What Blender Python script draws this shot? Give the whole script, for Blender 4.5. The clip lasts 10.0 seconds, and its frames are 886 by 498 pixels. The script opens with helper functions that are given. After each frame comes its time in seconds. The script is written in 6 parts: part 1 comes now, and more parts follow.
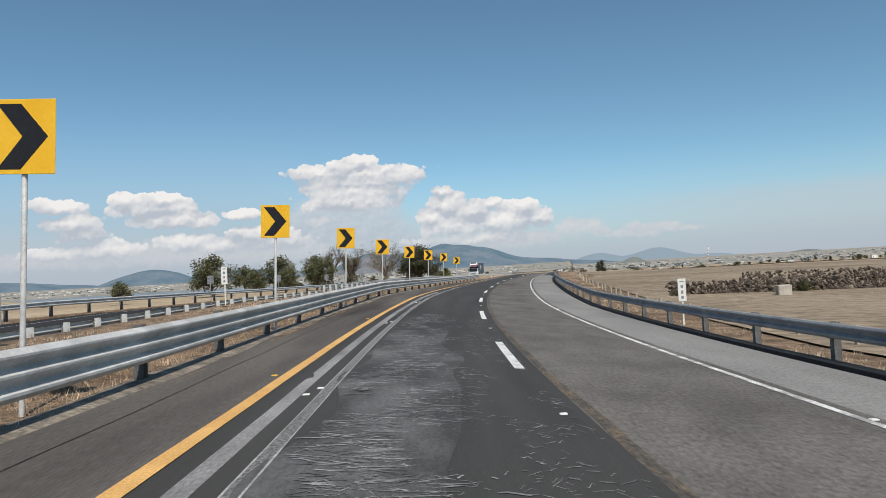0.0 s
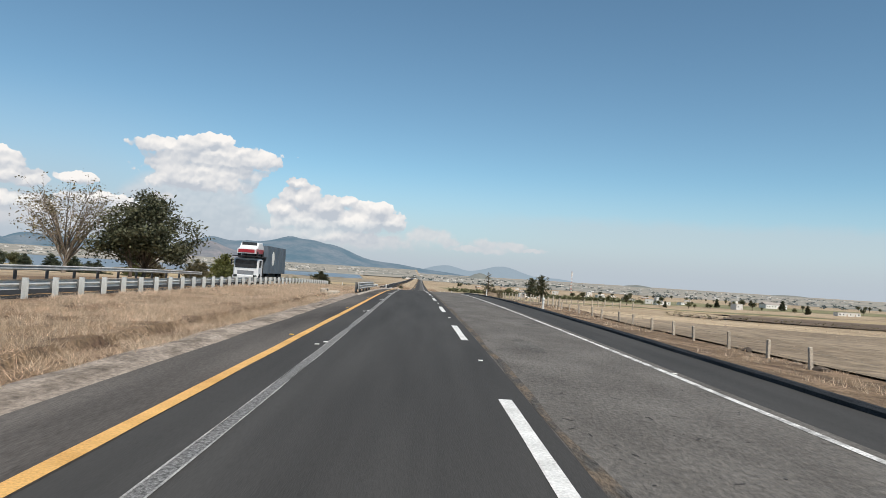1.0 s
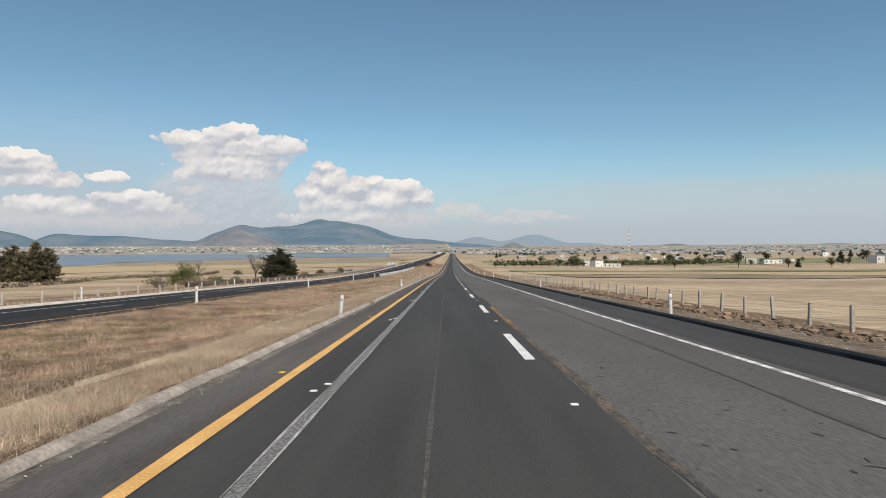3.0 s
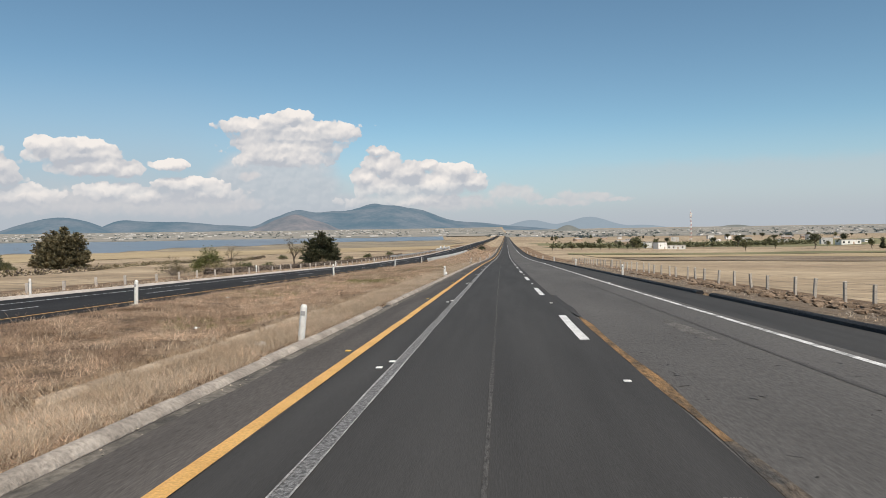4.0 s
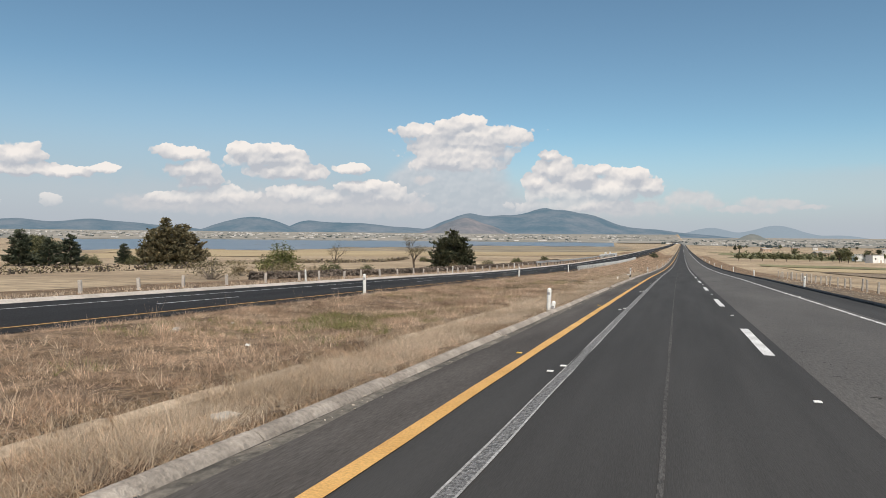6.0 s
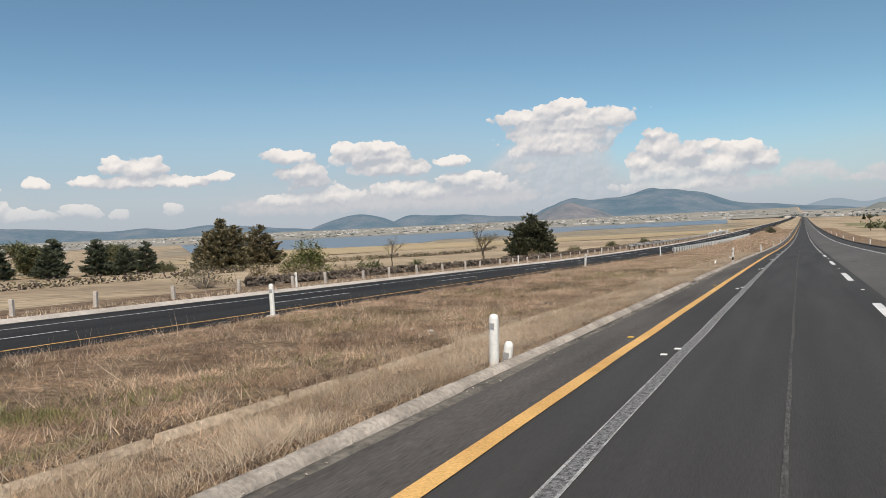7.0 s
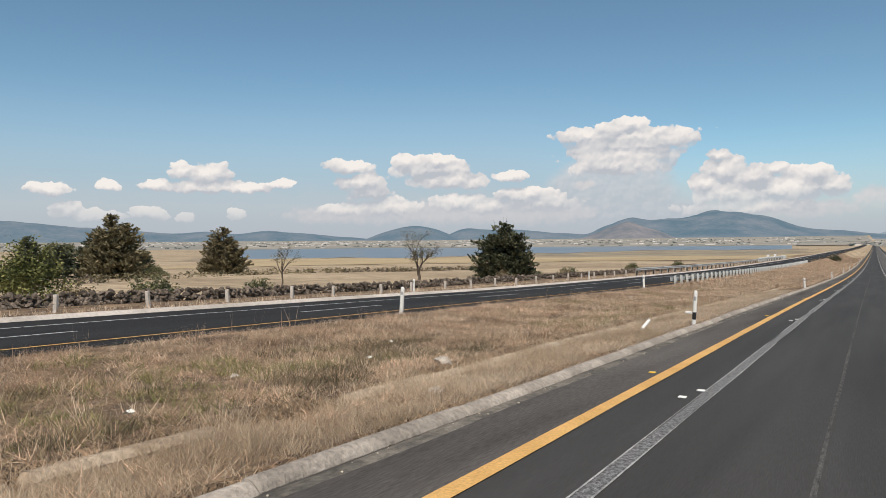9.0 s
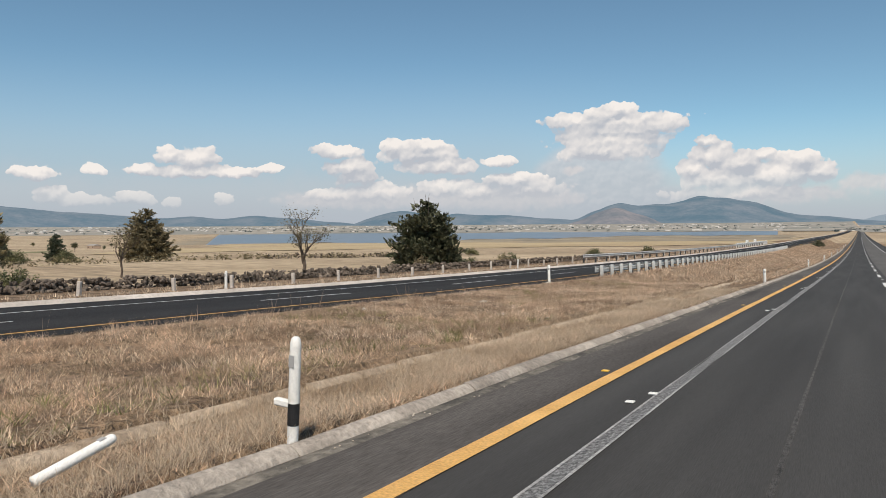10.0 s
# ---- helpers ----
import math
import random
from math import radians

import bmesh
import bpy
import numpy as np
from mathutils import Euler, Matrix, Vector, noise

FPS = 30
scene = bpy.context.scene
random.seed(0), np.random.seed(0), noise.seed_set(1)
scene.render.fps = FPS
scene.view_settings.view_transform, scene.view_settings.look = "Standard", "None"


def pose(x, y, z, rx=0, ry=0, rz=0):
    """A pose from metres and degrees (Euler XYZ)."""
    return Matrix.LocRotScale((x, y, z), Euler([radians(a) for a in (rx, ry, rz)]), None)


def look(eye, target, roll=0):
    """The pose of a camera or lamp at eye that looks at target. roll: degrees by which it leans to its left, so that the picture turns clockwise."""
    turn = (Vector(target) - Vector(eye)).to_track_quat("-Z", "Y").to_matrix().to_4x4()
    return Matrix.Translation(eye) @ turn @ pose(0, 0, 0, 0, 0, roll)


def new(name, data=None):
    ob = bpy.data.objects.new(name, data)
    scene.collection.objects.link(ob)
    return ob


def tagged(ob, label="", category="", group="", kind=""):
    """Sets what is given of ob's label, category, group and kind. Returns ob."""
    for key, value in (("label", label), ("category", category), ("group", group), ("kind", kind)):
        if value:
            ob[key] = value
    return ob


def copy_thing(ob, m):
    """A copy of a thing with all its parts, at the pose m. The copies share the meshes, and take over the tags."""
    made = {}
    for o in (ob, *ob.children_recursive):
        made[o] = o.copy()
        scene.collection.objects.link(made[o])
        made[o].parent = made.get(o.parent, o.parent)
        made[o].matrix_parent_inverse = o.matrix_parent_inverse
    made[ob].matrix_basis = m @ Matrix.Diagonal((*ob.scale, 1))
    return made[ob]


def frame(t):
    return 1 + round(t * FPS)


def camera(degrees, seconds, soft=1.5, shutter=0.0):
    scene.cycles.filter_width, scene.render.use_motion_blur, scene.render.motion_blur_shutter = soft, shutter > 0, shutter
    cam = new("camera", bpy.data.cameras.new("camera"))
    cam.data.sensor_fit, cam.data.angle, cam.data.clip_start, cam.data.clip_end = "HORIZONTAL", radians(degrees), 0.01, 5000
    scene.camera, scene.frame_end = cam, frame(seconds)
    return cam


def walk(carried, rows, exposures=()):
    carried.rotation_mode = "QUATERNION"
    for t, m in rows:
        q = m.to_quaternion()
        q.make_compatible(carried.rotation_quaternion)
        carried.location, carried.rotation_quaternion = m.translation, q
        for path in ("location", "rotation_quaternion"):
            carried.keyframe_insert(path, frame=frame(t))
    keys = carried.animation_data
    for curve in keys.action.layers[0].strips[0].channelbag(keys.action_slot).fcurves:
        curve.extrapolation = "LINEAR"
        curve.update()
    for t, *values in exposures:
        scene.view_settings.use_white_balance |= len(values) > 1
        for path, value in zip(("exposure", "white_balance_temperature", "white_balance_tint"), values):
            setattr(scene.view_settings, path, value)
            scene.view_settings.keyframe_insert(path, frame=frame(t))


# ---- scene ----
# The plan is laid out in true metres. The film runs far faster than the car
# in its first two seconds, so the whole model stands at MODEL times its size.
MODEL = 0.28

# ---------------------------------------------------------------- camera
# seconds, x, y, z, yaw to the left, pitch up, roll
PATH = [
    (0, 7.940, -241.11, 2.80, 9.51, 1.81, -3.16),
    (0.2, 3.560, -214.62, 2.73, 5.80, 3.53, -4.48),
    (0.4, 0.780, -189.86, 2.86, 0.94, 2.88, -3.64),
    (0.5, -0.080, -177.41, 2.87, 1.17, 2.63, -2.93),
    (0.6, -0.730, -165.40, 2.88, 0.25, 2.54, -2.09),
    (0.8, -1.220, -140.67, 2.92, -0.96, 2.65, 0.30),
    (1, -1.310, -115.17, 3.00, -2.04, 2.06, 3.70),
    (1.3, -1.070, -79.54, 3.05, -0.23, 4.61, 1.52),
    (1.5, -1.120, -55.10, 2.97, 1.47, 1.92, 1.47),
    (1.6, -1.160, -43.40, 2.85, 1.16, 1.16, 1.09),
    (2, -1.290, -10.62, 2.26, 1.39, -0.09, 0.07),
    (2.5, -1.320, 2.38, 1.91, 0.60, -0.40, -0.35),
    (2.7, -1.350, 4.68, 1.84, 0.09, 0.12, -0.42),
    (3.8, -1.430, 18.31, 1.46, 2.93, -1.17, -0.66),
    (4, -1.430, 20.87, 1.40, 4.43, -1.29, -0.82),
    (4.5, -1.490, 27.84, 1.21, 10.25, -1.14, 2.02),
    (5, -1.460, 33.84, 1.05, 13.72, -0.36, 0.98),
    (5.2, -1.420, 36.27, 0.99, 14.99, -0.36, 0.71),
    (6.3, -1.480, 51.18, 0.59, 20.20, -0.99, 0.56),
    (6.5, -1.475, 53.93, 0.52, 23.20, -0.47, 0.50),
    (7, -1.426, 60.09, 0.36, 25.49, -1.56, -2.70),
    (7.5, -1.378, 67.16, 0.17, 26.91, -1.38, -1.26),
    (8, -1.338, 73.93, -0.01, 28.46, 0.31, 0.00),
    (8.5, -1.229, 81.48, -0.20, 29.18, -0.20, -0.23),
    (9, -1.156, 87.78, -0.36, 29.74, -0.39, -0.45),
    (9.5, -1.036, 95.13, -0.52, 29.59, -1.55, -0.81),
    (10, -0.969, 102.14, -0.71, 28.87, -1.53, -0.36),
]


def eye_row(t, x, y, z, yaw, pitch, roll):
    a, b = radians(yaw), radians(pitch)
    way = Vector((-math.sin(a) * math.cos(b), math.cos(a) * math.cos(b), math.sin(b)))
    eye = Vector((x, y, z))
    return (t, look(eye * MODEL, (eye + way * 2) * MODEL, roll))


cam = camera(61.6, 10.0, soft=0.6)
walk(cam, [eye_row(*row) for row in PATH], [(0.0, 0.0, 6500, 10), (0.7, 0.0, 6500, 10), (1.0, 0.12, 6600, 10), (1.4, 0.06, 6600, 10), (2.0, 0.02, 6650, 11), (4.0, 0.0, 6800, 12), (10.0, 0.0, 6800, 12)])


# ---------------------------------------------------------------- world and sun
SUN_AZIMUTH, SUN_HEIGHT = 152.0, 53.0   # degrees clockwise from +y, above the horizon
# cloud puffs: azimuth to the left of +y, height, half width, half height, in degrees
ANVIL = [
    (15.6, 8.9, 1.49, 0.54), (16.4, 8.6, 2.09, 0.50), (15.4, 8.0, 5.00, 0.71), (15.6, 7.4, 5.05, 0.84),
    (16.1, 6.6, 4.49, 1.01), (16.4, 5.9, 4.08, 1.01), (12.9, 7.7, 2.60, 0.58), (19.0, 8.1, 2.21, 0.59)]
STEM = [
    (16.8, 4.8, 4.09, 1.70), (16.5, 3.5, 4.67, 1.61), (15.4, 2.2, 5.37, 1.27), (19.0, 4.2, 2.54, 1.28)]
EAST = [
    (9.3, 6.2, 0.78, 0.53), (9.1, 5.2, 1.86, 1.02), (6.9, 4.6, 2.34, 0.89), (3.2, 4.7, 1.57, 0.67),
    (5.6, 5.1, 0.89, 0.40), (2.1, 3.9, 1.33, 0.86), (5.0, 3.7, 4.11, 1.00), (8.5, 3.5, 3.16, 1.10),
    (6.9, 2.5, 5.28, 0.73), (10.3, 4.2, 1.18, 0.82)]
MIDDLE = [
    (28.5, 3.1, 2.18, 0.78), (26.3, 2.8, 2.26, 0.70), (24.6, 5.1, 1.48, 0.43), (22.4, 3.0, 3.44, 0.95), (23.3, 3.7, 2.59, 0.65),
    (36.9, 5.9, 1.87, 0.64), (35.8, 4.8, 1.97, 0.77), (35.3, 4.0, 1.80, 0.77), (34.1, 2.9, 2.76, 1.04),
    (37.2, 2.7, 2.38, 0.56), (30.6, 5.8, 3.39, 0.86), (32.5, 6.3, 1.21, 0.64), (30.1, 6.4, 1.65, 0.56),
    (27.6, 4.7, 1.66, 0.56), (29.4, 4.9, 3.13, 0.78)]
LOW = [
    (19.0, 4.4, 0.51, 0.38), (32.0, 2.4, 6.48, 0.95), (24.6, 2.3, 6.48, 0.87), (38.0, 2.3, 3.81, 0.69), (3.9, 2.3, 4.33, 0.63)]
WEST = [
    (47.3, 5.2, 1.87, 0.94), (49.0, 5.4, 0.99, 0.81), (50.8, 4.4, 1.27, 0.52), (44.6, 4.3, 2.33, 0.46),
    (41.9, 4.6, 1.03, 0.38), (47.3, 4.3, 3.89, 0.53), (57.6, 3.9, 1.59, 0.57), (53.9, 4.3, 0.78, 0.43),
    (56.5, 2.5, 1.19, 0.65), (54.7, 2.2, 2.17, 0.51), (51.3, 2.3, 1.48, 0.60), (48.9, 2.1, 0.76, 0.37),
    (45.2, 2.3, 0.72, 0.54)]
AHEAD = [
    (-0.8, 3.0, 1.91, 0.56), (-2.3, 2.6, 1.30, 0.39), (-5.5, 2.6, 1.46, 0.39), (-7.3, 2.5, 1.20, 0.34),
    (-4.7, 2.2, 2.59, 0.30), (-8.7, 2.2, 1.10, 0.21)]


def build_world():
    world = bpy.data.worlds.new("sky")
    scene.world = world
    world.use_nodes = True
    nt = world.node_tree
    nt.nodes.clear()
    N, L = nt.nodes.new, nt.links.new

    def math_node(op, a, b=None, c=None, clamp=False):
        n = N("ShaderNodeMath")
        n.operation, n.use_clamp = op, clamp
        for i, v in enumerate((a, b, c)):
            if v is None:
                continue
            if isinstance(v, (int, float)):
                n.inputs[i].default_value = v
            else:
                L(v, n.inputs[i])
        return n.outputs[0]

    def span(v, a, b, lo=0.0, hi=1.0, smooth=True):
        n = N("ShaderNodeMapRange")
        n.interpolation_type = "SMOOTHSTEP" if smooth else "LINEAR"
        for i, x in enumerate((a, b, lo, hi)):
            n.inputs[i + 1].default_value = x
        L(v, n.inputs[0])
        return n.outputs[0]

    def mix(f, a, b):
        n = N("ShaderNodeMix")
        n.data_type = "RGBA"
        for i, v in ((0, f), (6, a), (7, b)):
            if isinstance(v, (int, float)):
                n.inputs[i].default_value = v
            elif isinstance(v, tuple):
                n.inputs[i].default_value = (*v, 1)
            else:
                L(v, n.inputs[i])
        return n.outputs[2]

    sky = N("ShaderNodeTexSky")
    sky.sky_type = "NISHITA"
    sky.sun_disc = False
    sky.sun_elevation, sky.sun_rotation = radians(SUN_HEIGHT), radians(SUN_AZIMUTH)
    sky.altitude, sky.air_density, sky.dust_density, sky.ozone_density = 2500, 1.0, 1.2, 2.0

    coord = N("ShaderNodeTexCoord")
    sep = N("ShaderNodeSeparateXYZ")
    L(coord.outputs["Generated"], sep.inputs[0])
    az = math_node("MULTIPLY", math_node("ARCTAN2", math_node("MULTIPLY", sep.outputs[0], -1), sep.outputs[1]), 57.2958)
    el = math_node("MULTIPLY", math_node("ARCSINE", sep.outputs[2]), 57.2958)
    flat = N("ShaderNodeCombineXYZ")
    L(az, flat.inputs[0])
    L(el, flat.inputs[1])

    def noise_at(shift, scale, detail, rough):
        m = N("ShaderNodeVectorMath")
        m.operation = "ADD"
        L(flat.outputs[0], m.inputs[0])
        m.inputs[1].default_value = shift
        n = N("ShaderNodeTexNoise")
        n.inputs["Scale"].default_value, n.inputs["Detail"].default_value, n.inputs["Roughness"].default_value = scale, detail, rough
        L(m.outputs[0], n.inputs["Vector"])
        return n

    def shifted(src, shift):
        m = N("ShaderNodeVectorMath")
        m.operation = "ADD"
        L(src, m.inputs[0])
        m.inputs[1].default_value = shift
        return m.outputs[0]

    def pushed(src, n, amount):
        m = N("ShaderNodeVectorMath")
        m.operation = "MULTIPLY_ADD"
        L(n.outputs["Color"], m.inputs[0])
        m.inputs[1].default_value = (*amount, 0)
        m.inputs[2].default_value = (-amount[0] / 2, -amount[1] / 2, 0)
        s = N("ShaderNodeVectorMath")
        s.operation = "ADD"
        L(m.outputs[0], s.inputs[0])
        L(src, s.inputs[1])
        return s.outputs[0]

    def billow(src, scale):
        """Round cells, low in their middles."""
        n = N("ShaderNodeTexVoronoi")
        n.voronoi_dimensions, n.feature = "2D", "SMOOTH_F1"
        n.inputs["Scale"].default_value, n.inputs["Smoothness"].default_value = scale, 0.35
        L(src, n.inputs["Vector"])
        return n.outputs["Distance"]

    # the outline billows: the place is pushed about, then round cells swell it
    n1 = noise_at((3, 7, 0), 0.55, 4, 0.55)
    place = pushed(flat.outputs[0], n1, (1.1, 0.8))
    place = pushed(place, noise_at((1, 2, 0), 1.9, 3, 0.55), (0.5, 0.4))
    smooth_place = pushed(flat.outputs[0], noise_at((5, 1, 0), 0.4, 3, 0.5), (1.2, 0.7))

    def nearest(puffs, src, shift=0.0):
        low = None
        for a, e, ra, re in puffs:
            m = N("ShaderNodeVectorMath")
            m.operation = "MULTIPLY_ADD"
            L(src, m.inputs[0])
            m.inputs[1].default_value = (1 / ra, 1 / re, 0)
            m.inputs[2].default_value = (-a / ra, (shift - e) / re, 0)
            ln = N("ShaderNodeVectorMath")
            ln.operation = "LENGTH"
            L(m.outputs[0], ln.inputs[0])
            d = ln.outputs["Value"]
            low = d if low is None else math_node("SMOOTH_MIN", low, d, 0.15)
        return low

    puffs = ANVIL + EAST + MIDDLE + WEST
    cells = math_node("ADD", math_node("MULTIPLY", billow(place, 0.85), 0.46), math_node("MULTIPLY", billow(place, 2.1), 0.22))
    moved_place = shifted(place, (0.10, 0.24, 0))
    cells_up = math_node("ADD", math_node("MULTIPLY", billow(moved_place, 0.85), 0.46), math_node("MULTIPLY", billow(moved_place, 2.1), 0.22))
    base = nearest(puffs, place)
    firm = math_node("ADD", base, math_node("SUBTRACT", cells, 0.30))
    rise = math_node("SUBTRACT", nearest(puffs, place, 0.55), base)
    core = span(firm, 1.02, 0.91)
    soft_side = math_node("MAXIMUM", span(rise, -0.75, 0.1, 0.0, 1.0), span(firm, 0.98, 0.68))
    firm_mask = math_node("MULTIPLY", math_node("MULTIPLY", core, soft_side), span(el, 1.6, 4.2, 0.45, 1.0))
    stem_mask = math_node("MULTIPLY", span(nearest(STEM, smooth_place), 1.22, 0.72), 0.88)
    faint_mask = math_node("MULTIPLY", span(math_node("ADD", nearest(LOW + AHEAD, place), math_node("SUBTRACT", cells, 0.30)), 1.25, 0.55), 0.72)

    # the sun stands behind on the left: tops are white, hollows and undersides grey
    bump = math_node("SUBTRACT", cells_up, cells)
    body = math_node("ADD", math_node("MULTIPLY", bump, 1.3), math_node("MULTIPLY", rise, 0.85))
    body = math_node("ADD", body, span(noise_at((9, 4, 0), 0.35, 3, 0.5).outputs["Fac"], 0.3, 0.7, -0.24, 0.24))
    body = math_node("ADD", body, 0.32, clamp=True)
    puff = mix(body, (0.48, 0.525, 0.59), (0.88, 0.86, 0.84))
    grey = math_node("ADD", math_node("MULTIPLY", bump, 0.9), span(el, 3.0, 7.5, 0.10, 0.55), clamp=True)
    pale = mix(grey, (0.475, 0.54, 0.605), (0.70, 0.73, 0.765))
    low_pale = mix(math_node("ADD", math_node("MULTIPLY", bump, 1.2), 0.5, clamp=True), (0.53, 0.56, 0.61), (0.74, 0.715, 0.715))

    strength = 0.105
    tone = N("ShaderNodeVectorMath")
    tone.operation = "MULTIPLY"
    L(sky.outputs[0], tone.inputs[0])
    tone.inputs[1].default_value = (strength * 0.93, strength * 1.135, strength * 1.04)
    haze = mix(span(el, 8.5, 0.3, 0.0, 0.82), tone.outputs[0], (0.435, 0.492, 0.56))
    # grey-blue haze over the lake side
    haze = mix(math_node("MULTIPLY", span(el, 13.0, 3.5, 0.0, 0.55), span(az, 8.0, 26.0)), haze, (0.385, 0.468, 0.56))
    # broad milky air under the clouds, and a thin veil low on the right-hand sky
    milk = math_node("MULTIPLY", span(math_node("SUBTRACT", math_node("ADD", 4.4, math_node("MULTIPLY", math_node("SUBTRACT", n1.outputs["Fac"], 0.5), 2.2)), el), -0.9, 1.6), span(az, -4.0, 6.0))
    haze = mix(math_node("MULTIPLY", milk, 0.38), haze, (0.535, 0.565, 0.615))
    veil_top = math_node("ADD", 4.9, math_node("MULTIPLY", math_node("SUBTRACT", n1.outputs["Fac"], 0.5), 1.0))
    veil = math_node("MULTIPLY", span(math_node("SUBTRACT", veil_top, el), -0.5, 0.7), span(az, 2.0, -16.0))
    haze = mix(math_node("MULTIPLY", veil, 0.45), haze, (0.50, 0.56, 0.61))
    c = mix(stem_mask, haze, pale)
    c = mix(faint_mask, c, low_pale)
    c = mix(firm_mask, c, puff)
    c = mix(span(el, 3.2, 0.2, 0.0, 0.80), c, (0.43, 0.49, 0.565))
    bg = N("ShaderNodeBackground")
    L(c, bg.inputs[0])
    out = N("ShaderNodeOutputWorld")
    L(bg.outputs[0], out.inputs[0])


build_world()
sun_data = bpy.data.lights.new("sun", "SUN")
sun_data.energy, sun_data.angle, sun_data.color = 4.4, radians(0.6), (1.0, 0.935, 0.85)
sun_lamp = new("sun", sun_data)
_a, _h = radians(SUN_AZIMUTH), radians(SUN_HEIGHT)
sun_lamp.matrix_world = look((math.sin(_a) * math.cos(_h) * 50, math.cos(_a) * math.cos(_h) * 50, math.sin(_h) * 50), (0, 0, 0))
scene.view_settings.exposure = 0.0

# ---------------------------------------------------------------- materials


def surf(name, c1, c2, scale=1.0, rough=0.85, bump=0.15, fine=30.0, metal=0.0, vary=0.0, island=0.0,
         stretch=(1, 1, 1), third=None, uv=False, spec=0.3, grain=0.25, translucent=0.0, bump_dist=0.02, lohi=(0.34, 0.66)):
    """Two colours mixed by coarse noise, with fine grain in colour and relief."""
    m = bpy.data.materials.new(name)
    m.use_nodes = True
    nt = m.node_tree
    N, L = nt.nodes.new, nt.links.new
    b = nt.nodes["Principled BSDF"]
    co = N("ShaderNodeTexCoord")
    mp = N("ShaderNodeMapping")
    mp.inputs["Scale"].default_value = stretch
    L(co.outputs["UV" if uv else "Object"], mp.inputs[0])
    big = N("ShaderNodeTexNoise")
    big.inputs["Scale"].default_value, big.inputs["Detail"].default_value, big.inputs["Roughness"].default_value = scale, 5, 0.6
    L(mp.outputs[0], big.inputs["Vector"])
    small = N("ShaderNodeTexNoise")
    small.inputs["Scale"].default_value, small.inputs["Detail"].default_value, small.inputs["Roughness"].default_value = fine, 4, 0.65
    L(mp.outputs[0], small.inputs["Vector"])
    ramp = N("ShaderNodeValToRGB")
    ramp.color_ramp.elements[0].position, ramp.color_ramp.elements[1].position = lohi
    ramp.color_ramp.elements[0].color, ramp.color_ramp.elements[1].color = (*c1, 1), (*c2, 1)
    if third:
        e = ramp.color_ramp.elements.new(0.5)
        e.color = (*third, 1)
    L(big.outputs["Fac"], ramp.inputs[0])
    val = N("ShaderNodeMapRange")
    val.inputs[1].default_value, val.inputs[2].default_value = 0.3, 0.7
    val.inputs[3].default_value, val.inputs[4].default_value = 1 - grain, 1 + grain
    L(small.outputs["Fac"], val.inputs[0])
    mul = N("ShaderNodeVectorMath")
    mul.operation = "SCALE"
    L(ramp.outputs[0], mul.inputs[0])
    L(val.outputs[0], mul.inputs["Scale"])
    col = mul.outputs[0]
    for amount, kind in ((vary, "obj"), (island, "isl")):
        if amount:
            src = N("ShaderNodeObjectInfo").outputs["Random"] if kind == "obj" else N("ShaderNodeNewGeometry").outputs["Random Per Island"]
            mr = N("ShaderNodeMapRange")
            mr.inputs[3].default_value, mr.inputs[4].default_value = 1 - amount, 1 + amount
            L(src, mr.inputs[0])
            sc = N("ShaderNodeVectorMath")
            sc.operation = "SCALE"
            L(col, sc.inputs[0])
            L(mr.outputs[0], sc.inputs["Scale"])
            col = sc.outputs[0]
    L(col, b.inputs["Base Color"])
    b.inputs["Roughness"].default_value, b.inputs["Metallic"].default_value = rough, metal
    b.inputs["Specular IOR Level"].default_value = spec
    if bump:
        bp = N("ShaderNodeBump")
        bp.inputs["Strength"].default_value, bp.inputs["Distance"].default_value = bump, bump_dist
        L(small.outputs["Fac"], bp.inputs["Height"])
        L(bp.outputs[0], b.inputs["Normal"])
    if translucent:
        tr = N("ShaderNodeBsdfTranslucent")
        L(col, tr.inputs[0])
        ms = N("ShaderNodeMixShader")
        ms.inputs[0].default_value = translucent
        L(b.outputs[0], ms.inputs[1])
        L(tr.outputs[0], ms.inputs[2])
        L(ms.outputs[0], nt.nodes["Material Output"].inputs[0])
    return m


ASPHALT_NEW = surf("new_asphalt", (0.0445, 0.0428, 0.0405), (0.0725, 0.0700, 0.0662), 0.8, 0.85, 0.25, 60, uv=True, spec=0.15, grain=0.16, stretch=(1.6, 0.09, 1), bump_dist=0.01, lohi=(0.30, 0.75))
ASPHALT_FAR = surf("dark_far_asphalt", (0.022, 0.0215, 0.0215), (0.036, 0.035, 0.0345), 0.5, 0.9, 0.35, 40, uv=True, spec=0.12, grain=0.28, stretch=(1, 0.1, 1), bump_dist=0.01)
KERB_GREY = surf("dusty_grey_kerb", (0.25, 0.215, 0.178), (0.44, 0.385, 0.325), 1.1, 0.92, 0.5, 14, vary=0.14, grain=0.32)
KERB_PALE = surf("pale_kerb_concrete", (0.42, 0.37, 0.32), (0.60, 0.54, 0.48), 0.5, 0.9, 0.2, 10, grain=0.2)
ASPHALT_SHOULDER = surf("dusty_inner_shoulder", (0.060, 0.054, 0.049), (0.132, 0.119, 0.107), 0.6, 0.9, 0.4, 45, uv=True, spec=0.15, grain=0.34, stretch=(1.2, 0.12, 1), bump_dist=0.012)
ASPHALT_OLD = surf("old_asphalt", (0.084, 0.079, 0.073), (0.120, 0.113, 0.104), 0.35, 0.92, 0.35, 26, uv=True, grain=0.28, stretch=(1, 0.2, 1), bump_dist=0.012)
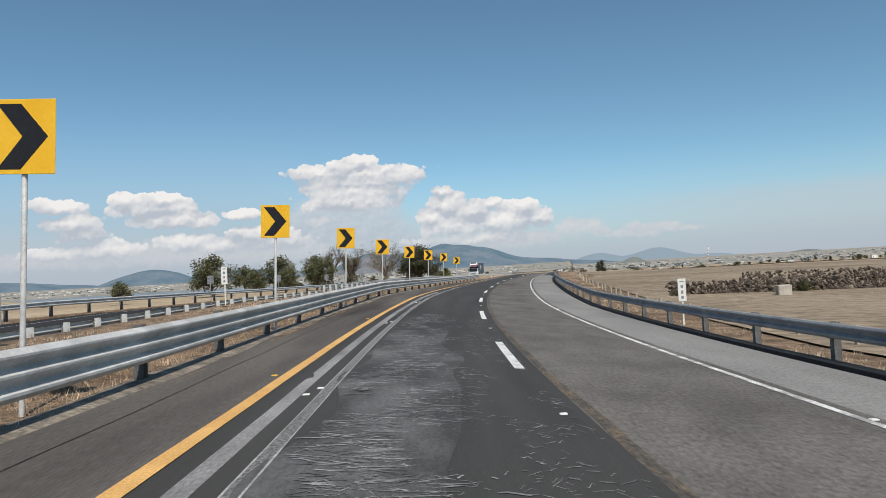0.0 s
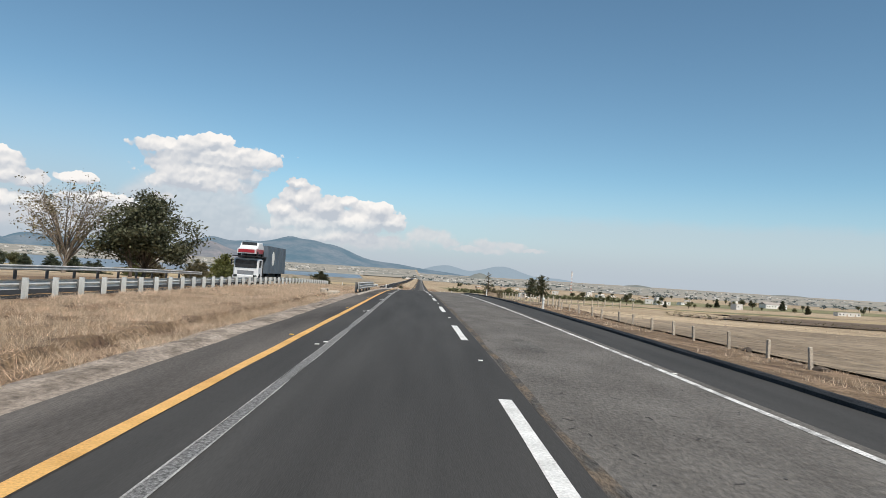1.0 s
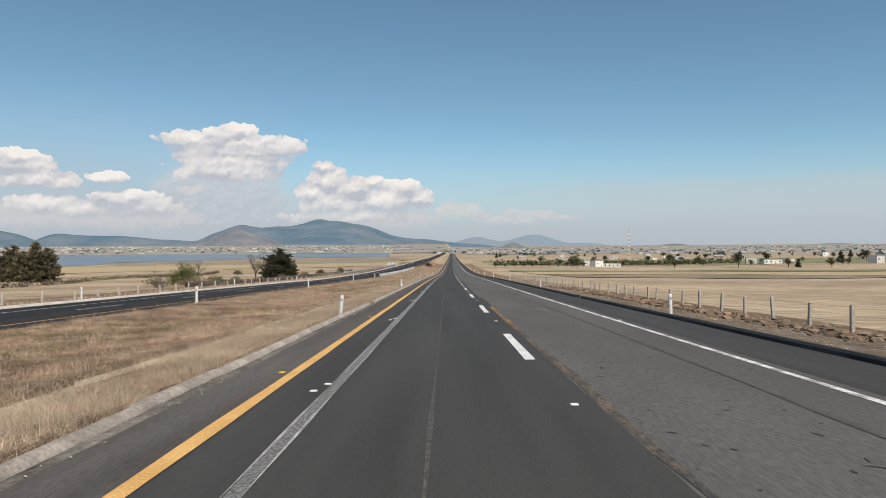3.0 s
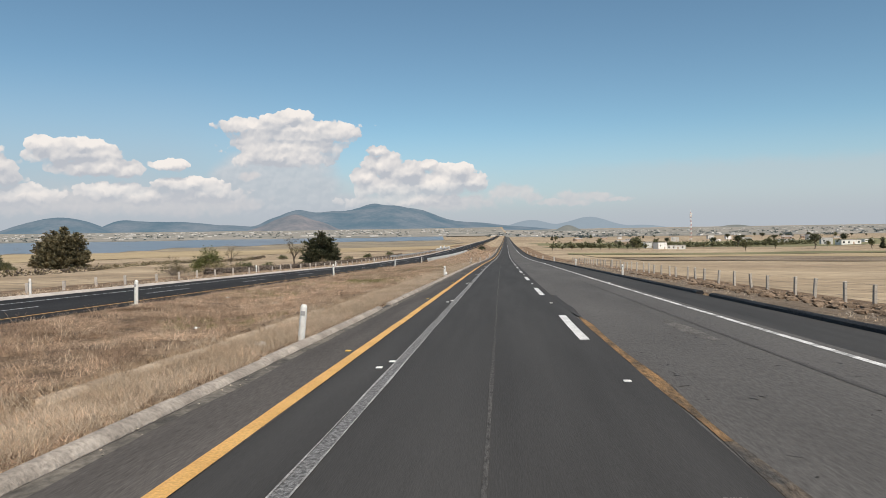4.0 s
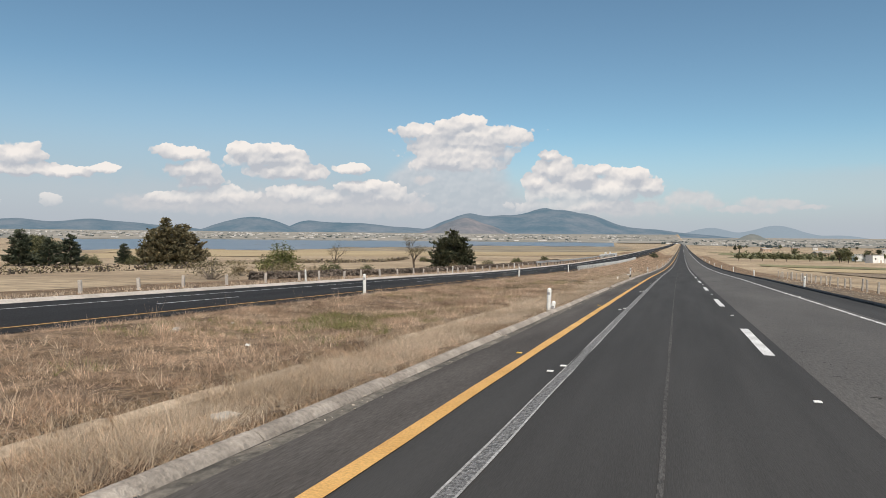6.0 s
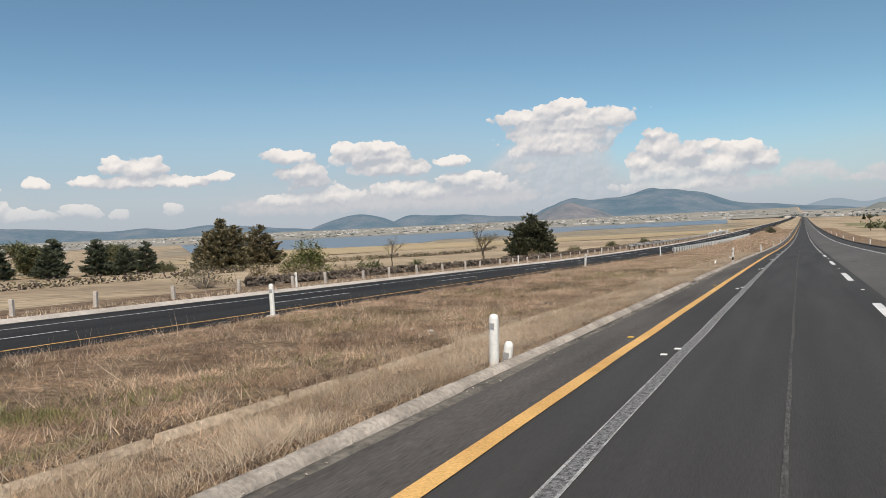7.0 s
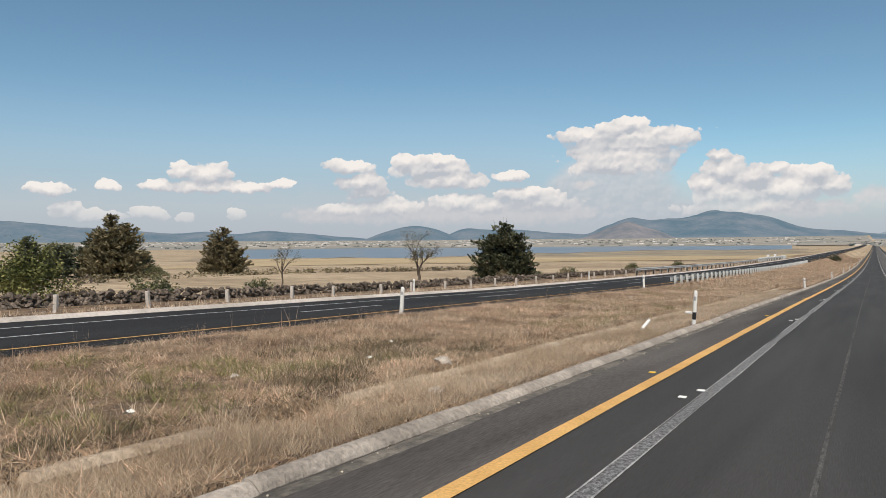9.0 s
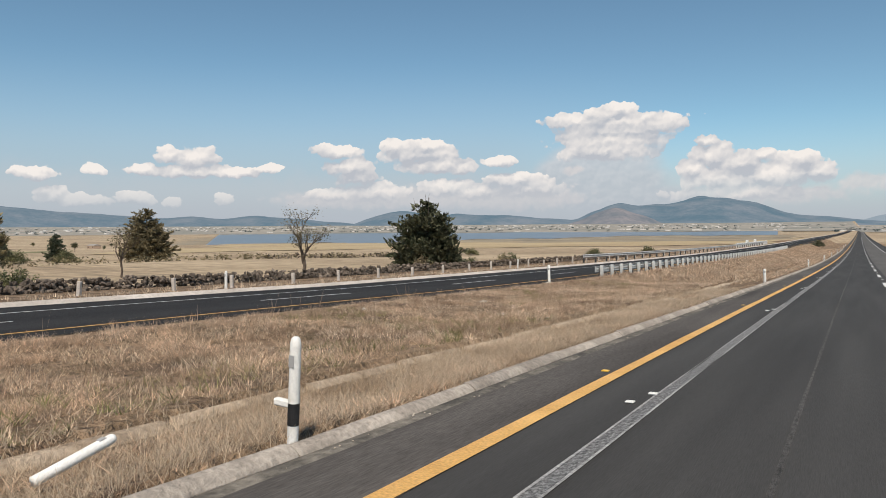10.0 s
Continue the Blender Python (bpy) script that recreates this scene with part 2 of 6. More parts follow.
ASPHALT_RAVELLED = surf("ravelled_old_asphalt", (0.098, 0.089, 0.079), (0.165, 0.153, 0.137), 0.6, 0.92, 0.6, 14, uv=True, grain=0.36, stretch=(1.2, 0.55, 1), bump_dist=0.025)
ASPHALT_PALE = surf("pale_shoulder", (0.19, 0.184, 0.175), (0.27, 0.262, 0.248), 0.4, 0.9, 0.5, 22, uv=True, grain=0.3, stretch=(1, 0.3, 1))
ASPHALT_DARK = surf("tarred_berm", (0.014, 0.014, 0.015), (0.028, 0.028, 0.029), 1.2, 0.7, 0.8, 18, grain=0.4)
ASPHALT_MILLED = surf("milled_asphalt", (0.055, 0.053, 0.050), (0.170, 0.167, 0.163), 0.7, 0.8, 0.5, 22, uv=True, grain=0.30, stretch=(1.0, 0.45, 1), lohi=(0.44, 0.74))
SEAM = surf("dusty_paving_seam", (0.056, 0.053, 0.049), (0.094, 0.089, 0.082), 0.8, 0.9, 0.5, 30, uv=True, grain=0.6, stretch=(1, 0.25, 1))
DUST_PALE = surf("pale_dust_edge", (0.15, 0.122, 0.096), (0.40, 0.335, 0.275), 1.8, 0.95, 0.5, 14, uv=True, grain=0.45, stretch=(1, 0.5, 1))
WORN_PATCH = surf("ravelled_asphalt", (0.082, 0.076, 0.068), (0.150, 0.140, 0.126), 1.6, 0.92, 0.4, 16, grain=0.55)
RUSTY_PATCH = surf("reddish_worn_asphalt", (0.060, 0.046, 0.042), (0.125, 0.097, 0.086), 1.2, 0.92, 0.4, 18, grain=0.5)
SMOOTH_PATCH = surf("smooth_patching", (0.066, 0.063, 0.059), (0.094, 0.090, 0.084), 1.0, 0.85, 0.5, 28, grain=0.4)
YELLOW_LINE = surf("yellow_road_paint", (0.60, 0.335, 0.105), (0.76, 0.45, 0.155), 1.2, 0.7, 0.3, 35, uv=True, grain=0.24)
WHITE_LINE = surf("white_road_paint", (0.55, 0.545, 0.52), (0.80, 0.795, 0.77), 1.6, 0.7, 0.3, 30, uv=True, grain=0.28)
WORN_WHITE = surf("worn_white_road_paint", (0.26, 0.255, 0.24), (0.72, 0.71, 0.68), 2.2, 0.75, 0.4, 24, uv=True, grain=0.45, lohi=(0.36, 0.56))
GREY_LINE = surf("blacked_out_line", (0.11, 0.108, 0.104), (0.33, 0.325, 0.315), 26.0, 0.8, 0.7, 60, uv=True, grain=0.7, stretch=(1, 0.7, 1), lohi=(0.38, 0.62))
SCRAPED_LINE = surf("scraped_pale_strip", (0.19, 0.182, 0.18), (0.36, 0.35, 0.345), 1.4, 0.85, 0.5, 40, uv=True, grain=0.35, stretch=(1, 0.3, 1))
SCRATCH = surf("whitish_scratches", (0.11, 0.108, 0.106), (0.29, 0.285, 0.28), 3, 0.85, 0.0, 30, island=0.5, grain=0.3)
RUST_JOINT = surf("rusty_joint_stain", (0.070, 0.065, 0.058), (0.175, 0.130, 0.088), 2.6, 0.9, 0.6, 16, uv=True, grain=0.6, stretch=(1.6, 0.45, 1), lohi=(0.40, 0.68))
RUST_STRONG = surf("orange_joint_stain", (0.10, 0.072, 0.045), (0.32, 0.185, 0.08), 2.2, 0.9, 0.6, 14, uv=True, grain=0.5, stretch=(1.6, 0.5, 1), lohi=(0.36, 0.60))
TAR_CRACK = surf("old_seam", (0.058, 0.054, 0.050), (0.095, 0.089, 0.081), 1.5, 0.85, 0.3, 20, uv=True, grain=0.4)
LINE_EDGE = surf("pale_line_edge", (0.24, 0.235, 0.225), (0.46, 0.455, 0.44), 3.0, 0.8, 0.4, 30, uv=True, grain=0.5)
FLAKE = surf("dark_asphalt_flake", (0.030, 0.028, 0.026), (0.052, 0.049, 0.045), 3, 0.9, 0.3, 20, island=0.3)
DUST_STRAW = surf("gritty_dust_edge", (0.085, 0.074, 0.062), (0.30, 0.255, 0.20), 1.6, 0.95, 0.7, 12, uv=True, grain=0.5)
CONCRETE = surf("weathered_concrete", (0.35, 0.31, 0.26), (0.54, 0.485, 0.415), 0.7, 0.9, 0.25, 16, vary=0.12, grain=0.24)
CONCRETE_DIRTY = surf("dusty_concrete", (0.36, 0.30, 0.235), (0.54, 0.475, 0.39), 0.8, 0.92, 0.6, 18, vary=0.15, grain=0.3)
EARTHY_EDGE = surf("earth_stained_concrete", (0.30, 0.225, 0.155), (0.48, 0.385, 0.285), 1.2, 0.95, 0.6, 14, vary=0.12, grain=0.35)
GRASS_SOIL = surf("dry_grass_ground", (0.165, 0.106, 0.069), (0.40, 0.272, 0.175), 0.9, 0.95, 1.0, 7, grain=0.55, third=(0.26, 0.178, 0.108), bump_dist=0.08)
GROUND = surf("dry_plain", (0.26, 0.192, 0.125), (0.46, 0.36, 0.24), 0.025, 0.95, 0.8, 0.7, grain=0.42, third=(0.375, 0.288, 0.188), bump_dist=0.12, stretch=(0.5, 1.3, 1))
FIELD_GOLD = surf("stubble_field", (0.36, 0.27, 0.155), (0.46, 0.36, 0.215), 0.02, 0.95, 0.6, 0.8, grain=0.2, stretch=(0.4, 1.6, 1))
FIELD_BROWN = surf("ploughed_field", (0.105, 0.075, 0.052), (0.18, 0.13, 0.088), 0.05, 0.95, 0.9, 1.4, grain=0.35, stretch=(0.3, 1, 1))
FIELD_GREEN = surf("green_crop", (0.145, 0.145, 0.070), (0.26, 0.235, 0.125), 0.04, 0.95, 0.6, 1.6, grain=0.35)
MUD_FLAT = surf("wet_lake_edge", (0.20, 0.165, 0.115), (0.34, 0.28, 0.19), 0.012, 0.8, 0.3, 0.4, grain=0.2, stretch=(1, 2.5, 1))
GRAVEL = surf("grey_gravel", (0.16, 0.150, 0.135), (0.34, 0.32, 0.29), 3.0, 0.95, 1.0, 9, grain=0.5, bump_dist=0.06)
EARTH = surf("grazed_dry_earth", (0.185, 0.140, 0.095), (0.30, 0.235, 0.165), 0.06, 0.95, 0.9, 1.2, grain=0.4, third=(0.25, 0.195, 0.135), bump_dist=0.1)
CLOD = surf("dug_earth_clods", (0.13, 0.090, 0.060), (0.26, 0.19, 0.13), 3.0, 0.95, 0.6, 12, island=0.35, grain=0.3)
DIRT = surf("turned_dirt", (0.17, 0.125, 0.085), (0.30, 0.23, 0.16), 0.8, 0.95, 1.0, 6, grain=0.45, bump_dist=0.08)
STONE = surf("field_stone", (0.060, 0.047, 0.037), (0.165, 0.132, 0.104), 2.0, 0.92, 0.9, 12, vary=0.3, island=0.35, grain=0.35)
# Median rail steel, paled in colour for the sun on its posts.
STEEL_PALE = surf("pale_galvanised_steel", (0.47, 0.48, 0.465), (0.62, 0.63, 0.61), 1.6, 0.55, 0.12, 22, metal=0.2, grain=0.14, vary=0.06)
STEEL = surf("galvanised_steel", (0.40, 0.392, 0.375), (0.62, 0.61, 0.585), 1.6, 0.55, 0.12, 22, metal=0.10, grain=0.14, vary=0.06)
# Old steel, darkened in colour for the shade that guard posts stand in.
STEEL_OLD_SHADED = surf("shaded_old_steel", (0.10, 0.10, 0.098), (0.20, 0.195, 0.185), 3, 0.7, 0.3, 20, metal=0.2, grain=0.25, vary=0.12)
# Galvanised steel again, darker: the right rail's shaded face is in the colour.
STEEL_SHADED = surf("shade_darkened_steel", (0.20, 0.205, 0.215), (0.31, 0.315, 0.32), 1.6, 0.6, 0.15, 22, metal=0.15, grain=0.18, vary=0.08)
WHITE_PAINT = surf("white_post_paint", (0.70, 0.68, 0.62), (0.82, 0.81, 0.77), 4, 0.6, 0.2, 30, vary=0.08, grain=0.1)
BLACK_PAINT = surf("black_band_paint", (0.015, 0.015, 0.016), (0.03, 0.03, 0.03), 4, 0.6, 0.2, 30)
SIGN_YELLOW = surf("yellow_sign_sheet", (0.80, 0.43, 0.02), (0.86, 0.50, 0.035), 2, 0.45, 0.0, 20, grain=0.05)
SIGN_BLACK = surf("black_sign_film", (0.012, 0.012, 0.014), (0.02, 0.02, 0.022), 2, 0.45, 0.0, 20)
SIGN_GREY = surf("sign_back_metal", (0.20, 0.21, 0.22), (0.30, 0.31, 0.32), 3, 0.5, 0.1, 20, metal=0.3)
REFLECTOR_YELLOW = surf("amber_reflector", (0.70, 0.40, 0.03), (0.80, 0.48, 0.05), 5, 0.35, 0.0, 20)
BARK = surf("bark", (0.075, 0.055, 0.042), (0.17, 0.135, 0.105), 5, 0.95, 1.0, 18, stretch=(1, 1, 0.25), grain=0.4)
BARK_PALE = surf("pale_bark", (0.19, 0.155, 0.125), (0.33, 0.28, 0.23), 5, 0.95, 0.8, 18, stretch=(1, 1, 0.25), grain=0.35)
LEAF_DARK = surf("dark_needles", (0.055, 0.066, 0.036), (0.150, 0.145, 0.085), 1.2, 0.7, 0.0, 5, island=0.45, grain=0.3, translucent=0.3)
LEAF_BLUE = surf("bluish_needles", (0.060, 0.078, 0.050), (0.150, 0.160, 0.105), 1.2, 0.7, 0.0, 5, island=0.45, grain=0.3, translucent=0.3)
LEAF_BROWN = surf("browned_needles", (0.125, 0.112, 0.062), (0.27, 0.230, 0.135), 1.0, 0.75, 0.0, 5, island=0.45, grain=0.3, translucent=0.3)
LEAF_OLIVE = surf("olive_leaves", (0.099, 0.108, 0.054), (0.226, 0.216, 0.112), 0.9, 0.65, 0.0, 5, island=0.5, grain=0.3, translucent=0.35)
LEAF_GREEN = surf("fresh_leaves", (0.095, 0.110, 0.036), (0.225, 0.222, 0.080), 0.9, 0.65, 0.0, 5, island=0.5, grain=0.3, translucent=0.25)
LEAF_DRY = surf("dry_shrub_leaves", (0.182, 0.143, 0.0845), (0.338, 0.267, 0.163), 0.9, 0.8, 0.0, 5, island=0.45, grain=0.3, translucent=0.15)
LEAF_SAGE = surf("sage_leaves", (0.15, 0.125, 0.070), (0.28, 0.235, 0.140), 0.9, 0.7, 0.0, 5, island=0.5, grain=0.3, translucent=0.35)
BLADE_KERB = surf("dull_straw_blades", (0.47, 0.362, 0.25), (0.74, 0.60, 0.445), 0.4, 0.85, 0.0, 5, island=0.30, grain=0.2, translucent=0.4)
BLADE_STRAW = surf("straw_blades", (0.54, 0.405, 0.275), (0.82, 0.65, 0.48), 0.4, 0.8, 0.0, 5, island=0.45, grain=0.2, translucent=0.4)
BLADE_BROWN = surf("brown_grass_blades", (0.235, 0.158, 0.106), (0.74, 0.545, 0.385), 0.5, 0.85, 0.0, 5, island=0.55, grain=0.25, translucent=0.4, third=(0.55, 0.392, 0.27))
BLADE_DULL = surf("withered_weeds", (0.13, 0.105, 0.062), (0.27, 0.215, 0.135), 0.6, 0.85, 0.0, 5, island=0.5, translucent=0.25)
BLADE_GREEN = surf("green_grass_blades", (0.168, 0.168, 0.063), (0.308, 0.28, 0.119), 0.3, 0.8, 0.0, 5, island=0.4, translucent=0.25)
WALL_WHITE = surf("whitewashed_wall", (0.58, 0.56, 0.52), (0.72, 0.70, 0.66), 0.4, 0.9, 0.2, 6, vary=0.25, island=0.35, grain=0.1)
WALL_CLAY = surf("clay_wall", (0.36, 0.26, 0.19), (0.46, 0.34, 0.25), 0.4, 0.9, 0.2, 6, vary=0.2, island=0.3, grain=0.12)
ROOF = surf("grey_roof", (0.28, 0.25, 0.22), (0.40, 0.36, 0.32), 0.5, 0.9, 0.2, 6, vary=0.2, grain=0.15)
DARK_GLASS = surf("dark_glass", (0.015, 0.018, 0.02), (0.03, 0.034, 0.038), 2, 0.12, 0.0, 8, spec=0.6)
RUBBER = surf("tyre_rubber", (0.015, 0.015, 0.015), (0.03, 0.03, 0.03), 6, 0.85, 0.2, 40)
TRUCK_WHITE = surf("white_truck_paint", (0.70, 0.70, 0.69), (0.76, 0.76, 0.75), 2, 0.35, 0.0, 12, grain=0.05)
TRUCK_TARP = surf("slate_blue_tarpaulin", (0.075, 0.10, 0.125), (0.11, 0.14, 0.17), 0.6, 0.6, 0.2, 8, grain=0.1)
CAR_RED = surf("red_car_paint", (0.32, 0.02, 0.03), (0.38, 0.03, 0.04), 2, 0.3, 0.0, 12, grain=0.05)
# Mast red faded in colour to stand for haze over the distance.
MAST_RED = surf("hazed_red_mast_paint", (0.42, 0.20, 0.17), (0.50, 0.26, 0.22), 2, 0.6, 0.0, 12)


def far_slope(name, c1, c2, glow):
    """Far land in haze: a backdrop, partly glowing; the haze is put into colour and glow."""
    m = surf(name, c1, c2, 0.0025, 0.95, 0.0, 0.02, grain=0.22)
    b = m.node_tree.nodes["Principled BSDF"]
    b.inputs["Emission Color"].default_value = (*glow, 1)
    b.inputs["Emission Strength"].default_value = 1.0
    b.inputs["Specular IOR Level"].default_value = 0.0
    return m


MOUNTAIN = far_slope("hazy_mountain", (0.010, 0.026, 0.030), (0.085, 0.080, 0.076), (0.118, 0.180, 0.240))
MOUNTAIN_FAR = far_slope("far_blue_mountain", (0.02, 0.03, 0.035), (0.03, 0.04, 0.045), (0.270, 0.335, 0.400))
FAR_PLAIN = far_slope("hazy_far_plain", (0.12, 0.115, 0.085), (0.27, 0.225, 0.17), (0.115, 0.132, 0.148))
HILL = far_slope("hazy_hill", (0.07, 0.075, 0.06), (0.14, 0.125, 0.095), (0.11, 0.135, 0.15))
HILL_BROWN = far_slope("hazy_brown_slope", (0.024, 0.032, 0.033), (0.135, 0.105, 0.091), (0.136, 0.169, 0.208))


def water_material():
    m = surf("lake_water", (0.11, 0.135, 0.165), (0.16, 0.18, 0.20), 0.004, 0.3, 0.7, 0.25, grain=0.08, stretch=(0.4, 2, 1))
    m.node_tree.nodes["Principled BSDF"].inputs["Specular IOR Level"].default_value = 0.5
    return m


WATER = water_material()

# ---------------------------------------------------------------- the road's line
PROFILE_S = np.array([-420, -320, -240, -180, -130, -90, -50, -15, 15, 50, 90, 115, 145, 200, 280, 400, 550, 800, 1500, 3200], float)
PROFILE_Z = np.array([3.6, 2.4, 1.12, 1.24, 1.39, 1.50, 1.37, 0.81, 0.0, -0.93, -1.96, -2.62, -3.48, -4.82, -6.1, -7.2, -8.2, -9.2, -10.0, -9.8])
# the opposite carriageway keeps higher than ours beyond the dip
LIFT_S = np.array([130, 182, 290, 570, 800, 1500, 3200], float)
LIFT_Z = np.array([0.0, 0.40, 1.1, 2.0, 1.8, 1.0, 0.0])
CURVE_S = np.array([-420, -260, -230, -200, -170, -140, -110, -80], float)
CURVE_K = np.array([0.00289, 0.00289, 0.00224, 0.00252, 0.00098, 0.0019, -0.00042, -0.00017])
BANK_S = np.array([-260, -230, -200, -170, -140, -110, -80], float)
BANK = np.array([0.0885, 0.0672, 0.0912, 0.043, 0.0032, 0.0021, -0.0077])
_S = np.arange(-440, 3300, 2.0)
_k = np.where(_S > -80, 0.0, np.interp(_S, CURVE_S, CURVE_K))
_k = np.where((_S > 50) & (_S < 140), 0.0000833, _k)   # a bend of under half a degree
_th = np.cumsum(_k) * 2
_th -= _th[np.searchsorted(_S, 0)]
_cx, _cy = np.cumsum(np.sin(_th)) * 2, np.cumsum(np.cos(_th)) * 2
_cx -= _cx[np.searchsorted(_S, 0)]
_cy -= _cy[np.searchsorted(_S, 0)]


def smooth01(x):
    x = np.clip(x, 0, 1)
    return x * x * (3 - 2 * x)


def height_along(s):
    m = np.gradient(PROFILE_Z, PROFILE_S)
    s = np.clip(s, PROFILE_S[0], PROFILE_S[-1])
    i = np.clip(np.searchsorted(PROFILE_S, s) - 1, 0, len(PROFILE_S) - 2)
    h = PROFILE_S[i + 1] - PROFILE_S[i]
    u = (s - PROFILE_S[i]) / h
    return ((2 * u**3 - 3 * u**2 + 1) * PROFILE_Z[i] + (u**3 - 2 * u**2 + u) * h * m[i]
            + (-2 * u**3 + 3 * u**2) * PROFILE_Z[i + 1] + (u**3 - u**2) * h * m[i + 1])


def along(s, lat, dz=0.0):
    """World points for a distance along the road, an offset to its right and a height over it."""
    s, lat, dz = np.broadcast_arrays(np.asarray(s, float), np.asarray(lat, float), np.asarray(dz, float))
    th, cx, cy = np.interp(s, _S, _th), np.interp(s, _S, _cx), np.interp(s, _S, _cy)
    near, rest = np.clip(lat, -60, 60), lat - np.clip(lat, -60, 60)
    over = np.where(s > _S[-1], s - _S[-1], 0) + np.where(s < _S[0], s - _S[0], 0)
    bank = np.interp(s, BANK_S, BANK)
    return np.stack([cx + near * np.cos(th) + rest, cy - near * np.sin(th) + over,
                     height_along(s) + dz - np.clip(lat, -7, 7) * bank
                     + np.interp(s, LIFT_S, LIFT_Z) * smooth01((-9.0 - lat) / 4.5)], -1)


def stand(s, lat, dz=0.0, turn=0.0):
    """The pose of an upright thing beside the road, its +y along the road."""
    x, y, z = along(s, lat, dz).tolist()
    return pose(x, y, z, 0, 0, -math.degrees(float(np.interp(s, _S, _th))) + turn)


def lying(s, lat, dz=0.0):
    """The pose of a piece that follows the road's slope."""
    a, b = along(s - 1, lat, dz), along(s + 1, lat, dz)
    x, y, z = along(s, lat, dz).tolist()
    v = b - a
    return pose(x, y, z, math.degrees(math.atan2(v[2], math.hypot(v[0], v[1]))), 0, -math.degrees(math.atan2(v[0], v[1])))


LAND_LAT = np.array([-120, -75, -36, -33, -28, -24.05, -23.8, -14.2, -13.9, -13.0, -9.5, -6.9, -6.75, -5.2, -4.98, 5.3, 5.7, 8, 12, 30, 120], float)
LAND_DZ = np.array([-1.5, -0.72, -0.58, -0.54, -0.40, -0.24, -0.75, -0.6, -0.08, -0.03, -0.12, 0.02, -0.16, 0.0, -0.3, -0.3, -0.06, -0.28, -0.5, -0.8, -1.4])


def land(s, lat):
    """World points of the natural ground."""
    s, lat = np.broadcast_arrays(np.asarray(s, float), np.asarray(lat, float))
    p = along(s, lat, np.interp(lat, LAND_LAT, LAND_DZ))
    a = np.abs(lat)
    plain = np.where(lat < 0, -13.2, -5.0 - 7.0 * smooth01((s - 300) / 900))
    w = smooth01((a - 60) / 480)
    w = np.where(lat < 0, np.maximum(w, smooth01((s - 420) / 260) * smooth01((a - 26) / 45)), w)
    z = p[..., 2] * (1 - w) + plain * w
    far = smooth01((s - 900) / 1600) * smooth01((a - 14) / 90)
    z = z * (1 - far) + (-13.2) * far
    d = np.hypot(p[..., 0], p[..., 1])
    z = z + np.clip(d - 2700, 0, 9000) * np.where(lat > 0, 0.0040, 0.0098) + np.where(lat > 0, np.clip(lat - 350, 0, 2200) * 0.003, 0)
    z = z + np.where(a > 26, 0.25 * np.sin(p[..., 0] * 0.07) * np.sin(p[..., 1] * 0.05) * smooth01((a - 26) / 30), 0)
    p = p.copy()
    p[..., 2] = z
    return p


# ---------------------------------------------------------------- mesh helpers
def mesh_of(name, verts, faces, mat, smooth=False, uv=None):
    me = bpy.data.meshes.new(name)
    me.from_pydata([tuple(map(float, v)) for v in verts], [], [tuple(map(int, f)) for f in faces])
    if mat:
        me.materials.append(mat)
    if uv is not None:
        layer = me.uv_layers.new(name="road")
        idx = np.empty(len(me.loops), np.int32)
        me.loops.foreach_get("vertex_index", idx)
        layer.data.foreach_set("uv", np.asarray(uv, np.float32)[idx].ravel())
    if smooth:
        me.polygons.foreach_set("use_smooth", np.ones(len(me.polygons), bool))
    me.update()
    return me


def obj(name, vf, mat, parent=None, smooth=False, label="", m=None, uv=None):
    ob = new(name, mesh_of(name, vf[0], vf[1], mat, smooth, uv))
    if parent is not None:
        ob.parent = parent
    if m is not None:
        ob.matrix_basis = m
    if label:
        ob["label"] = label
    return ob


def share(name, mesh, parent, m, label=""):
    """One more object on a mesh that exists already."""
    ob = new(name, mesh)
    ob.parent = parent
    ob.matrix_basis = m
    if label:
        ob["label"] = label
    return ob


def empty(name, m=None):
    ob = new(name)
    ob.empty_display_size = 0.2
    if m is not None:
        ob.matrix_basis = m
    return ob


def join(*parts):
    v, f, n = [], [], 0
    for pv, pf in parts:
        v += [tuple(p) for p in pv]
        f += [tuple(i + n for i in face) for face in pf]
        n += len(pv)
    return v, f


def moved(vf, m):
    return [tuple(m @ Vector(p)) for p in vf[0]], vf[1]


def box(sx, sy, sz, c=(0, 0, 0), bevel=0.0):
    """A box with its centre at c, its edges cut where bevel is given."""
    bm = bmesh.new()
    bmesh.ops.create_cube(bm, size=1.0)
    bmesh.ops.scale(bm, vec=(sx, sy, sz), verts=bm.verts)
    if bevel:
        bmesh.ops.bevel(bm, geom=list(bm.edges), offset=bevel, segments=1, affect="EDGES")
    bmesh.ops.translate(bm, vec=c, verts=bm.verts)
    out = [tuple(v.co) for v in bm.verts], [tuple(v.index for v in f.verts) for f in bm.faces]
    bm.free()
    return out


def ring_tube(points, radii, n=6):
    """A tube along points, closed at its ends."""
    v, f = [], []
    pts = [Vector(p) for p in points]
    for i, p in enumerate(pts):
        d = (pts[min(i + 1, len(pts) - 1)] - pts[max(i - 1, 0)]).normalized()
        a = d.orthogonal().normalized()
        b = d.cross(a)
        for k in range(n):
            t = 2 * math.pi * k / n
            v.append(tuple(p + (a * math.cos(t) + b * math.sin(t)) * radii[i]))
    for i in range(len(pts) - 1):
        for k in range(n):
            k2 = (k + 1) % n
            f.append((i * n + k, i * n + k2, (i + 1) * n + k2, (i + 1) * n + k))
    f.append(tuple(reversed(range(n))))
    f.append(tuple(range((len(pts) - 1) * n, len(pts) * n)))
    return v, f


